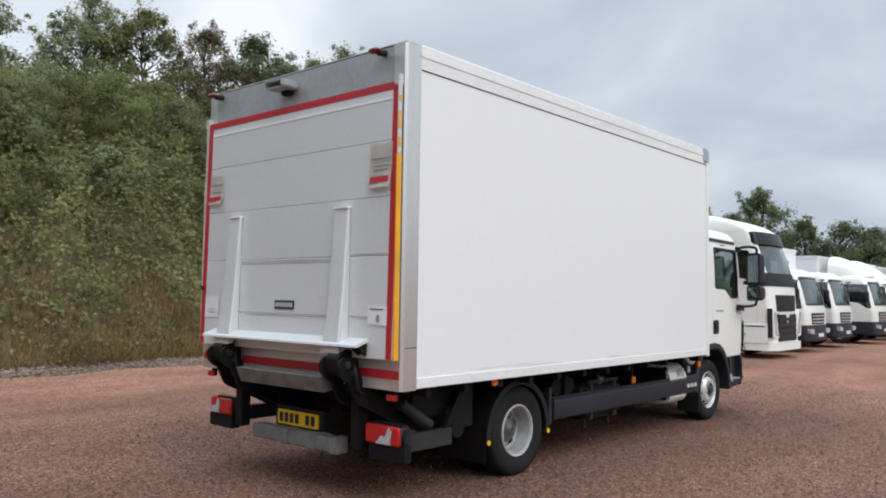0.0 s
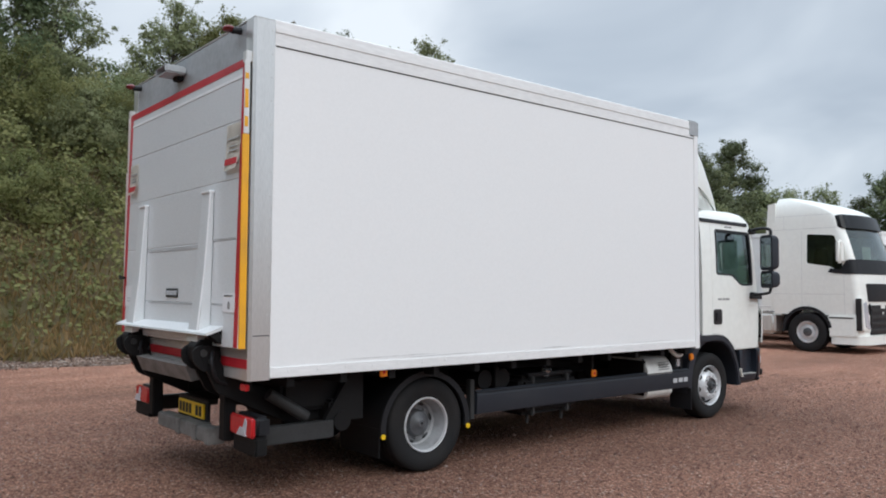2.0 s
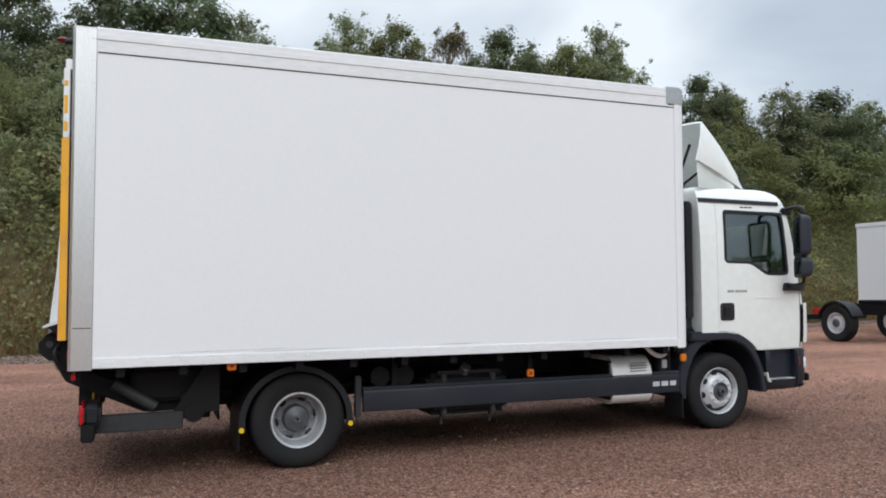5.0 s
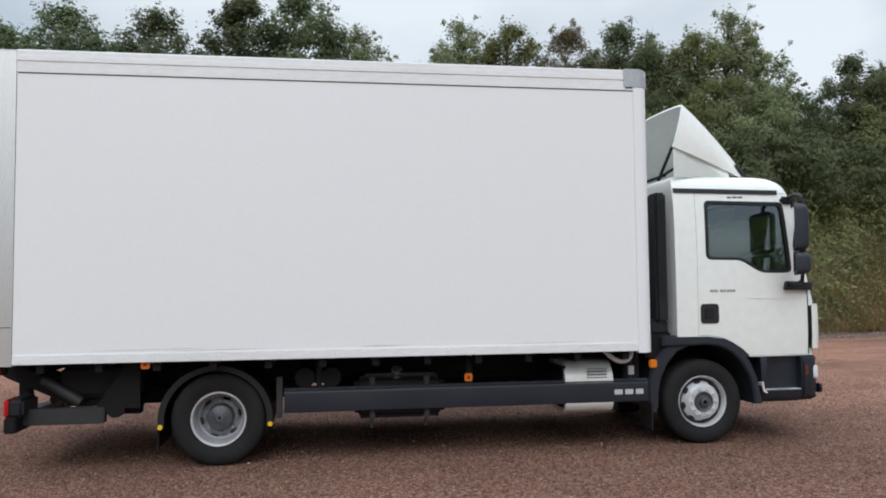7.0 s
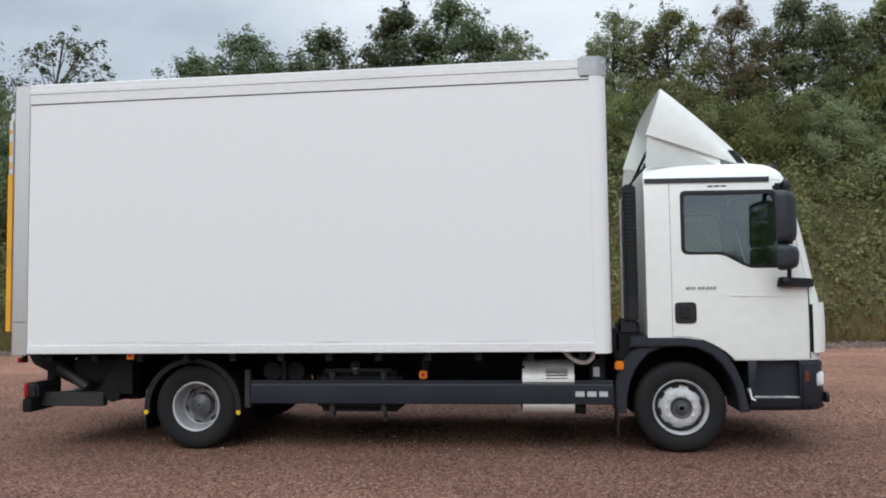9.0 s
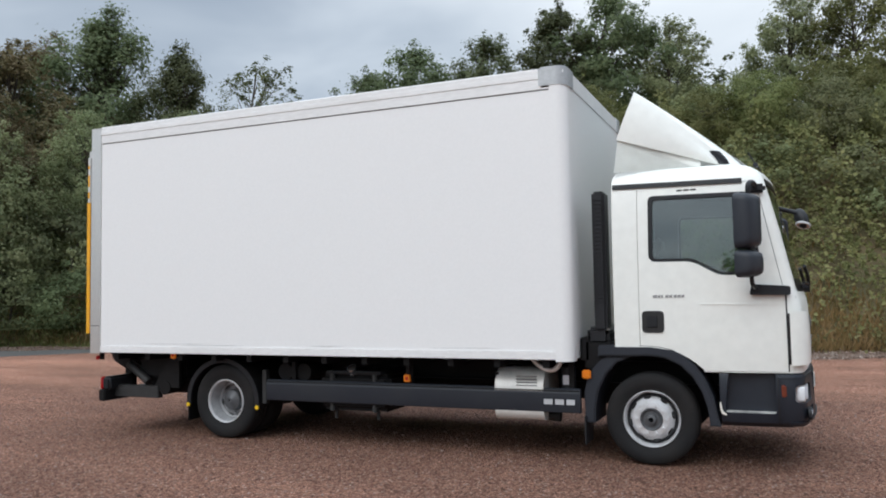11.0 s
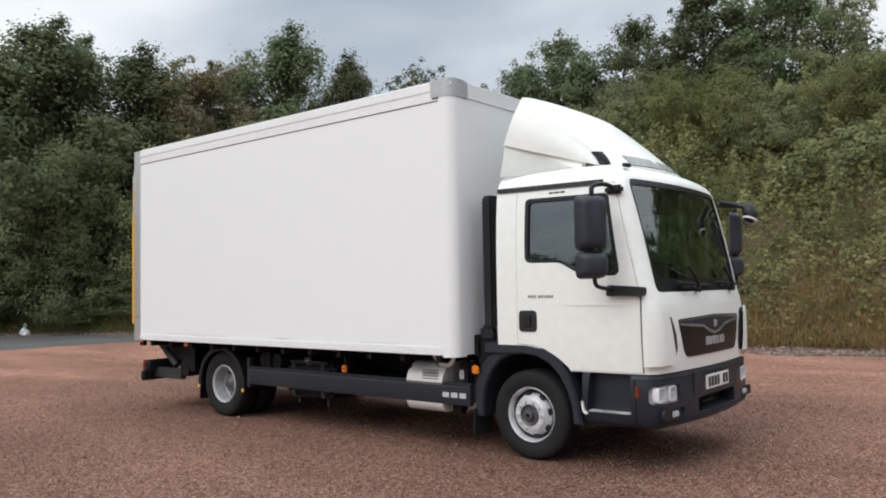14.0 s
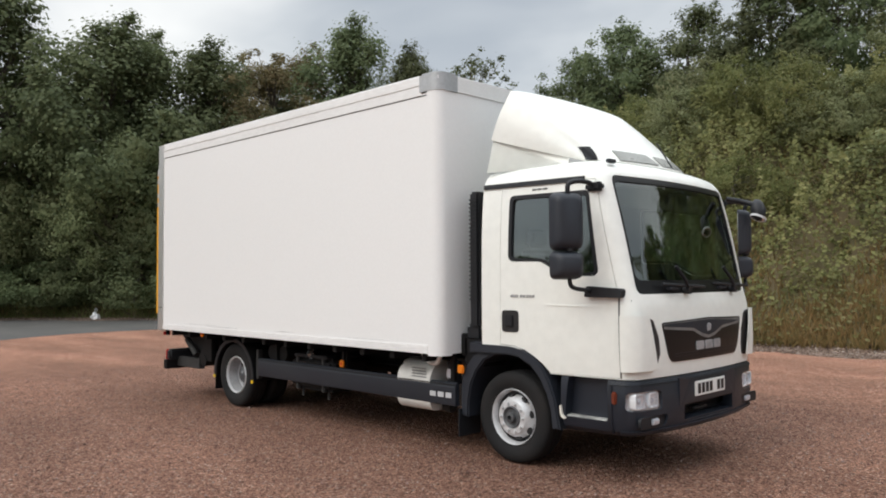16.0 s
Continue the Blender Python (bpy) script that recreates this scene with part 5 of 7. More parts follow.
        for k, (u0, u1, dz, h, mt) in enumerate(((0.1, 0.9, 0.10, 0.009, DOOR_INK), (0.25, 0.8, 0.155, 0.006, DOOR_INK), (0.2, 0.85, 0.185, 0.006, DOOR_INK), (0.1, 0.92, 0.245, 0.045, RED_TAPE))):
            zz = d - dz * (d - c) / 0.325
            k2 = dz / 0.325
            off = 0.006 + 0.055 * max(0, k2 - 0.4) ** 2 * 2
            part("print_bar", one_prism([(face(zz) - off - 0.002, zz), (face(zz) - off, zz), (face(zz - h) - off - 0.002, zz - h), (face(zz - h) - off - 0.006, zz - h)], "x", a + wide * u0, a + wide * u1), mt, lift)
    st("sticker", PAPER_WHITE, 1.015, 1.205, 1.335, 1.468, "white sticker with a small dark symbol")
    st("sticker_mark", DOOR_INK, 1.10, 1.135, 1.358, 1.398, out=0.003)
    st("sticker_mark", INK, 1.11, 1.125, 1.398, 1.408, out=0.003)
    st("print_bar", INK, 1.04, 1.17, 1.445, 1.452, out=0.003)
    st("sticker", PAPER_WHITE, -1.098, -0.89, 1.335, 1.515, "white sticker with faint lines")
    st("print_bar", GREY_INK, -1.05, -0.93, 1.40, 1.41, out=0.003)
    st("print_bar", GREY_INK, -1.05, -0.93, 1.375, 1.385, out=0.003)
    st("badge", GREY_STEEL, -0.085, 0.165, 1.425, 1.495, "grey maker's plate with plain bars")
    for i in range(8):
        st("badge_bar", GREY_INK, -0.070 + i * 0.028, -0.052 + i * 0.028, 1.443, 1.478, out=0.003)
    STAIN = surface("grey_smear", (0.50, 0.505, 0.51), 0.5, 0.2, second=(0.68, 0.69, 0.70), big=4, fine=60, amount=1.0, stretch=(0.4, 1, 3))
    for a, b, c, d in ((-0.57, 0.62, 1.795, 1.822), (-0.50, 0.60, 1.372, 1.384), (0.82, 1.18, 1.842, 1.850), (0.84, 1.16, 1.376, 1.384)):
        st("stain", STAIN, a, b, c, d, "faint grey smear on the platform", out=-0.0028)
    hook = tube(bmesh.new(), [(-1.14, face(1.58), 1.585), (-1.10, face(1.58) - 0.05, 1.59), (-1.06, face(1.58) - 0.07, 1.60), (-1.05, face(1.58) - 0.06, 1.57)], 0.012, 8)
    part("hook", hook, BLACK_STEEL, lift, "small black hook")

    # hinge blocks, lifting arms, rams and beams below
    for x in (-0.70, 0.78):
        block = new("hinge_block"); block.parent = lift
        bm = one_prism(rounded([(-6.22, 1.10), (-6.17, 1.135), (-6.04, 1.145), (-6.02, 0.99), (-6.10, 0.935), (-6.21, 0.99)], 0.03, 3), "x", x - 0.065, x + 0.075)
        part("block", bm, BLACK_STEEL, block, "black hinge block")
        for k in (-1, 1):
            part("side_plate", one_prism(rounded([(-6.25, 1.06), (-6.20, 1.10), (-6.10, 1.09), (-6.08, 0.96), (-6.16, 0.91), (-6.24, 0.98)], 0.03, 3), "x", x + 0.005 + k * 0.098 - 0.012, x + 0.005 + k * 0.098 + 0.012), BLACK_STEEL, block)
            part("bolt", rod(bmesh.new(), (x + 0.005 + k * 0.10, -6.12, 0.985), (x + 0.005 + k * 0.122, -6.12, 0.985), 0.018, 6), GREY_STEEL, block)
        part("pin", rod(bmesh.new(), (x - 0.12, -6.17, 1.045), (x + 0.13, -6.17, 1.045), 0.026, 14), GREY_STEEL, block)
        part("hose", tube(bmesh.new(), bend([(x + 0.11, -6.10, 1.05), (x + 0.17, -6.13, 0.98), (x + 0.14, -6.08, 0.86), (x + 0.09, -5.95, 0.80)], 5), 0.013, 8), BLACK_PLASTIC, lift, "black hydraulic hose")
        for dx in (-0.10, 0.10):
            bm = one_prism(rounded([(-6.22, 1.08), (-6.10, 1.10), (-5.98, 0.86), (-5.42, 0.62), (-5.20, 0.60), (-5.20, 0.50), (-5.50, 0.50), (-6.06, 0.76)], 0.03, 2), "x", x + dx - 0.016, x + dx + 0.016)
            part("lift_arm", bm, BLACK_STEEL, lift, "black steel lifting arm")
        part("ram", rod(bmesh.new(), (x, -6.05, 0.88), (x, -5.15, 0.56), 0.042, 14), BLACK_STEEL, lift, "hydraulic ram")
        part("ram_rod", rod(bmesh.new(), (x, -6.12, 1.0), (x, -5.85, 0.82), 0.022, 10), CHROME, lift)
        part("mount_plate", one_prism([(-5.35, 0.88), (-4.95, 0.88), (-5.0, 0.42), (-5.22, 0.42)], "x", x - 0.06, x + 0.06), BLACK_STEEL, lift)
        part("upright", one_box(x - 0.06, x + 0.04, -5.97, -5.88, 0.40, 0.95, 0.008), BLACK_STEEL, lift)
    part("cross_plate", one_prism([(-6.19, 0.935), (-6.10, 0.945), (-6.06, 0.835), (-6.14, 0.82)], "x", -0.44, 0.62), BAR_STEEL, lift, "grimy grey cross plate")
    part("beam", one_box(-1.02, 1.06, -5.24, -5.06, 0.50, 0.66, 0.02), BLACK_STEEL, lift, "black square lift beam")
    part("power_pack", one_box(0.42, 0.98, -5.60, -4.95, 0.585, 0.84, 0.03), BLACK_STEEL, lift)
    part("exhaust_pipe", rod(bmesh.new(), (1.0, -5.72, 0.74), (1.02, -5.42, 0.55), 0.045, 16), GREY_STEEL, lift, "grimy slanted steel cylinder")
    part("pump_motor", rod(bmesh.new(), (0.9, -5.14, 0.50), (1.08, -5.14, 0.50), 0.075, 18), BLACK_STEEL, lift, "black round pump motor")
    # underrun bar
    bar = new("underrun_bar"); bar.parent = lift
    part("bar", one_box(-0.49, 0.575, -5.985, -5.875, 0.345, 0.455, 0.01), BAR_STEEL, bar, "scuffed grey steel underrun bar")
    for x in (-0.02, 0.32, 0.56):
        part("bar_clamp", one_box(x - 0.05, x + 0.03, -5.995, -5.865, 0.338, 0.462, 0.006), BAR_STEEL, bar)
    for s in (1, -1):
        x = CX + s * 1.05
        arm = new("lamp_arm"); arm.parent = lift
        part("rail", one_box(x - 0.04, x + 0.04, -5.86, -5.22, 0.385, 0.515, 0.008), GREY_STEEL, arm, "grimy steel lamp arm")
        part("gusset", one_prism([(-5.3, 0.50), (-4.95, 0.50), (-4.95, 0.88), (-5.05, 0.88)], "x", x - 0.02, x + 0.02), BLACK_STEEL, arm)
        part("plate", one_box(x - 0.17, x + 0.19, -5.93, -5.84, 0.35, 0.475, 0.01), BLACK_STEEL, arm)
        part("bracket", one_box(x - 0.20 * (s > 0) - 0.02, x + 0.20 * (s < 0) + 0.02, -5.88, -5.82, 0.40, 0.47, 0.008), BLACK_STEEL, arm)
        lamp = new("tail_lamp"); lamp.parent = lift
        tagged(lamp, "red tail lamp cluster with a clear segment")
        l0, l1 = (x - 0.20, x + 0.16) if s > 0 else (x - 0.14, x + 0.18)
        part("housing", one_box(l0, l1, -5.915, -5.80, 0.465, 0.615, 0.025, 3), BLACK_PLASTIC, lamp)
        part("lens", one_box(l0 + 0.004, l1 - 0.004, -5.945, -5.913, 0.47, 0.61, 0.012, 3), RED_LENS, lamp, "red lens")
        mid = l0 + (l1 - l0) * (0.55 if s > 0 else 0.2)
        part("clear_segment", one_prism([(mid - 0.075, 0.476), (mid + 0.075, 0.476), (mid + 0.055, 0.525), (mid - 0.02, 0.535)], "y", -5.950, -5.940), CLEAR_LENS, lamp, "clear lens segment")
        part("indicator", one_prism([(mid + 0.02, 0.53), (mid + 0.07, 0.50), (mid + 0.085, 0.575), (mid + 0.055, 0.60)], "y", -5.9485, -5.939), CLEAR_LENS, lamp)
    plate = new("number_plate"); plate.parent = lift
    tagged(plate, "yellow rear number plate with plain dark bars")
    part("plate", one_box(-0.25, 0.265, -5.90, -5.885, 0.475, 0.59, 0.003), PLATE_YELLOW, plate)
    for i in range(7):
        if i != 4:
            x = -0.225 + i * 0.067
            part("plate_bar", one_box(x + 0.004, x + 0.05, -5.9035, -5.899, 0.493, 0.572), INK, plate)
    part("plate_holder", one_box(-0.30, 0.32, -5.885, -5.86, 0.44, 0.62, 0.01), BLACK_PLASTIC, plate)


def build_chassis(lorry):
    ch = new("chassis"); ch.parent = lorry
    for s in (1, -1):
        x = CX + s * 0.40
        bm = bmesh.new()
        prism(bm, [(x - 0.035, 0.60), (x + 0.035, 0.60), (x + 0.035, 0.612), (x - 0.02, 0.612), (x - 0.02, 0.798), (x + 0.035, 0.798), (x + 0.035, 0.81), (x - 0.035, 0.81)], "y", -5.75, 0.9)
        part("frame_rail", bm, BLACK_STEEL, ch, "black steel frame rail")
    for y in (-5.3, -3.6, -2.6, -1.6, -0.7, 0.6):
        part("cross_member", one_box(CX - 0.37, CX + 0.37, y - 0.05, y + 0.05, 0.64, 0.78, 0.006), BLACK_STEEL, ch)
    part("rear_axle", rod(bmesh.new(), (CX - 0.8, AXLE_R, HUB), (CX + 0.8, AXLE_R, HUB), 0.075, 16), BLACK_STEEL, ch)
    bm = bmesh.new()
    bmesh.ops.create_uvsphere(bm, u_segments=18, v_segments=10, radius=0.19, matrix=Matrix.Translation((CX, AXLE_R, HUB + 0.02)))
    part("differential", bm, BLACK_STEEL, ch)
    part("prop_shaft", rod(bmesh.new(), (CX, AXLE_R, HUB + 0.05), (CX, -0.5, 0.60), 0.045, 12), BLACK_STEEL, ch)
    part("front_axle", one_box(CX - 0.85, CX + 0.85, -0.06, 0.06, 0.28, 0.38, 0.02), BLACK_STEEL, ch)
    for s in (1, -1):
        part("leaf_spring", tube(bmesh.new(), bend([(CX + s * 0.42, AXLE_R - 0.75, 0.62), (CX + s * 0.42, AXLE_R, 0.47), (CX + s * 0.42, AXLE_R + 0.75, 0.62)], 5), 0.04, 8), BLACK_STEEL, ch)
    part("engine", one_box(CX - 0.36, CX + 0.36, -0.75, 0.85, 0.40, 0.95, 0.06), BLACK_STEEL, ch)
    part("gearbox", one_box(CX - 0.22, CX + 0.22, -1.5, -0.75, 0.42, 0.80, 0.06), BLACK_STEEL, ch)
    # battery box and tank on the right, air tanks, silencer
    tank = new("fuel_tank"); tank.parent = lorry
    part("tank", one_box(0.55, 1.06, -3.20, -2.42, 0.34, 0.70, 0.05, 3), BLACK_STEEL, tank, "dusty black tank behind the side guard")
    part("tank_lid", one_box(0.60, 1.07, -3.12, -2.50, 0.695, 0.725, 0.012), BLACK_PLASTIC, tank)
    part("filler_cap", rod(bmesh.new(), (1.0, -2.84, 0.70), (1.04, -2.84, 0.76), 0.05, 16), CHROME, tank, "pale filler cap")
    for y in (-3.05, -2.58):
        part("tank_strap", one_box(0.54, 1.068, y - 0.025, y + 0.025, 0.335, 0.705, 0.01), GREY_STEEL, tank)
        part("strap_bolt", rod(bmesh.new(), (0.98, y, 0.34), (0.98, y, 0.255), 0.016, 8), GREY_STEEL, tank)
    for y in (-3.62, -3.40):
        part("air_tank", rod(bmesh.new(), (0.6, y, 0.70), (1.02, y, 0.70), 0.085, 18), BLACK_STEEL, ch)
    # on the far side: battery box, spare tank, urea tank and a spare wheel under the frame
    part("battery_box", one_box(-1.06, -0.50, -2.1, -1.45, 0.32, 0.78, 0.03), BLACK_PLASTIC, lorry, "black battery box")
    part("far_tank", one_box(-1.04, -0.52, -3.4, -2.25, 0.30, 0.80, 0.06, 3), BLACK_STEEL, lorry, "black fuel tank")
    part("urea_tank", one_box(-1.03, -0.55, -1.35, -0.80, 0.32, 0.78, 0.05), BLACK_PLASTIC, lorry)
    part("spare_wheel", lathe(bmesh.new(), [(0.44, 0.22), (0.44, 0.36), (0.50, 0.385), (0.60, 0.385), (0.66, 0.36), (0.66, 0.22)], (CX, -5.0, 0), "z", 40), RUBBER, lorry, "spare wheel under the frame")
    sil = new("silencer"); sil.parent = lorry
    tagged(sil, "pale grey exhaust silencer box behind the side guard")
    part("body", one_prism(rounded([(0.58, 0.345), (1.05, 0.335), (1.10, 0.40), (1.105, 0.66), (1.00, 0.79), (0.58, 0.79)], 0.085, 5), "y", -1.345, -0.90), SILENCER, sil)
    part("band", one_box(0.57, 1.07, -1.36, -1.325, 0.36, 0.765, 0.02), BLACK_STEEL, sil)
    for k in range(4):
        part("rib", one_box(1.09, 1.104, -1.145, -0.955, 0.640 + k * 0.026, 0.649 + k * 0.026, 0.003), BAR_STEEL, sil)
    part("outlet", rod(bmesh.new(), (0.9, -1.05, 0.37), (0.9, -0.80, 0.36), 0.05, 14), GREY_STEEL, sil)
    part("drain_hose", tube(bmesh.new(), bend([(1.12, -0.99, 0.89), (1.125, -0.93, 0.83), (1.13, -0.86, 0.79), (1.13, -0.79, 0.79), (1.13, -0.745, 0.83), (1.13, -0.735, 0.895)], 5), 0.022, 10), SILENCER, lorry, "pale bent drain hose")
    part("filter", rod(bmesh.new(), (0.98, -0.70, 0.60), (0.98, -0.70, 0.80), 0.065, 16), BLACK_PLASTIC, lorry)
    # pale bluish block that stands in for a glint on the filter
    part("filter_label", one_box(1.035, 1.05, -0.735, -0.665, 0.655, 0.735), CLEAR_LENS, lorry)
    part("cab_tilt_bracket", one_box(0.70, 1.02, -0.55, -0.30, 0.78, 1.04, 0.02), BLACK_STEEL, lorry)
    part("rear_hub_carrier", one_box(-1.0, 1.02, -0.585, -0.50, 0.86, 1.06, 0.01), BLACK_STEEL, lorry)

    for s in (1, -1):
        x = CX + s * 1.103
        guard = new("side_guard"); guard.parent = lorry
        tagged(guard, "dark grey plastic side guard panel")
        part("panel", one_prism(rounded([(x - s * 0.05, 0.415), (x, 0.42), (x + s * 0.005, 0.59), (x - s * 0.015, 0.625), (x - s * 0.05, 0.627)], 0.012, 2), "y", -3.79, -0.575), GREY_PLASTIC, guard)
        part("top_lip", one_box(x - s * 0.045, x + s * 0.007, -3.788, -0.577, 0.604, 0.612), BLACK_PLASTIC, guard)
        for y in (-3.5, -2.2, -0.66):
            part("stay", one_box(x - s * 0.09, x - s * 0.05, y - 0.025, y + 0.025, 0.45, 0.88, 0.004), BLACK_STEEL, guard)
        if s > 0:
            # plain shapes in place of the maker's name
            for y0, y1 in ((-0.895, -0.815), (-0.795, -0.715), (-0.695, -0.62)):
                part("name_shape", one_box(x + 0.0015, x + 0.006, y0, y1, 0.487, 0.535, 0.004), GREY_INK, guard, "plain silver shape")
        for y, z, out in ((-4.876, 0.863, 1.237), (-2.216, 0.675, 1.088)):
            m = new("side_marker"); m.parent = lorry
            xx = CX + s * out
            part("lens", one_box(xx - 0.01, xx + 0.012, y - 0.035, y + 0.035, z - 0.035, z + 0.035, 0.008), ORANGE_LENS, m, "amber side marker lamp")
            part("lens_spot", one_box(xx + s * 0.012 - 0.002, xx + s * 0.012 + 0.002, y - 0.014, y + 0.014, z - 0.014, z + 0.014, 0.002), RED_LENS, m)
            part("bracket", one_box(xx - s * 0.10 - 0.01, xx - s * 0.01, y - 0.015, y + 0.015, z - 0.01, 0.89), BLACK_STEEL, m)
        # rear mudguard: a curved sheet with rolled edge, and a flap
        guard = new("mudguard"); guard.parent = lorry
        tagged(guard, "black curved rear mudguard")
        arc_o, arc_i = [], []
        for i in range(21):
            a = radians(-6 + 192 * i / 20)
            arc_o.append((AXLE_R - 0.02 + math.cos(a) * 0.462, HUB + math.sin(a) * 0.445))
            arc_i.append((AXLE_R - 0.02 + math.cos(a) * 0.442, HUB + math.sin(a) * 0.425))
        part("sheet", one_prism(arc_o + arc_i[::-1], "x", CX + s * 0.50, CX + s * 1.10), BLACK_STEEL, guard)
        lip_i = [(AXLE_R - 0.02 + math.cos(radians(-6 + 192 * i / 20)) * 0.412, HUB + math.sin(radians(-6 + 192 * i / 20)) * 0.400) for i in range(21)]
        part("lip", one_prism([(p[0], p[1]) for p in arc_o] + lip_i[::-1], "x", CX + s * 1.085, CX + s * 1.112), BLACK_PLASTIC, guard)
        part("mud_flap", one_box(CX + s * 0.52, CX + s * 1.09, AXLE_R - 0.485, AXLE_R - 0.47, 0.17, 0.40, 0.003), BLACK_STEEL, guard)
        for y in (-0.44, 0.44):
            bm = rod(bmesh.new(), (CX + s * 1.108, AXLE_R - 0.02 + y, HUB - 0.045), (CX + s * 1.12, AXLE_R - 0.02 + y, HUB - 0.045), 0.021, 14)
            part("yellow_cap", bm, PLATE_YELLOW, guard, "small yellow cap")
        part("guard_stay", one_box(CX + s * 1.03, CX + s * 1.09, AXLE_R + 0.47, AXLE_R + 0.52, 0.38, 0.72, 0.004), GREY_STEEL, guard)
    for s in (1, -1):
        wheel("front_wheel", lorry, CX + s * 0.895, 0.0, s, True)
        wheel("rear_wheel", lorry, CX + s * 0.975, AXLE_R, s, False)


def build_cab(lorry):
    cab = new("cab"); cab.parent = lorry
    tagged(cab, "white lorry cab with dark grey bumper")
    arch = lambda r, a, b: lathe(bmesh.new(), [(a, r), (b, r)], (0, 0.0, 0.385), "x", 48, closed=False)
    ws = rounded([(CX - 0.915, 1.425), (CX + 0.915, 1.425), (CX + 0.925, 2.352), (CX - 0.925, 2.352)], 0.07, 4)
    win = rounded([(0.035, 1.69), (0.37, 1.685), (0.58, 1.567), (0.895, 1.565), (0.815, 2.225), (0.04, 2.235)], 0.05, 4)
    door = [(-0.055, 2.315), (-0.06, 1.0), (0.08, 0.992), (0.20, 0.965), (0.31, 0.90), (0.385, 0.815), (0.40, 0.80), (1.062, 0.80), (1.058, 1.40), (1.02, 1.58), (0.885, 2.25), (0.86, 2.315)]
    ws_cut = lambda: one_prism(ws, "y", 0.55, 1.6)
    def side_cut(poly, s, a=0.85, b=1.4):
        return one_prism(poly, "x", CX + s * a, CX + s * b)
    grow = lambda poly, k: [(p[0] + k * (1 if p[0] > 0.4 else -1), p[1] + k * (1 if p[1] > 1.55 else -1)) for p in poly]
    body = combine(cab_hull(), ("cut", cab_hull(0.045)), ("cut", ws_cut()), ("cut", side_cut(grow(door, 0.004), 1)), ("cut", side_cut(grow(door, 0.004), -1)), ("cut", arch(0.60, -1.5, 1.5)))
    part("shell", body, WHITE_CAB, cab, "glossy white painted cab shell", smooth=32)
    for s in (1, -1):
        d = combine(cab_hull(), ("cut", cab_hull(0.045)), ("meet", side_cut(door, s)), ("cut", side_cut(win, s)), ("cut", arch(0.607, -1.5, 1.5)))
        leaf = part("door", d, WHITE_CAB, cab, "white cab door with a stepped window", smooth=32)
        part("window_pane", combine(cab_hull(0.016), ("cut", cab_hull(0.021)), ("meet", side_cut(grow(win, 0.004), s))), GLASS_SIDE, leaf, "tinted door glass").visible_shadow = False
        inner = rounded([(0.06, 1.715), (0.38, 1.71), (0.59, 1.592), (0.868, 1.59), (0.795, 2.20), (0.065, 2.21)], 0.04, 4)
        part("window_seal", combine(cab_hull(-0.0015), ("cut", cab_hull(0.03)), ("meet", side_cut(grow(win, 0.008), s)), ("cut", side_cut(inner, s))), BLACK_PLASTIC, leaf, "black rubber window seal")
        part("crease", skin(side_cut([(0.42, 1.332), (0.985, 1.325), (0.985, 1.337), (0.42, 1.340)], s), 0.0005, 0.004), WHITE_CAB, leaf)
        hx = CX + s * 1.083
        h = part("handle_recess", skin(side_cut(rounded([(-0.04, 1.105), (0.138, 1.105), (0.138, 1.285), (-0.04, 1.285)], 0.035, 3), s), 0.0005, 0.006), INK, leaf, "black door handle recess")
        part("handle", one_box(hx - 0.008 + s * 0.012, hx + 0.008 + s * 0.012, 0.0, 0.085, 1.15, 1.245, 0.006), BLACK_PLASTIC, leaf, "black pull handle")
        for i, (a, b) in enumerate(((0.055, 0.090), (0.095, 0.115), (0.120, 0.135), (0.155, 0.18), (0.185, 0.21), (0.22, 0.245), (0.25, 0.275), (0.28, 0.305))):
            part("model_bar", skin(side_cut([(a, 1.392), (b, 1.392), (b, 1.418), (a, 1.412)], s), 0.0008, 0.003), DOOR_INK, leaf)
        part("gutter_strip", skin(side_cut([(-0.262, 2.318), (0.775, 2.305), (0.775, 2.345), (-0.262, 2.358)], s), 0.001, 0.012), BLACK_PLASTIC, cab, "black drip strip above the door")
        for y in (0.29, 0.345, 0.40):
            part("vent_slot", skin(side_cut([(y - 0.022, 2.268), (y + 0.022, 2.268), (y + 0.022, 2.282), (y - 0.022, 2.282)], s), 0.0008, 0.003), INK, cab)
        # dark gap in front of the door
        part("door_gap", skin(side_cut([(1.061, 0.80), (1.071, 0.80), (1.069, 1.40), (1.059, 1.40)], s), 0.0004, 0.0022), INK, cab)
        # wind vane: a bowed plate that stands off the cab's corner on two black brackets
        around = lambda x0, y0, z0, z1: combine(one_box(min(s * x0, s * 1.4) + CX, max(s * x0, s * 1.4) + CX, y0, 1.5, z0, z1))
        part("vane_recess", skin(one_prism([(CX + s * 0.742, 0.872), (CX + s * 0.80, 0.86), (CX + s * 1.3, 0.85), (CX + s * 1.3, 1.258), (CX + s * 0.85, 1.255), (CX + s * 0.785, 1.225), (CX + s * 0.722, 1.09), (CX + s * 0.706, 0.97)], "y", 1.07, 1.5), 0.0006, 0.004), INK, cab, "black recess behind the corner vane")
        vane = part("corner_vane", skin(one_prism(rounded([(CX + s * 0.772, 0.86), (CX + s * 1.3, 0.845), (CX + s * 1.3, 1.27), (CX + s * 0.872, 1.27)], 0.015, 2), "y", 1.085, 1.5), 0.026, 0.034), WHITE_CAB, cab, "white corner wind vane standing off the cab")
        for z in (0.93, 1.19):
            part("bracket", skin(around(0.93, 1.10, z - 0.02, z + 0.02), 0.003, 0.0265), BLACK_PLASTIC, vane)
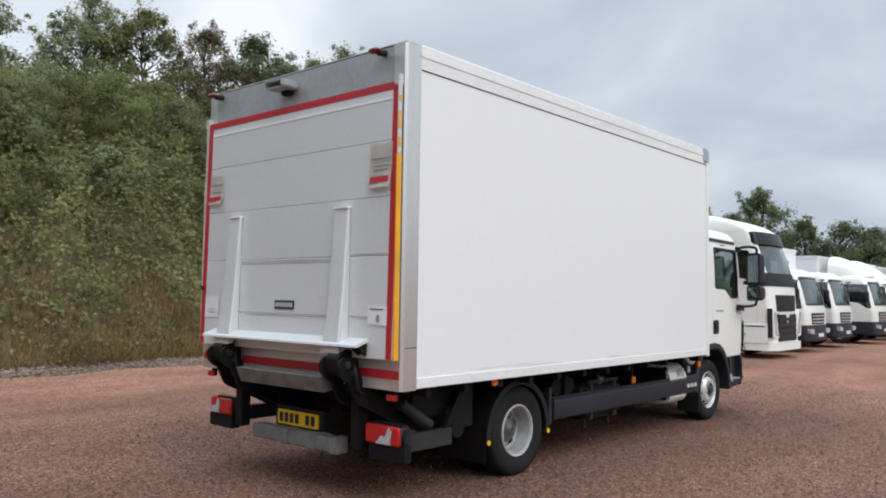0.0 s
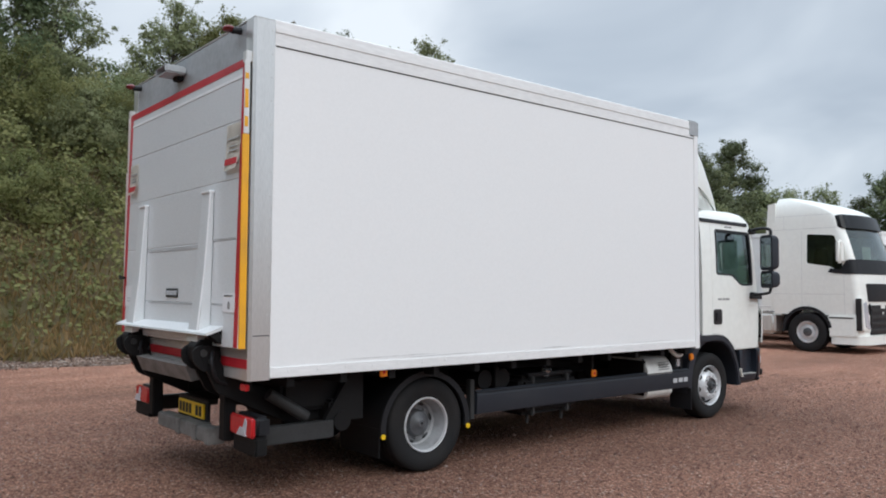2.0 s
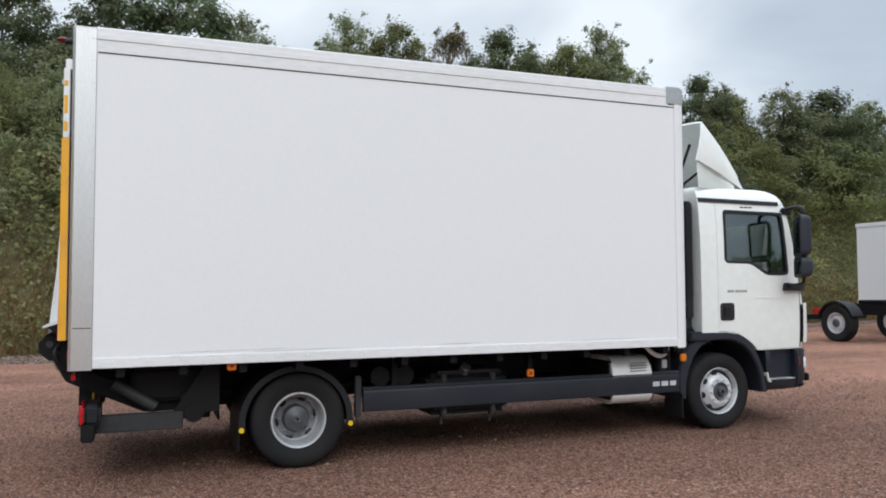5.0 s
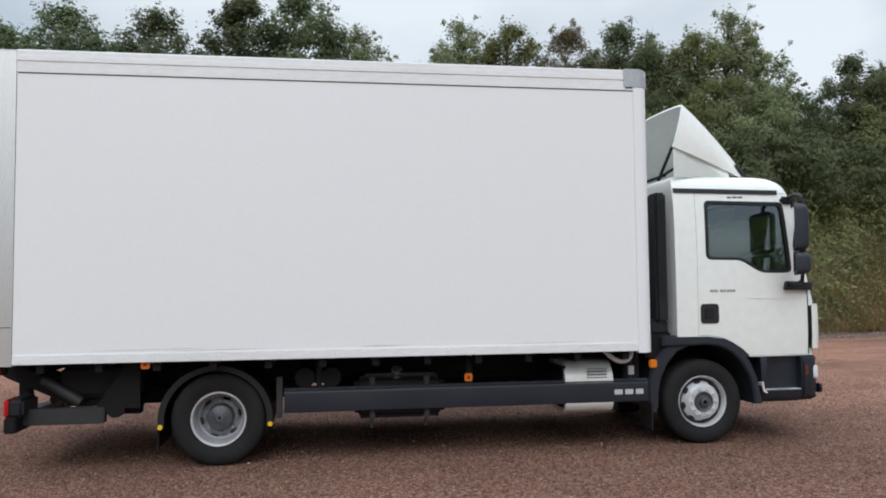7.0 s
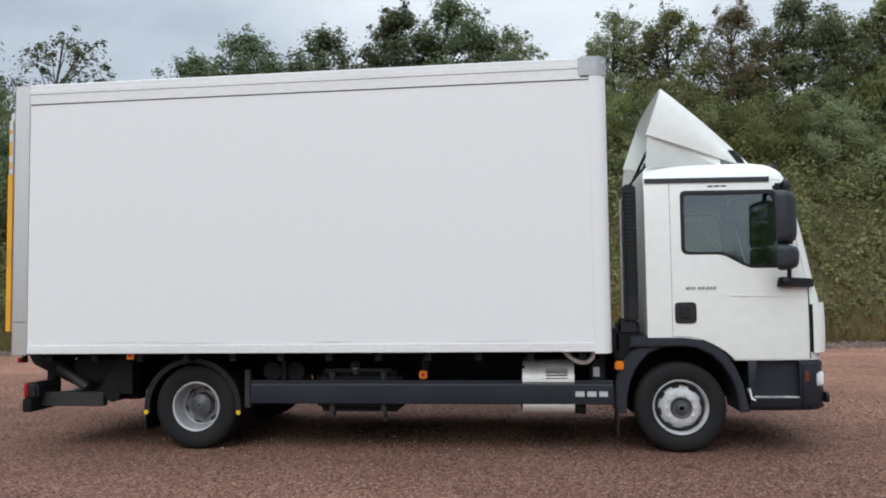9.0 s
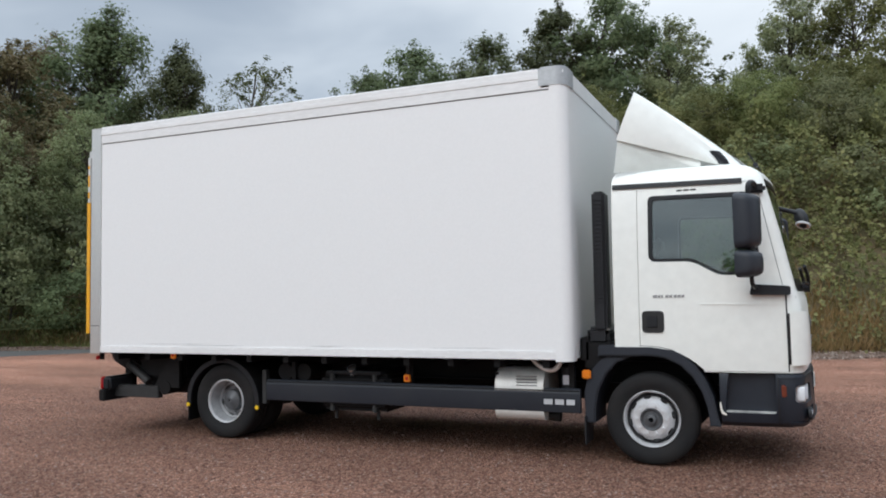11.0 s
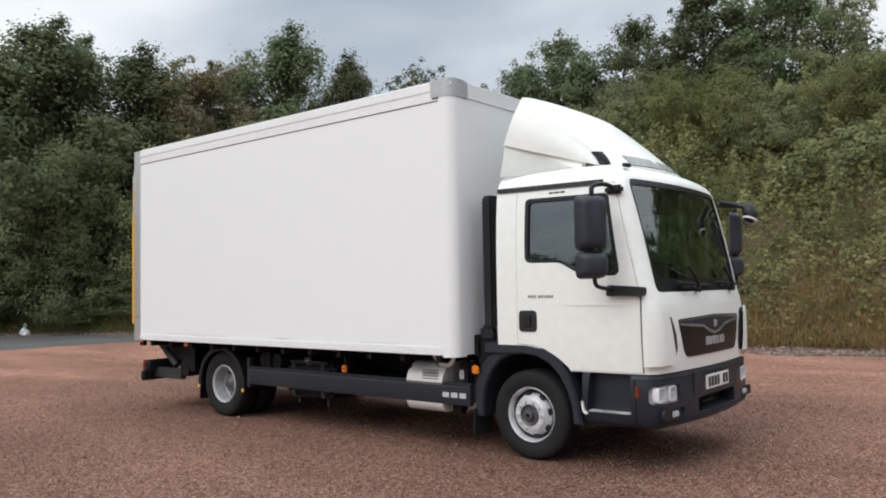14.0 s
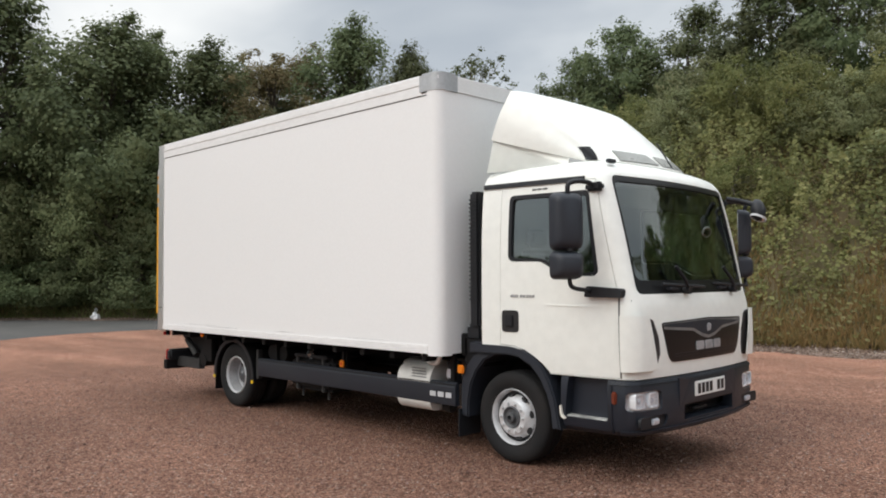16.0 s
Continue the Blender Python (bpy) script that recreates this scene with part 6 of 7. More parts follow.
        # wheel arch trim
        lip = [(-0.42, 0.908), (-0.415, 0.985), (-0.40, 0.998), (0.02, 0.998), (0.16, 0.978), (0.27, 0.93), (0.37, 0.845), (0.44, 0.74), (0.50, 0.60), (0.53, 0.45), (0.55, 0.36),
               (0.47, 0.36), (0.455, 0.50), (0.415, 0.63), (0.345, 0.75), (0.255, 0.84), (0.13, 0.90), (0.0, 0.915), (-0.16, 0.908)]
        tail = [(-0.545, 0.34), (-0.548, 0.60), (-0.525, 0.70), (-0.47, 0.80), (-0.40, 0.875), (-0.34, 0.907), (-0.14, 0.907), (-0.27, 0.85), (-0.36, 0.75), (-0.425, 0.62), (-0.455, 0.48), (-0.46, 0.34)]
        trim = new("wheel_arch"); trim.parent = lorry
        tagged(trim, "dark grey plastic wheel arch")
        for nm, poly, x in (("lip", lip, 1.092), ("rear_guard", tail, 1.064)):
            bm = one_prism(poly, "x", CX + s * 0.60, CX + s * x)
            bmesh.ops.bevel(bm, geom=[e for e in bm.edges if all(abs(v.co.x - (CX + s * x)) < 1e-4 for v in e.verts)], offset=0.012, segments=2, affect="EDGES")
            part(nm, bm, GREY_PLASTIC, trim)
        part("mud_flap", one_box(CX + s * 0.82, CX + s * 1.10, -0.545, -0.53, 0.16, 0.40, 0.003), BLACK_PLASTIC, trim)
        m = new("side_marker"); m.parent = lorry
        part("lens", one_box(CX + s * 1.09 - 0.012, CX + s * 1.09 + 0.014, -0.555, -0.48, 0.715, 0.79, 0.01), ORANGE_LENS, m, "amber side marker lamp")
    # windscreen, its black border and the wiper cowl
    part("windscreen", combine(cab_hull(0.012), ("cut", cab_hull(0.018)), ("meet", one_prism([(p[0] * 1.004, p[1]) for p in ws], "y", 0.55, 1.6))), GLASS_FRONT, cab, "tinted windscreen").visible_shadow = False
    ws_in = rounded([(CX - 0.885, 1.53), (CX + 0.885, 1.53), (CX + 0.895, 2.305), (CX - 0.895, 2.305)], 0.06, 4)
    part("screen_border", combine(cab_hull(0.004), ("cut", cab_hull(0.03)), ("meet", one_prism(ws, "y", 0.55, 1.6)), ("cut", one_prism(ws_in, "y", 0.5, 1.7))), GLOSS_BLACK, cab, "black windscreen border")
    for x in (-0.56, 0.30):
        w = new("wiper"); w.parent = cab
        y = 1.222 - 0.06 * (x / 0.9) ** 2
        part("arm", tube(bmesh.new(), bend([(x, y + 0.03, 1.45), (x + 0.06, y + 0.035, 1.53), (x + 0.16, y + 0.005, 1.64)], 4), 0.015, 6), BLACK_PLASTIC, w)
        part("blade", tube(bmesh.new(), [(x - 0.30, y + 0.01, 1.475), (x + 0.1, y + 0.026, 1.49), (x + 0.34, y - 0.01, 1.50)], 0.013, 6), BLACK_PLASTIC, w)
        part("pivot", rod(bmesh.new(), (x, y - 0.01, 1.45), (x, y + 0.045, 1.45), 0.032, 12), BLACK_PLASTIC, w)
        part("washer_pod", one_box(x + 0.12, x + 0.27, y - 0.02, y + 0.022, 1.452, 1.478, 0.008), GREY_PLASTIC, w, "dark grey cowl pod")
    # grille
    gr = rounded([(CX - 0.685, 1.205), (CX - 0.60, 0.955), (CX - 0.55, 0.895), (CX + 0.55, 0.895), (CX + 0.60, 0.955), (CX + 0.685, 1.205), (CX, 1.225)], 0.03, 2)
    grille = part("grille", skin(one_prism(gr, "y", 1.0, 1.5), 0.0004, 0.007), GLOSS_BLACK, cab, "gloss black grille")
    wing = [(CX - 0.67, 1.195), (CX - 0.66, 1.155), (CX - 0.25, 1.125), (CX - 0.12, 1.075), (CX, 1.055), (CX + 0.12, 1.075), (CX + 0.25, 1.125), (CX + 0.66, 1.155), (CX + 0.67, 1.195), (CX, 1.215)]
    low = [(CX - 0.66, 1.175), (CX - 0.25, 1.148), (CX - 0.11, 1.10), (CX, 1.08), (CX + 0.11, 1.10), (CX + 0.25, 1.148), (CX + 0.66, 1.175), (CX + 0.665, 1.192), (CX, 1.208)]
    part("grille_wing", skin(one_prism(wing, "y", 1.0, 1.5), 0.0068, 0.010), BAR_STEEL, grille, "dull chrome grille strip")
    part("grille_wing_dark", skin(one_prism(low, "y", 1.0, 1.5), 0.0098, 0.012), GREY_PLASTIC, grille)
    part("emblem", skin(one_prism([(CX - 0.035, 1.165), (CX - 0.02, 1.12), (CX + 0.03, 1.115), (CX + 0.04, 1.16), (CX + 0.01, 1.18)], "y", 1.0, 1.5), 0.0115, 0.018), DISH_GREY, grille, "plain chrome emblem")
    for a, b in ((-0.21, -0.085), (-0.065, 0.065), (0.085, 0.21)):
        part("name_shape", skin(one_prism(rounded([(CX + a, 0.97), (CX + b, 0.97), (CX + b, 1.04), (CX + a, 1.04)], 0.015, 2), "y", 1.0, 1.5), 0.0066, 0.014), DISH_GREY, grille, "plain chrome shape")
    for z in (0.93, 0.955):
        part("grille_rib", skin(one_box(CX - 0.54, CX + 0.54, 1.0, 1.5, z - 0.004, z + 0.004), 0.0066, 0.010), BLACK_PLASTIC, grille)

    # bumper with steps, headlamps, fog lamps
    BUMP = [(0.365, 1.01, 0.50, 1.225, 0.085, 0.13), (0.40, 1.05, 0.50, 1.268, 0.085, 0.15), (0.47, 1.07, 0.50, 1.282, 0.085, 0.15), (0.60, 1.075, 0.50, 1.272, 0.085, 0.14), (0.74, 1.07, 0.50, 1.262, 0.08, 0.13), (0.782, 1.06, 0.50, 1.245, 0.075, 0.12)]
    def bump(k=0.0):
        return hull(BUMP, CX, k, lambda z: 0.03)
    lamp_poly = lambda s: rounded([(CX + s * 0.70, 0.555), (CX + s * 0.70, 0.69), (CX + s * 0.76, 0.702), (CX + s * 1.03, 0.697), (CX + s * 1.034, 0.56)], 0.03, 3)
    fog_poly = lambda s: rounded([(CX + s * 0.66, 0.43), (CX + s * 0.64, 0.515), (CX + s * 1.0, 0.515), (CX + s * 1.0, 0.43)], 0.03, 3)
    cuts = [("cut", bump(0.09)), ("cut", arch(0.56, -1.5, 1.5)), ("cut", one_box(-2, 2, 0.3, 0.55, 0.9, 0.3))]
    for s in (1, -1):
        step = one_prism(rounded([(0.585, 0.475), (0.965, 0.475), (0.965, 0.80), (0.62, 0.80)], 0.02, 2), "x", CX + s * 0.93, CX + s * 1.3)
        cuts += [("cut", step), ("cut", one_prism(lamp_poly(s), "y", 1.04, 1.5)), ("cut", one_prism(fog_poly(s), "y", 1.21, 1.5))]
    cuts += [("cut", one_prism(rounded([(CX - 0.50, 0.425), (CX + 0.50, 0.425), (CX + 0.56, 0.80), (CX - 0.56, 0.80)], 0.02, 2), "y", 1.255, 1.5)), ("cut", one_box(CX - 0.42, CX + 0.42, 1.0, 1.5, 0.44, 0.57))]
    bumper = part("bumper", combine(bump(), *cuts), BUMPER, cab, "black textured plastic bumper", smooth=32)
    patch = lambda cutter, d0, d1: combine(bump(-d1), ("cut", bump(-d0)), ("meet", cutter))
    part("lower_lip", patch(one_box(CX - 1.2, CX + 1.2, 1.06, 1.5, 0.372, 0.408), 0.0, 0.012), BUMPER, bumper, "protruding lower bumper lip")
    part("upper_edge", patch(one_box(CX - 1.2, CX + 1.2, 0.98, 1.5, 0.752, 0.772), 0.0, 0.008), BUMPER, bumper, "raised upper bumper edge")
    for s in (1, -1):
        part("bumper_joint", patch(one_prism([(0.978, 0.38), (0.986, 0.38), (0.986, 0.775), (0.978, 0.775)], "x", CX + s * 0.9, CX + s * 1.3), 0.0003, 0.0015), INK, bumper)
        part("bumper_edge", patch(one_prism([(0.988, 0.385), (1.004, 0.385), (1.004, 0.745), (0.988, 0.745)], "x", CX + s * 0.9, CX + s * 1.3), 0.0, 0.009), BUMPER, bumper, "proud edge of the bumper face")
    part("bumper_core", one_box(CX - 0.88, CX + 0.88, 0.9, 1.12, 0.40, 0.775, 0.02), BLACK_STEEL, bumper)
    part("tow_bar", one_box(CX - 0.1, CX + 0.14, 1.14, 1.19, 0.478, 0.496, 0.006), GREY_STEEL, bumper)
    for s in (1, -1):
        lamp = new("headlamp"); lamp.parent = cab
        tagged(lamp, "clear headlamp with two reflectors")
        part("bowl", combine(bump(0.03), ("cut", bump(0.06)), ("meet", one_prism(lamp_poly(s), "y", 1.0, 1.5))), LAMP_BOWL, lamp)
        lens = combine(bump(0.012), ("cut", bump(0.022)), ("meet", one_prism(lamp_poly(s), "y", 1.0, 1.5)))
        part("lens", lens, glass_lens, lamp, "clear lens").visible_shadow = False
        for a, b, y in ((0.715, 0.845, 1.19), (0.86, 1.0, 1.165)):
            cell = rounded([(CX + s * a, 0.572), (CX + s * b, 0.572), (CX + s * b, 0.688), (CX + s * a, 0.688)], 0.02, 2)
            core = rounded([(CX + s * (a + 0.012), 0.584), (CX + s * (b - 0.012), 0.584), (CX + s * (b - 0.012), 0.676), (CX + s * (a + 0.012), 0.676)], 0.016, 2)
            part("reflector", combine(one_prism(cell, "y", y - 0.05, y + 0.006), ("cut", one_prism(core, "y", y - 0.03, y + 0.05))), LAMP_BOWL, lamp)
            bm = bmesh.new()
            bmesh.ops.create_uvsphere(bm, u_segments=12, v_segments=8, radius=0.02, matrix=Matrix.Translation((CX + s * (a + b) / 2, y - 0.018, 0.625)))
            part("bulb", bm, CLEAR_LENS, lamp)
        fog = new("fog_lamp"); fog.parent = cab
        part("backing", one_prism(fog_poly(s), "y", 1.19, 1.213), BLACK_PLASTIC, fog)
        part("lens", one_box(CX + s * 0.80 - 0.05, CX + s * 0.80 + 0.05, 1.205, 1.228, 0.448, 0.495, 0.008), CLEAR_LENS, fog, "small clear fog lamp")
        part("step_plate", one_box(CX + s * 0.935, CX + s * 1.055, 0.59, 0.962, 0.472, 0.484, 0.004), WORN_STEP, cab, "worn scuffed step plate")
        part("step_scuff", one_prism(rounded([(0.552, 0.50), (0.562, 0.466), (0.594, 0.452), (0.598, 0.462), (0.574, 0.482), (0.566, 0.50), (0.556, 0.56), (0.547, 0.55)], 0.004, 2), "x", CX + s * 1.02, CX + s * 1.094), PAPER, cab, "pale scuff on the arch's edge")
        part("step_back", one_box(CX + s * 0.965, CX + s * 0.985, 0.56, 0.99, 0.46, 0.785), BUMPER, cab)
        m = new("indicator"); m.parent = cab
        part("lens", one_box(CX + s * 1.02, CX + s * 1.063, 0.995, 1.04, 0.605, 0.70, 0.01), DULL_AMBER, m, "dark amber indicator")
    part("tow_cover", one_box(CX - 0.49, CX + 0.49, 1.232, 1.252, 0.555, 0.772, 0.004), BUMPER, cab)
    plate = new("number_plate"); plate.parent = cab
    tagged(plate, "white front number plate with plain dark bars")
    part("plate", one_box(CX - 0.255, CX + 0.255, 1.256, 1.269, 0.605, 0.722, 0.003), PLATE_WHITE, plate)
    for i in range(7):
        if i != 4:
            x = CX + 0.225 - i * 0.067
            part("plate_bar", one_box(x - 0.05, x - 0.004, 1.267, 1.2725, 0.624, 0.704), INK, plate)
    # mirrors
    for s in (1, -1):
        mir = new("mirror"); mir.parent = cab
        tagged(mir, "black door mirror pair on a bent arm")
        x, dy = (CX + 1.335, 0.0) if s > 0 else (CX - 1.20, 0.22)
        swing = Matrix.Translation((x, 0.82 + dy, 0)) @ Matrix.Rotation(radians(-27 * s), 4, "Z") @ Matrix.Translation((-x, -0.82, 0))
        def shell(x0, x1, z0, z1, y0, y1, r):
            """A mirror's housing: an upright rounded block, its front face domed."""
            bm = bmesh.new()
            rings = []
            for k, (y, d) in enumerate(((y0, 0.0), (y0 + 0.02, 0.0), (y0 + 0.6 * (y1 - y0), 0.008), (y0 + 0.88 * (y1 - y0), 0.024), (y1, 0.055))):
                pts = rounded([(x0 + d, z0 + d), (x1 - d, z0 + d), (x1 - d, z1 - d), (x0 + d, z1 - d)], r, 5)
                rings.append([bm.verts.new(swing @ Vector((p[0], y, p[1]))) for p in pts])
            for p, q in zip(rings, rings[1:]):
                for i in range(len(p)):
                    bm.faces.new((p[i], p[(i + 1) % len(p)], q[(i + 1) % len(p)], q[i]))
            bm.faces.new(rings[0]), bm.faces.new(rings[-1])
            return bm
        part("main_housing", shell(x - 0.125, x + 0.125, 1.757, 2.190, 0.765, 0.885, 0.06), GREY_PLASTIC, mir, "large black mirror housing", smooth=50)
        part("main_glass", one_box(x - 0.095, x + 0.095, 0.7615, 0.766, 1.795, 2.155, 0.0, 1, swing), MIRROR_FACE, mir)
        part("wide_housing", shell(x - 0.12, x + 0.125, 1.540, 1.752, 0.765, 0.895, 0.055), GREY_PLASTIC, mir, "small wide-angle mirror housing", smooth=50)
        part("wide_glass", one_box(x - 0.09, x + 0.095, 0.7615, 0.766, 1.575, 1.72, 0.0, 1, swing), MIRROR_FACE, mir)
        part("upper_arm", tube(bmesh.new(), bend([(CX + s * 1.05, 0.86, 2.25), (CX + s * 1.12, 0.87, 2.275), (CX + s * 1.24, 0.85, 2.28), (x, 0.83 + dy, 2.25), (x, 0.825 + dy, 2.16)], 5), 0.019, 10), BLACK_PLASTIC, mir)
        part("upper_mount", one_box(CX + s * 1.02, CX + s * 1.09, 0.80, 0.95, 2.215, 2.285, 0.02), BLACK_PLASTIC, mir)
        part("lower_arm", tube(bmesh.new(), bend([(x, 0.83 + dy, 1.62), (x - s * 0.01, 0.83 + dy, 1.51), (x - s * 0.06, 0.84 + dy, 1.475), (CX + s * 1.10, 0.85, 1.455)], 5), 0.017, 10), BLACK_PLASTIC, mir)
        part("stem", rod(bmesh.new(), (x, 0.835 + dy, 1.75), (x, 0.835 + dy, 1.83), 0.03, 12), BLACK_PLASTIC, mir)
        part("lower_mount", combine(cab_hull(-0.045), ("cut", cab_hull(-0.001)), ("meet", one_prism(rounded([(0.80, 1.405), (1.10, 1.40), (1.10, 1.47), (0.82, 1.49)], 0.02, 3), "x", CX + s * 0.9, CX + s * 1.3))), BLACK_PLASTIC, mir, "black lower mirror mount")
    kerb = new("kerb_mirror"); kerb.parent = cab
    tagged(kerb, "black kerb mirror on a short arm")
    part("arm", tube(bmesh.new(), bend([(-0.93, 1.00, 2.28), (-1.0, 1.12, 2.25), (-1.01, 1.22, 2.22)], 4), 0.024, 10), BLACK_PLASTIC, kerb)
    way = Matrix.Translation((-1.03, 1.255, 2.165)) @ Matrix.Rotation(radians(-24), 4, "Y") @ Matrix.Rotation(radians(18), 4, "X")
    bm = bmesh.new()
    bmesh.ops.create_uvsphere(bm, u_segments=22, v_segments=14, radius=0.1, matrix=way @ Matrix.Diagonal((0.78, 0.66, 1.12, 1)))
    part("housing", bm, BLACK_PLASTIC, kerb)
    bm = bmesh.new()
    bmesh.ops.create_cone(bm, cap_ends=True, segments=24, radius1=0.066, radius2=0.060, depth=0.012, matrix=way @ Matrix.Translation((0, -0.012, -0.082)) @ Matrix.Rotation(radians(-30), 4, "X"))
    part("glass", bm, MIRROR_FACE, kerb)
    part("lip", lathe(bmesh.new(), [(-0.012, 0.063), (-0.012, 0.072), (0.006, 0.074), (0.006, 0.065)], (0, 0, 0), "z", 24), GREY_INK, kerb, "pale mirror rim").matrix_basis = way @ Matrix.Translation((0, -0.012, -0.078)) @ Matrix.Rotation(radians(-30), 4, "X")

    # air intake stack behind the cab
    st = new("air_intake"); st.parent = cab
    part("duct", one_box(CX + 0.86, CX + 1.055, -0.445, -0.335, 1.12, 2.315, 0.02), BLACK_PLASTIC, st, "black ribbed air intake stack")
    for k in range(26):
        z = 1.36 + k * 0.035
        part("slat", one_box(CX + 1.045, CX + 1.063, -0.437, -0.345, z, z + 0.016, 0.003), BLACK_PLASTIC, st)
    part("lower_duct", one_box(CX + 0.80, CX + 1.03, -0.52, -0.33, 1.0, 1.15, 0.03), BLACK_PLASTIC, st)
    part("heat_shield", one_prism([(-0.52, 1.05), (-0.40, 1.04), (-0.335, 1.1), (-0.335, 1.17), (-0.43, 1.13), (-0.5, 1.11)], "x", CX + 0.75, CX + 1.0), WORN_STEP, cab, "pale bracket under the intake")

    # roof wind deflector: a hood open at the back
    hood = new("roof_deflector"); hood.parent = cab
    tagged(hood, "white moulded roof wind deflector")
    half = []
    for i in range(6):
        k = i / 5
        bow = 0.025 * math.sin(math.pi * k)
        half.append((Vector((0.995 - 0.085 * k + bow, -0.225 + 0.15 * k, 2.755 + 0.415 * k)), Vector((0.725 - 0.03 * k + bow, 0.60 + 0.03 * k, 2.505 + 0.01 * k))))
    for i in range(1, 11):
        a = math.pi / 2 * i / 10
        half.append((Vector((0.91 * math.cos(a) ** 0.9 if i < 10 else 0.0, -0.075, 3.17 + 0.05 * math.sin(a))), Vector((0.695 * math.cos(a) if i < 10 else 0.0, 0.63 + 0.235 * math.sin(a), 2.515 - 0.02 * math.sin(a)))))
    rails = half + [(Vector((-r.x, r.y, r.z)), Vector((-f.x, f.y, f.z))) for r, f in half[-2::-1]]
    bm, rows = bmesh.new(), []
    for j, (r, f) in enumerate(rails):
        line = []
        side = abs(j - (len(rails) - 1) / 2) / ((len(rails) - 1) / 2)
        for k in range(13):
            t = k / 12
            puff = 4 * t * (1 - t)
            top = 1.0 if side < 0.66 else max(0.0, 1 - (side - 0.66) / 0.34)
            p = r.lerp(f, t) + Vector((math.copysign(0.035, r.x) * puff * side, 0.004 * puff * top, 0.022 * puff * top))
            line.append(bm.verts.new(p + Vector((CX, 0, 0))))
        rows.append(line)
    for p, q in zip(rows, rows[1:]):
        for k in range(12):
            bm.faces.new((p[k], p[k + 1], q[k + 1], q[k]))
    bmesh.ops.recalc_face_normals(bm, faces=bm.faces)
    bmesh.ops.solidify(bm, geom=list(bm.faces), thickness=0.022)
    hood_skin = BVHTree.FromBMesh(bm)
    part("hood", bm, WHITE_CAB, hood, "white hood", smooth=50)
    for s in (1, -1):
        bm = bmesh.new()
        q = [bm.verts.new((CX + s * x, y, z)) for x, y, z in ((1.035, -0.245, 2.465), (0.795, 0.44, 2.480), (0.775, 0.445, 2.545), (0.79, 0.35, 2.60), (0.975, -0.215, 2.77))]
        bm.faces.new(q)
        bmesh.ops.solidify(bm, geom=list(bm.faces), thickness=0.02 * s)
        part("side_flange", bm, WHITE_CAB, hood, "white side flange")
        part("foot_gap", tube(bmesh.new(), [(CX + s * 0.74, 0.46, 2.495), (CX + s * 0.66, 0.63, 2.50), (CX + s * 0.5, 0.76, 2.50)], 0.018, 8), INK, hood)
        strut = new("strut"); strut.parent = hood
        part("bar", rod(bmesh.new(), (CX + s * 0.6, -0.2, 2.49), (CX + s * 0.55, 0.05, 3.0), 0.016, 10), BLACK_STEEL, strut)
        part("bar_low", rod(bmesh.new(), (CX + s * 0.75, -0.22, 2.52), (CX + s * 0.6, 0.2, 2.75), 0.014, 10), BLACK_STEEL, strut)
        # dark end stripe and clear window near the hood's foot, laid on the hood by bearing and height
        def on_hood(a, z, off):
            way = Vector((-s * math.sin(radians(a)), -math.cos(radians(a)), 0))
            start = Vector((CX, 0.30, z)) - way * 3
            hit = hood_skin.ray_cast(start, way)[0] or hood_skin.find_nearest(start + way * 2.2)[0]
            return hit - way * off
        for nm, a0, a1, z0, z1, mt, lab in (("dark_stripe", 62.0, 69.0, 2.518, 2.635, BLACK_PLASTIC, "black stripe"), ("clear_panel", 3.0, 48.0, 2.518, 2.615, SMOKY, "smoky clear panel")):
            bm = bmesh.new()
            grid = [[bm.verts.new(on_hood(a0 + (a1 - a0) * i / 20 + 5 * (j / 4) ** 1.5, z0 + (z1 - z0) * j / 4, 0.014)) for j in range(5)] for i in range(21)]
            for p, q in zip(grid, grid[1:]):
                for j in range(4):
                    bm.faces.new((p[j], p[j + 1], q[j + 1], q[j]))
            bmesh.ops.recalc_face_normals(bm, faces=bm.faces)
            bmesh.ops.solidify(bm, geom=list(bm.faces), thickness=0.004)
            part(nm, bm, mt, hood, lab)
    part("cross_strut", rod(bmesh.new(), (CX - 0.75, -0.2, 2.52), (CX + 0.75, -0.2, 2.52), 0.016, 10), BLACK_STEEL, hood)
    part("aerial", rod(bmesh.new(), (CX - 0.05, 0.93, 2.49), (CX - 0.02, 0.80, 2.72), 0.006, 6), BLACK_PLASTIC, cab, "short black aerial")
    part("roof_lamp", one_box(CX + 0.78, CX + 0.88, 0.86, 0.90, 2.455, 2.485, 0.006), GREY_PLASTIC, cab)

    # inside of the cab
    part("floor_mat", one_box(CX - 0.95, CX + 0.95, -0.2, 1.1, 0.93, 0.99), TRIM_GREY, cab)
    dash = one_prism(rounded([(0.70, 1.0), (1.14, 1.0), (1.14, 1.40), (1.05, 1.46), (0.78, 1.46), (0.68, 1.30)], 0.05, 3), "x", CX - 0.98, CX + 0.98)
    part("dashboard", dash, TRIM_GREY, cab, "dark grey dashboard")
    part("lining", combine(cab_hull(0.047), ("cut", cab_hull(0.058)), ("cut", ws_cut()), ("cut", side_cut(win, 1)), ("cut", side_cut(win, -1)), ("cut", arch(0.62, -1.5, 1.5))), TRIM_GREY, cab, "dark grey cab lining")
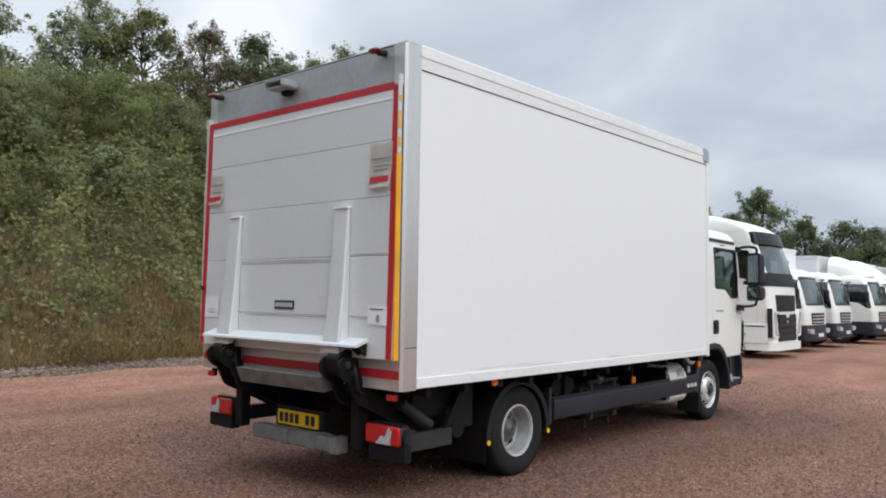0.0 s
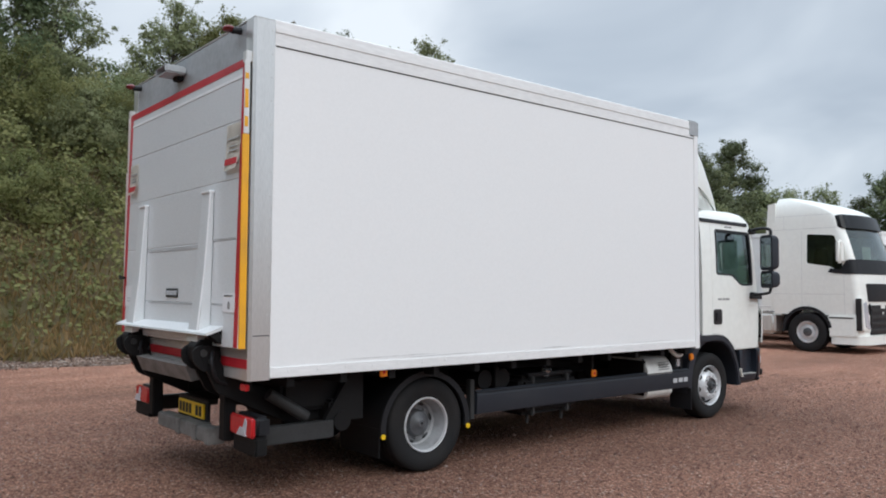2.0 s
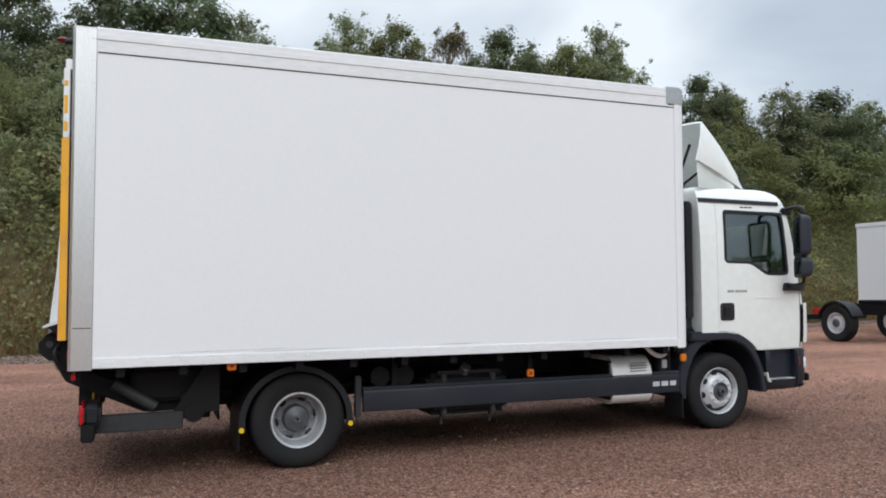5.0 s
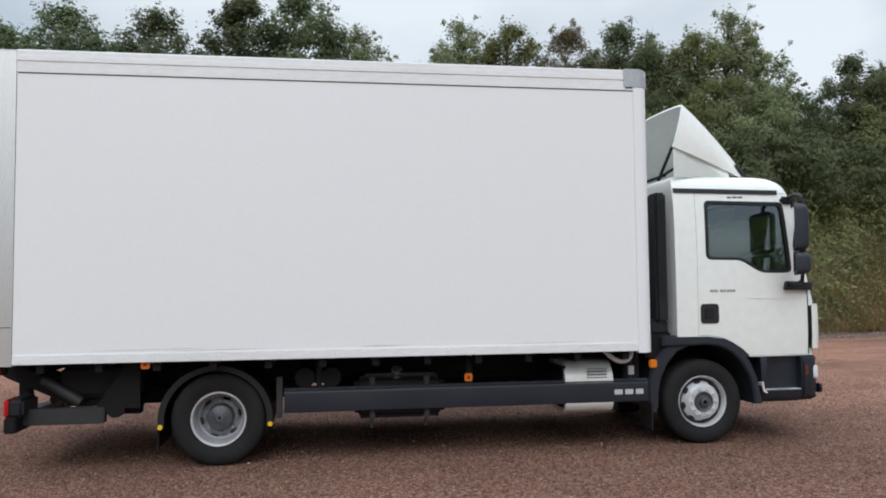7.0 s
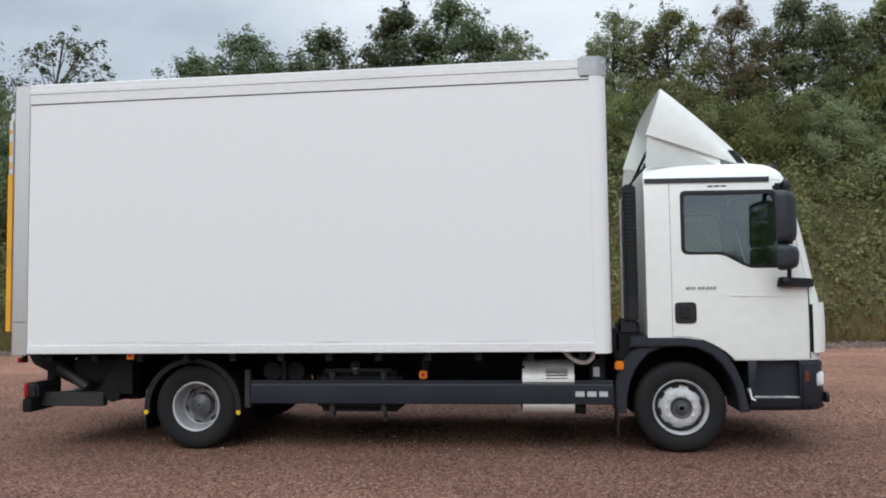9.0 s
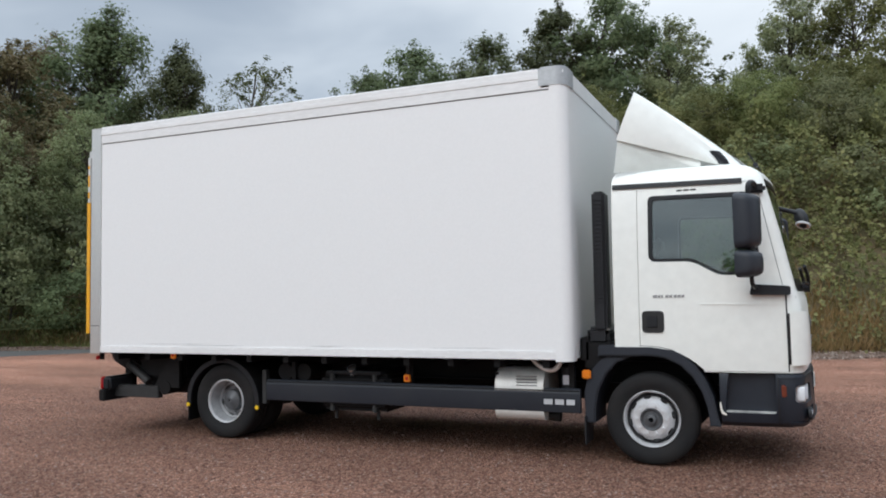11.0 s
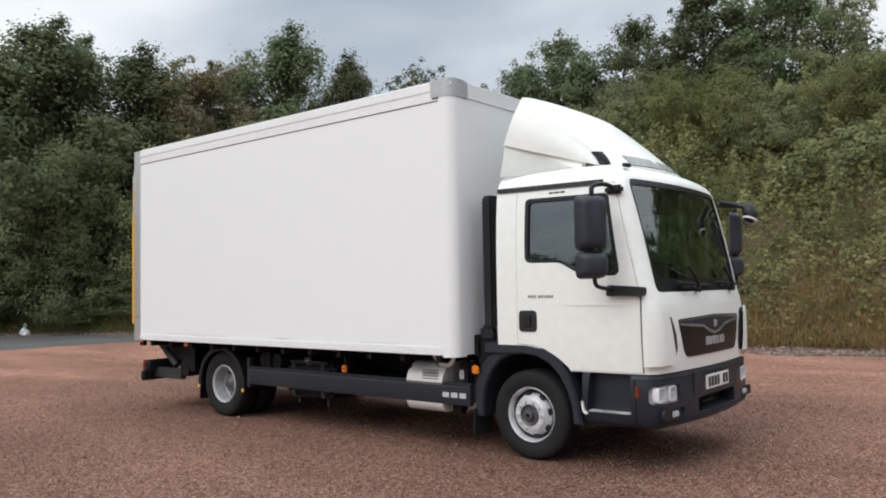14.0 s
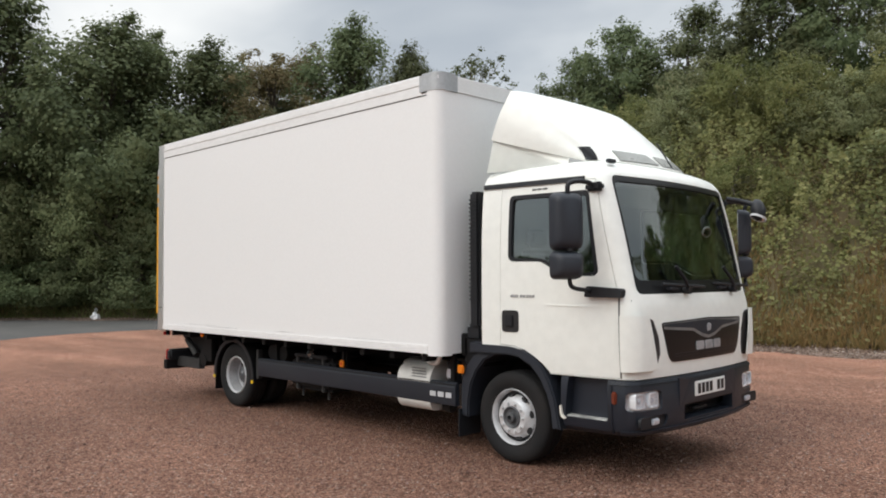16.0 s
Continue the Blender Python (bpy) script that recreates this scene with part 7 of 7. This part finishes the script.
    for s in (1, -1):
        seat = new("seat"); seat.parent = cab
        x = CX + s * 0.52
        part("cushion", one_box(x - 0.25, x + 0.25, 0.0, 0.50, 1.22, 1.38, 0.05, 3), SEAT_CLOTH, seat)
        part("backrest", one_box(x - 0.24, x + 0.24, -0.17, -0.04, 1.35, 1.80, 0.05, 3), SEAT_CLOTH, seat)
        part("headrest", one_box(x - 0.13, x + 0.13, -0.16, -0.06, 1.82, 1.99, 0.04, 3), SEAT_CLOTH, seat)
        part("pedestal", one_box(x - 0.18, x + 0.18, 0.02, 0.42, 0.98, 1.23, 0.02), TRIM_GREY, seat)
        part("sun_visor", one_box(x - 0.32, x + 0.32, 0.80, 0.86, 2.13, 2.29, 0.01, 2, None), TRIM_GREY, cab)
    steer = new("steering_wheel"); steer.parent = cab
    c, tilt = Vector((CX + 0.52, 0.60, 1.52)), Matrix.Rotation(radians(-28), 4, "X")
    ring = [c + (tilt @ Vector((math.cos(a) * 0.215, math.sin(a) * 0.215, 0))) for a in [2 * math.pi * i / 28 for i in range(29)]]
    part("ring", tube(bmesh.new(), ring, 0.017, 8), BLACK_PLASTIC, steer)
    part("boss", rod(bmesh.new(), c + tilt @ Vector((0, 0, -0.03)), c + tilt @ Vector((0, 0, 0.02)), 0.07, 16), BLACK_PLASTIC, steer)
    for a in (0.2, math.pi - 0.2, -math.pi / 2):
        part("spoke", rod(bmesh.new(), c, c + tilt @ Vector((math.cos(a) * 0.21, math.sin(a) * 0.21, 0)), 0.016, 6), BLACK_PLASTIC, steer)
    part("column", rod(bmesh.new(), c, (CX + 0.52, 0.80, 1.30), 0.04, 12), BLACK_PLASTIC, steer)


glass_lens = glass_pane("clear_lamp_lens", (0.93, 0.94, 0.95))


def build_lorry():
    lorry = thing("box_lorry", "white box lorry with raised aluminium tail lift, standing on gravel", "lorry")
    build_body(lorry)
    build_tail_lift(lorry)
    build_chassis(lorry)
    build_cab(lorry)
    settle(lorry)


build_lorry()

# ---------------------------------------------------------------- lorries parked along the yard
def road_wheel(parent, x, y, s, r, w, hub_r, name="wheel"):
    root = new(name)
    root.parent, root.location = parent, (x, y, r)
    h = w / 2
    part("tyre", lathe(bmesh.new(), [(s * a, b) for a, b in ((-h * 0.8, hub_r), (-h, hub_r * 1.2), (-h, r * 0.92), (-h * 0.8, r), (h * 0.8, r), (h, r * 0.92), (h, hub_r * 1.2), (h * 0.8, hub_r))], (0, 0, 0), "x", 40), RUBBER, root)
    part("rim", lathe(bmesh.new(), [(s * a, b) for a, b in ((h * 0.85, hub_r), (h * 0.85, hub_r * 0.93), (h * 0.35, hub_r * 0.85), (h * 0.35, hub_r * 0.72), (h * 0.75, hub_r * 0.58), (h * 0.8, hub_r * 0.42), (-h * 0.5, hub_r * 0.4), (-h * 0.8, hub_r))], (0, 0, 0), "x", 32), RIM_PAINT, root, "pale steel rim")
    part("hub", lathe(bmesh.new(), [(s * a, b) for a, b in ((h * 0.3, hub_r * 0.4), (h * 0.95, hub_r * 0.36), (h * 1.05, hub_r * 0.2), (h * 1.05, 0.02), (h * 0.3, 0.02))], (0, 0, 0), "x", 24), HUB_GREY, root)
    return root


def build_tractor(at):
    t = thing("tractor_unit", "tall white articulated tractor unit with dark visor and grille", "lorry", at, -90, "parked lorries")
    LV = [(0.98, 1.20, -2.30, 0.03, 0.10, 0.18), (1.5, 1.22, -2.32, 0.03, 0.10, 0.18), (2.0, 1.22, -2.33, 0.0, 0.10, 0.18), (2.45, 1.21, -2.33, -0.08, 0.10, 0.20), (2.95, 1.19, -2.33, -0.22, 0.10, 0.22),
          (3.30, 1.17, -2.33, -0.32, 0.12, 0.24), (3.60, 1.15, -2.33, -0.42, 0.12, 0.24), (3.78, 1.12, -2.32, -0.66, 0.12, 0.24), (3.92, 1.08, -2.30, -1.02, 0.12, 0.22), (4.04, 1.02, -2.28, -1.45, 0.1, 0.2), (4.15, 0.94, -2.25, -1.85, 0.08, 0.12)]
    LV = [LV[0]] + smooth_levels(LV, 2)[1:]
    H = lambda k=0.0: hull(LV, 0.0, k)
    ws = rounded([(-1.09, 2.40), (1.09, 2.40), (1.05, 3.27), (-1.05, 3.27)], 0.08, 3)
    win = rounded([(-1.38, 2.34), (-0.78, 2.25), (-0.50, 2.10), (-0.44, 2.28), (-0.66, 3.06), (-1.38, 3.12)], 0.06, 3)
    arch = lathe(bmesh.new(), [(-2, 0.63), (2, 0.63)], (0, -1.4, 0.52), "x", 40, closed=False)
    shell = combine(H(), ("cut", H(0.05)), ("cut", one_prism(ws, "y", -0.7, 0.5)), ("cut", one_prism(win, "x", 0.8, 1.5)), ("cut", one_prism(win, "x", -1.5, -0.8)), ("cut", arch))
    part("cab_shell", shell, WHITE_CAB, t, "glossy white sleeper cab", smooth=32)
    part("windscreen", combine(H(0.015), ("cut", H(0.025)), ("meet", one_prism(ws, "y", -0.7, 0.5))), GLASS_FRONT, t).visible_shadow = False
    for s in (1, -1):
        part("side_window", combine(H(0.015), ("cut", H(0.025)), ("meet", one_prism(win, "x", s * 0.8, s * 1.5))), GLASS_DARK, t, "dark side window").visible_shadow = False
        low = combine(H(-0.008), ("cut", H(-0.0005)), ("meet", one_prism([(-0.36, 2.40), (-0.50, 2.16), (-0.76, 2.20), (-0.82, 2.10), (-0.62, 2.06), (-0.2, 2.04), (0.2, 2.04), (0.2, 2.40)], "x", s * 0.85, s * 1.5)))
        part("dark_corner", low, BLACK_PLASTIC, t, "black corner panel under the screen")
        for z0, z1, y0, y1 in ((1.02, 3.2, -1.52, -1.512), (1.0, 2.0, -0.42, -0.412), (3.26, 3.27, -2.3, -0.6), (1.52, 1.53, -2.3, -0.42), (3.62, 3.628, -2.3, -0.75), (3.28, 3.62, -2.02, -2.012)):
            part("joint_line", combine(H(-0.003), ("cut", H(-0.0003)), ("meet", one_box(s * 0.8, s * 1.5, y0, y1, z0, z1))), SCUFF, t)
        m = new("mirror"); m.parent = t
        part("housing", one_box(s * 1.36 - 0.12, s * 1.36 + 0.12, -0.52, -0.38, 2.32, 2.92, 0.05, 3), BLACK_PLASTIC if s < 0 else WHITE_CAB, m, "mirror housing")
        part("glass", one_box(s * 1.36 - 0.10, s * 1.36 + 0.10, -0.527, -0.518, 2.36, 2.88), INK, m)
        part("arm", one_box(min(s * 1.15, s * 1.3), max(s * 1.15, s * 1.3), -0.47, -0.41, 2.36, 2.42, 0.01), BLACK_PLASTIC, m)
        # lower body: step panel, arch, lamps
        part("step_panel", combine(one_box(s * 1.02, s * 1.235, -0.85, -0.10, 0.42, 0.99, 0.03), ("cut", lathe(bmesh.new(), [(-2, 0.60), (2, 0.60)], (0, -1.4, 0.52), "x", 40, closed=False))), WHITE_CAB, t, "white step panel")
        part("step_gap", one_box(s * 1.15, s * 1.24, -0.80, -0.2, 0.90, 0.935), INK, t)
        ring_o = [(-1.4 + math.cos(radians(a)) * 0.68, 0.52 + math.sin(radians(a)) * 0.68) for a in range(12, 190, 12)]
        ring_i = [(-1.4 + math.cos(radians(a)) * 0.60, 0.52 + math.sin(radians(a)) * 0.60) for a in range(12, 190, 12)]
        part("wheel_arch", one_prism(ring_o + ring_i[::-1], "x", s * 0.9, s * 1.245), BLACK_PLASTIC, t, "black wheel arch")
        lamp = new("headlamp"); lamp.parent = t
        part("lens", one_prism(rounded([(s * 0.80, 0.62), (s * 1.08, 0.70), (s * 1.18, 1.30), (s * 1.02, 1.34)], 0.03, 2), "y", -0.05, 0.045), CLEAR_LENS, lamp, "tall clear headlamp")
        part("surround", one_prism(rounded([(s * 0.76, 0.58), (s * 1.20, 0.62), (s * 1.22, 1.40), (s * 0.98, 1.40)], 0.03, 2), "y", -0.1, 0.03), WHITE_CAB, lamp)
        part("lamp_line", one_prism([(s * 1.205, 0.60), (s * 1.23, 0.62), (s * 1.235, 1.42), (s * 1.21, 1.42)], "y", -0.14, 0.0), INK, lamp)
        road_wheel(t, s * 1.06, -1.4, s, 0.52, 0.32, 0.285)
        for y in (-6.05,):
            road_wheel(t, s * 1.06, y, s, 0.50, 0.32, 0.285)
            g = [(y + math.cos(radians(a)) * 0.60, 0.50 + math.sin(radians(a)) * 0.60) for a in range(20, 165, 12)]
            gi = [(y + math.cos(radians(a)) * 0.575, 0.50 + math.sin(radians(a)) * 0.575) for a in range(20, 165, 12)]
            part("mudguard", one_prism(g + gi[::-1], "x", s * 0.82, s * 1.24), BLACK_PLASTIC, t, "black curved mudguard")
        part("fuel_tank", one_box(s * 0.55, s * 1.2, -3.35, -2.30, 0.42, 1.02, 0.09, 3), ALU, t, "pale metal tank with rounded edges")
        part("deck_rail", rod(bmesh.new(), (s * 1.15, -3.9, 1.17), (s * 1.15, -2.4, 1.17), 0.02, 8), ALU, t)
        part("frame_rail", one_box(s * 0.38, s * 0.46, -7.1, -1.0, 0.72, 1.0, 0.01), BLACK_STEEL, t)
        for y in (-3.7, -2.6):
            part("valve_post", rod(bmesh.new(), (s * 1.0, y, 1.02), (s * 1.0, y, 1.22), 0.03, 8), BLACK_STEEL, t)
        part("rear_lamp", one_box(s * 0.62 - 0.2, s * 0.62 + 0.2, -7.2, -7.12, 0.72, 0.86, 0.02), RED_LENS, t)
    part("sun_visor", combine(H(-0.045), ("cut", H(-0.002)), ("meet", one_prism(rounded([(-1.16, 3.24), (1.16, 3.24), (1.13, 3.60), (-1.13, 3.60)], 0.05, 2), "y", -0.72, 0.6))), GLOSS_BLACK, t, "dark sun visor")
    part("screen_cowl", combine(H(-0.012), ("cut", H(-0.0005)), ("meet", one_prism([(-1.25, 2.04), (1.25, 2.04), (1.2, 2.42), (-1.2, 2.42)], "y", -0.40, 0.5))), BLACK_PLASTIC, t, "black panel under the windscreen")
    part("upper_grille", combine(H(-0.02), ("cut", H(-0.0005)), ("meet", one_prism(rounded([(-0.78, 1.34), (0.78, 1.34), (0.84, 1.80), (-0.84, 1.80)], 0.04, 2), "y", -0.3, 0.5))), BLACK_PLASTIC, t, "black upper grille")
    for i in range(4):
        part("grille_bar", one_box(-0.74, 0.74, 0.0, 0.05, 0.56 + i * 0.17, 0.65 + i * 0.17, 0.015), GREY_STEEL, t)
    part("lower_grille", one_box(-0.78, 0.78, -0.25, 0.03, 0.45, 1.29, 0.04), BLACK_PLASTIC, t, "black lower grille")
    part("bumper", one_prism(rounded([(-1.22, -0.8), (-1.22, -0.12), (-1.0, 0.10), (1.0, 0.10), (1.22, -0.12), (1.22, -0.8)], 0.12, 4), "z", 0.24, 0.46), WHITE_CAB, t, "white front bumper")
    part("front_panel", one_prism(rounded([(-1.2, -0.6), (-1.2, -0.1), (-1.0, 0.0), (1.0, 0.0), (1.2, -0.1), (1.2, -0.6)], 0.1, 3), "z", 0.44, 1.0), WHITE_CAB, t)
    part("fifth_wheel", one_box(-0.45, 0.45, -6.0, -5.1, 1.02, 1.12, 0.03), BLACK_STEEL, t)
    part("catwalk", one_box(-0.9, 0.9, -3.9, -2.45, 1.0, 1.03), GREY_STEEL, t)
    part("rear_bar", one_box(-1.2, 1.2, -7.2, -7.1, 0.55, 0.70, 0.01), BLACK_STEEL, t)
    for s in (1, -1):
        part("side_fairing", one_prism([(-2.70, 1.05), (-2.30, 1.05), (-2.25, 4.02), (-2.46, 3.98)], "x", s * 1.10, s * 1.16), WHITE_CAB, t, "white side fairing behind the cab")
        part("seat", one_box(s * 0.55 - 0.25, s * 0.55 + 0.25, -1.4, -1.2, 1.7, 2.75, 0.06), SEAT_CLOTH, t)
    part("dashboard", one_box(-1.1, 1.1, -0.7, -0.2, 1.5, 2.36, 0.05), TRIM_GREY, t)
    part("screen_paper", one_box(-0.25, 0.25, -0.36, -0.35, 2.44, 2.78), PAPER_WHITE, t, "white sheet behind the windscreen")
    settle(t)
    return t


def build_rigid(at, hood, length, label, tall=3.45):
    t = thing("rigid_lorry", label, "lorry", at, -90, "parked lorries")
    LV = [(0.86, 1.10, -1.85, 0.02, 0.08, 0.14), (1.2, 1.12, -1.86, 0.03, 0.08, 0.15), (1.5, 1.12, -1.86, 0.0, 0.08, 0.15), (2.0, 1.10, -1.86, -0.12, 0.08, 0.16), (2.45, 1.05, -1.86, -0.26, 0.09, 0.18), (2.58, 1.0, -1.85, -0.36, 0.1, 0.2), (2.66, 0.88, -1.8, -0.5, 0.1, 0.2)]
    LV = [LV[0]] + smooth_levels(LV, 2)[1:]
    H = lambda k=0.0: hull(LV, 0.0, k)
    ws = rounded([(-0.99, 1.50), (0.99, 1.50), (0.93, 2.42), (-0.93, 2.42)], 0.08, 3)
    win = rounded([(-1.15, 1.66), (-0.62, 1.60), (-0.30, 1.38), (-0.16, 1.40), (-0.35, 2.32), (-1.15, 2.34)], 0.05, 3)
    arch = lambda r: lathe(bmesh.new(), [(-2, r), (2, r)], (0, -1.32, 0.44), "x", 36, closed=False)
    part("cab_shell", combine(H(), ("cut", H(0.05)), ("cut", one_prism(ws, "y", -0.6, 0.5)), ("cut", one_prism(win, "x", 0.8, 1.5)), ("cut", one_prism(win, "x", -1.5, -0.8)), ("cut", arch(0.56))), WHITE_CAB, t, "white day cab", smooth=32)
    part("windscreen", combine(H(0.015), ("cut", H(0.025)), ("meet", one_prism(ws, "y", -0.6, 0.5))), GLASS_FRONT, t).visible_shadow = False
    part("screen_border", combine(H(0.004), ("cut", H(0.03)), ("meet", one_prism(ws, "y", -0.6, 0.5)), ("cut", one_prism([(-0.95, 1.56), (0.95, 1.56), (0.90, 2.37), (-0.90, 2.37)], "y", -0.7, 0.6))), GLOSS_BLACK, t)
    part("grille", combine(H(-0.012), ("cut", H(-0.0005)), ("meet", one_prism(rounded([(-0.62, 0.90), (0.62, 0.90), (0.70, 1.26), (-0.70, 1.26)], 0.03, 2), "y", -0.2, 0.5))), BLACK_PLASTIC, t, "black front grille")
    for i in range(3):
        part("grille_bar", combine(H(-0.02), ("cut", H(-0.011)), ("meet", one_box(-0.6, 0.6, -0.2, 0.5, 0.95 + i * 0.1, 0.99 + i * 0.1))), ALU, t)
    bump = [(0.36, 1.04, -0.9, 0.03, 0.09, 0.15), (0.42, 1.12, -0.9, 0.08, 0.09, 0.16), (0.7, 1.13, -0.9, 0.08, 0.09, 0.16), (0.88, 1.12, -0.9, 0.05, 0.09, 0.15)]
    part("bumper", combine(hull(bump), ("cut", arch(0.53))), GREY_PLASTIC, t, "dark grey front bumper", smooth=32)
    part("number_plate", one_box(-0.26, 0.26, 0.078, 0.095, 0.50, 0.61), PLATE_WHITE, t)
    for s in (1, -1):
        part("side_window", combine(H(0.015), ("cut", H(0.025)), ("meet", one_prism(win, "x", s * 0.8, s * 1.5))), GLASS_DARK, t, "dark side window").visible_shadow = False
        part("headlamp", one_prism(rounded([(s * 0.66, 0.60), (s * 1.02, 0.62), (s * 1.05, 0.76), (s * 0.68, 0.76)], 0.03, 2), "y", -0.1, 0.075), CLEAR_LENS, t, "clear headlamp")
        part("corner_panel", combine(H(-0.02), ("cut", H(-0.004)), ("meet", one_prism([(s * 0.74, 0.88), (s * 1.3, 0.88), (s * 1.3, 1.34), (s * 0.78, 1.34)], "y", -0.22, 0.5))), WHITE_CAB, t, "white corner panel")
        ring_o = [(-1.32 + math.cos(radians(a)) * 0.60, 0.44 + math.sin(radians(a)) * 0.56) for a in range(0, 190, 12)]
        ring_i = [(-1.32 + math.cos(radians(a)) * 0.53, 0.44 + math.sin(radians(a)) * 0.49) for a in range(0, 190, 12)]
        part("wheel_arch", one_prism(ring_o + ring_i[::-1], "x", s * 0.8, s * 1.14), GREY_PLASTIC, t, "dark wheel arch")
        m = new("mirror"); m.parent = t
        part("housing", one_box(s * 1.30 - 0.10, s * 1.30 + 0.10, -0.30, -0.20, 1.62, 2.06, 0.04, 3), BLACK_PLASTIC, m)
        part("arm", tube(bmesh.new(), bend([(s * 1.0, -0.25, 2.35), (s * 1.2, -0.12, 2.36), (s * 1.30, -0.25, 2.3), (s * 1.30, -0.25, 2.05)], 4), 0.018, 8), BLACK_PLASTIC, m)
        road_wheel(t, s * 0.98, -1.32, s, 0.44, 0.28, 0.26)
        for dx in (0.0, -0.31):
            road_wheel(t, s * (0.98 + dx), -length + 1.9, s, 0.44, 0.27, 0.26)
        part("frame_rail", one_box(s * 0.36, s * 0.44, -length + 0.2, -0.8, 0.66, 0.9, 0.01), BLACK_STEEL, t)
        part("side_guard", one_box(s * 1.12, s * 1.16, -length + 2.6, -2.3, 0.5, 0.85, 0.02), GREY_PLASTIC, t, "dark side guard")
        part("seat", one_box(s * 0.52 - 0.24, s * 0.52 + 0.24, -1.25, -1.05, 1.2, 2.1, 0.05), SEAT_CLOTH, t)
        part("wiper", tube(bmesh.new(), [(s * 0.4 - 0.4, 0.0, 1.52), (s * 0.4 + 0.2, 0.02, 1.56)], 0.012, 6), BLACK_PLASTIC, t)
    part("dashboard", one_box(-1.0, 1.0, -0.6, -0.15, 1.0, 1.5, 0.05), TRIM_GREY, t)
    body = new("box_body"); body.parent = t
    part("box", one_box(-1.25, 1.25, -length, -2.05, 0.98, tall, 0.03), WHITE_BOX, body, "white box body")
    for s in (1, -1):
        part("top_rail", one_box(s * 1.18, s * 1.262, -length - 0.01, -2.04, tall - 0.12, tall + 0.012, 0.012), WHITE_RAIL, body)
        part("bottom_rail", one_box(s * 1.2, s * 1.262, -length - 0.01, -2.04, 0.95, 1.06, 0.006), ALU, body)
    part("front_rail", one_box(-1.26, 1.26, -2.1, -2.03, tall - 0.12, tall + 0.012, 0.012), WHITE_RAIL, body)
    if hood:
        bm, rows = bmesh.new(), []
        for i in range(9):
            u = i / 8
            rows.append([bm.verts.new(((0.98 - 0.32 * u ** 2) * math.cos(math.pi * j / 14), -1.75 + 1.28 * u + 0.12 * math.sin(math.pi * j / 14) * u, 2.62 + ((tall - 2.62) * (1 - u ** 1.7) + 0.02) * math.sin(math.pi * j / 14) ** 0.45)) for j in range(15)])
        for p, q in zip(rows, rows[1:]):
            for j in range(14):
                bm.faces.new((p[j], p[j + 1], q[j + 1], q[j]))
        bmesh.ops.recalc_face_normals(bm, faces=bm.faces)
        bmesh.ops.solidify(bm, geom=list(bm.faces), thickness=0.02)
        part("roof_deflector", bm, WHITE_CAB, t, "white roof wind deflector", smooth=60)
    return t


def build_parked():
    NEAR = Matrix.Diagonal((0.942, 0.942, 0.942, 1))
    t = build_tractor((-1.87, 12.26, 0))
    t.matrix_world = t.matrix_world @ NEAR
    a = build_rigid((-2.0, 15.6, 0), False, 8.2, "white box lorry with a day cab, parked in a row")
    b = build_rigid((-2.05, 18.9, 0), False, 8.6, "white box lorry with a tall body, parked in a row", 3.6)
    c = build_rigid((-1.7, 22.6, 0), True, 8.8, "white box lorry with a roof wind deflector, parked in a row")
    for ob in (a, b, c):
        ob.matrix_world = ob.matrix_world @ NEAR
    for ob, x, y in ((c, -1.9, 26.3), (a, -1.8, 29.8), (c, -2.0, 33.5)):
        copy_thing(ob, pose(x, y, 0, 0, 0, -90))


build_parked()


def build_litter():
    """A crumpled bag caught in the grass beyond the lane."""
    bag = thing("plastic_bag", "crumpled white plastic bag in the grass by the lane", "litter", (-5.75, -26.3, 0))
    bm = bmesh.new()
    bmesh.ops.create_icosphere(bm, subdivisions=3, radius=0.13)
    for v in bm.verts:
        k = noise.noise(v.co * 14) * 0.07 + noise.noise(v.co * 33) * 0.03
        v.co += v.co.normalized() * k
        narrow = 1.25 - 3.4 * max(0.0, v.co.z)
        v.co = Vector((v.co.x * narrow, v.co.y * narrow, v.co.z * 1.3 + 0.13))
    part("bag", bm, PAPER_WHITE, bag, smooth=20)
    part("handle", tube(bmesh.new(), bend([(-0.02, 0, 0.28), (-0.07, 0.02, 0.40), (0.0, 0.03, 0.45), (0.02, 0.0, 0.30)], 4), 0.012, 6), PAPER_WHITE, bag)


build_litter()
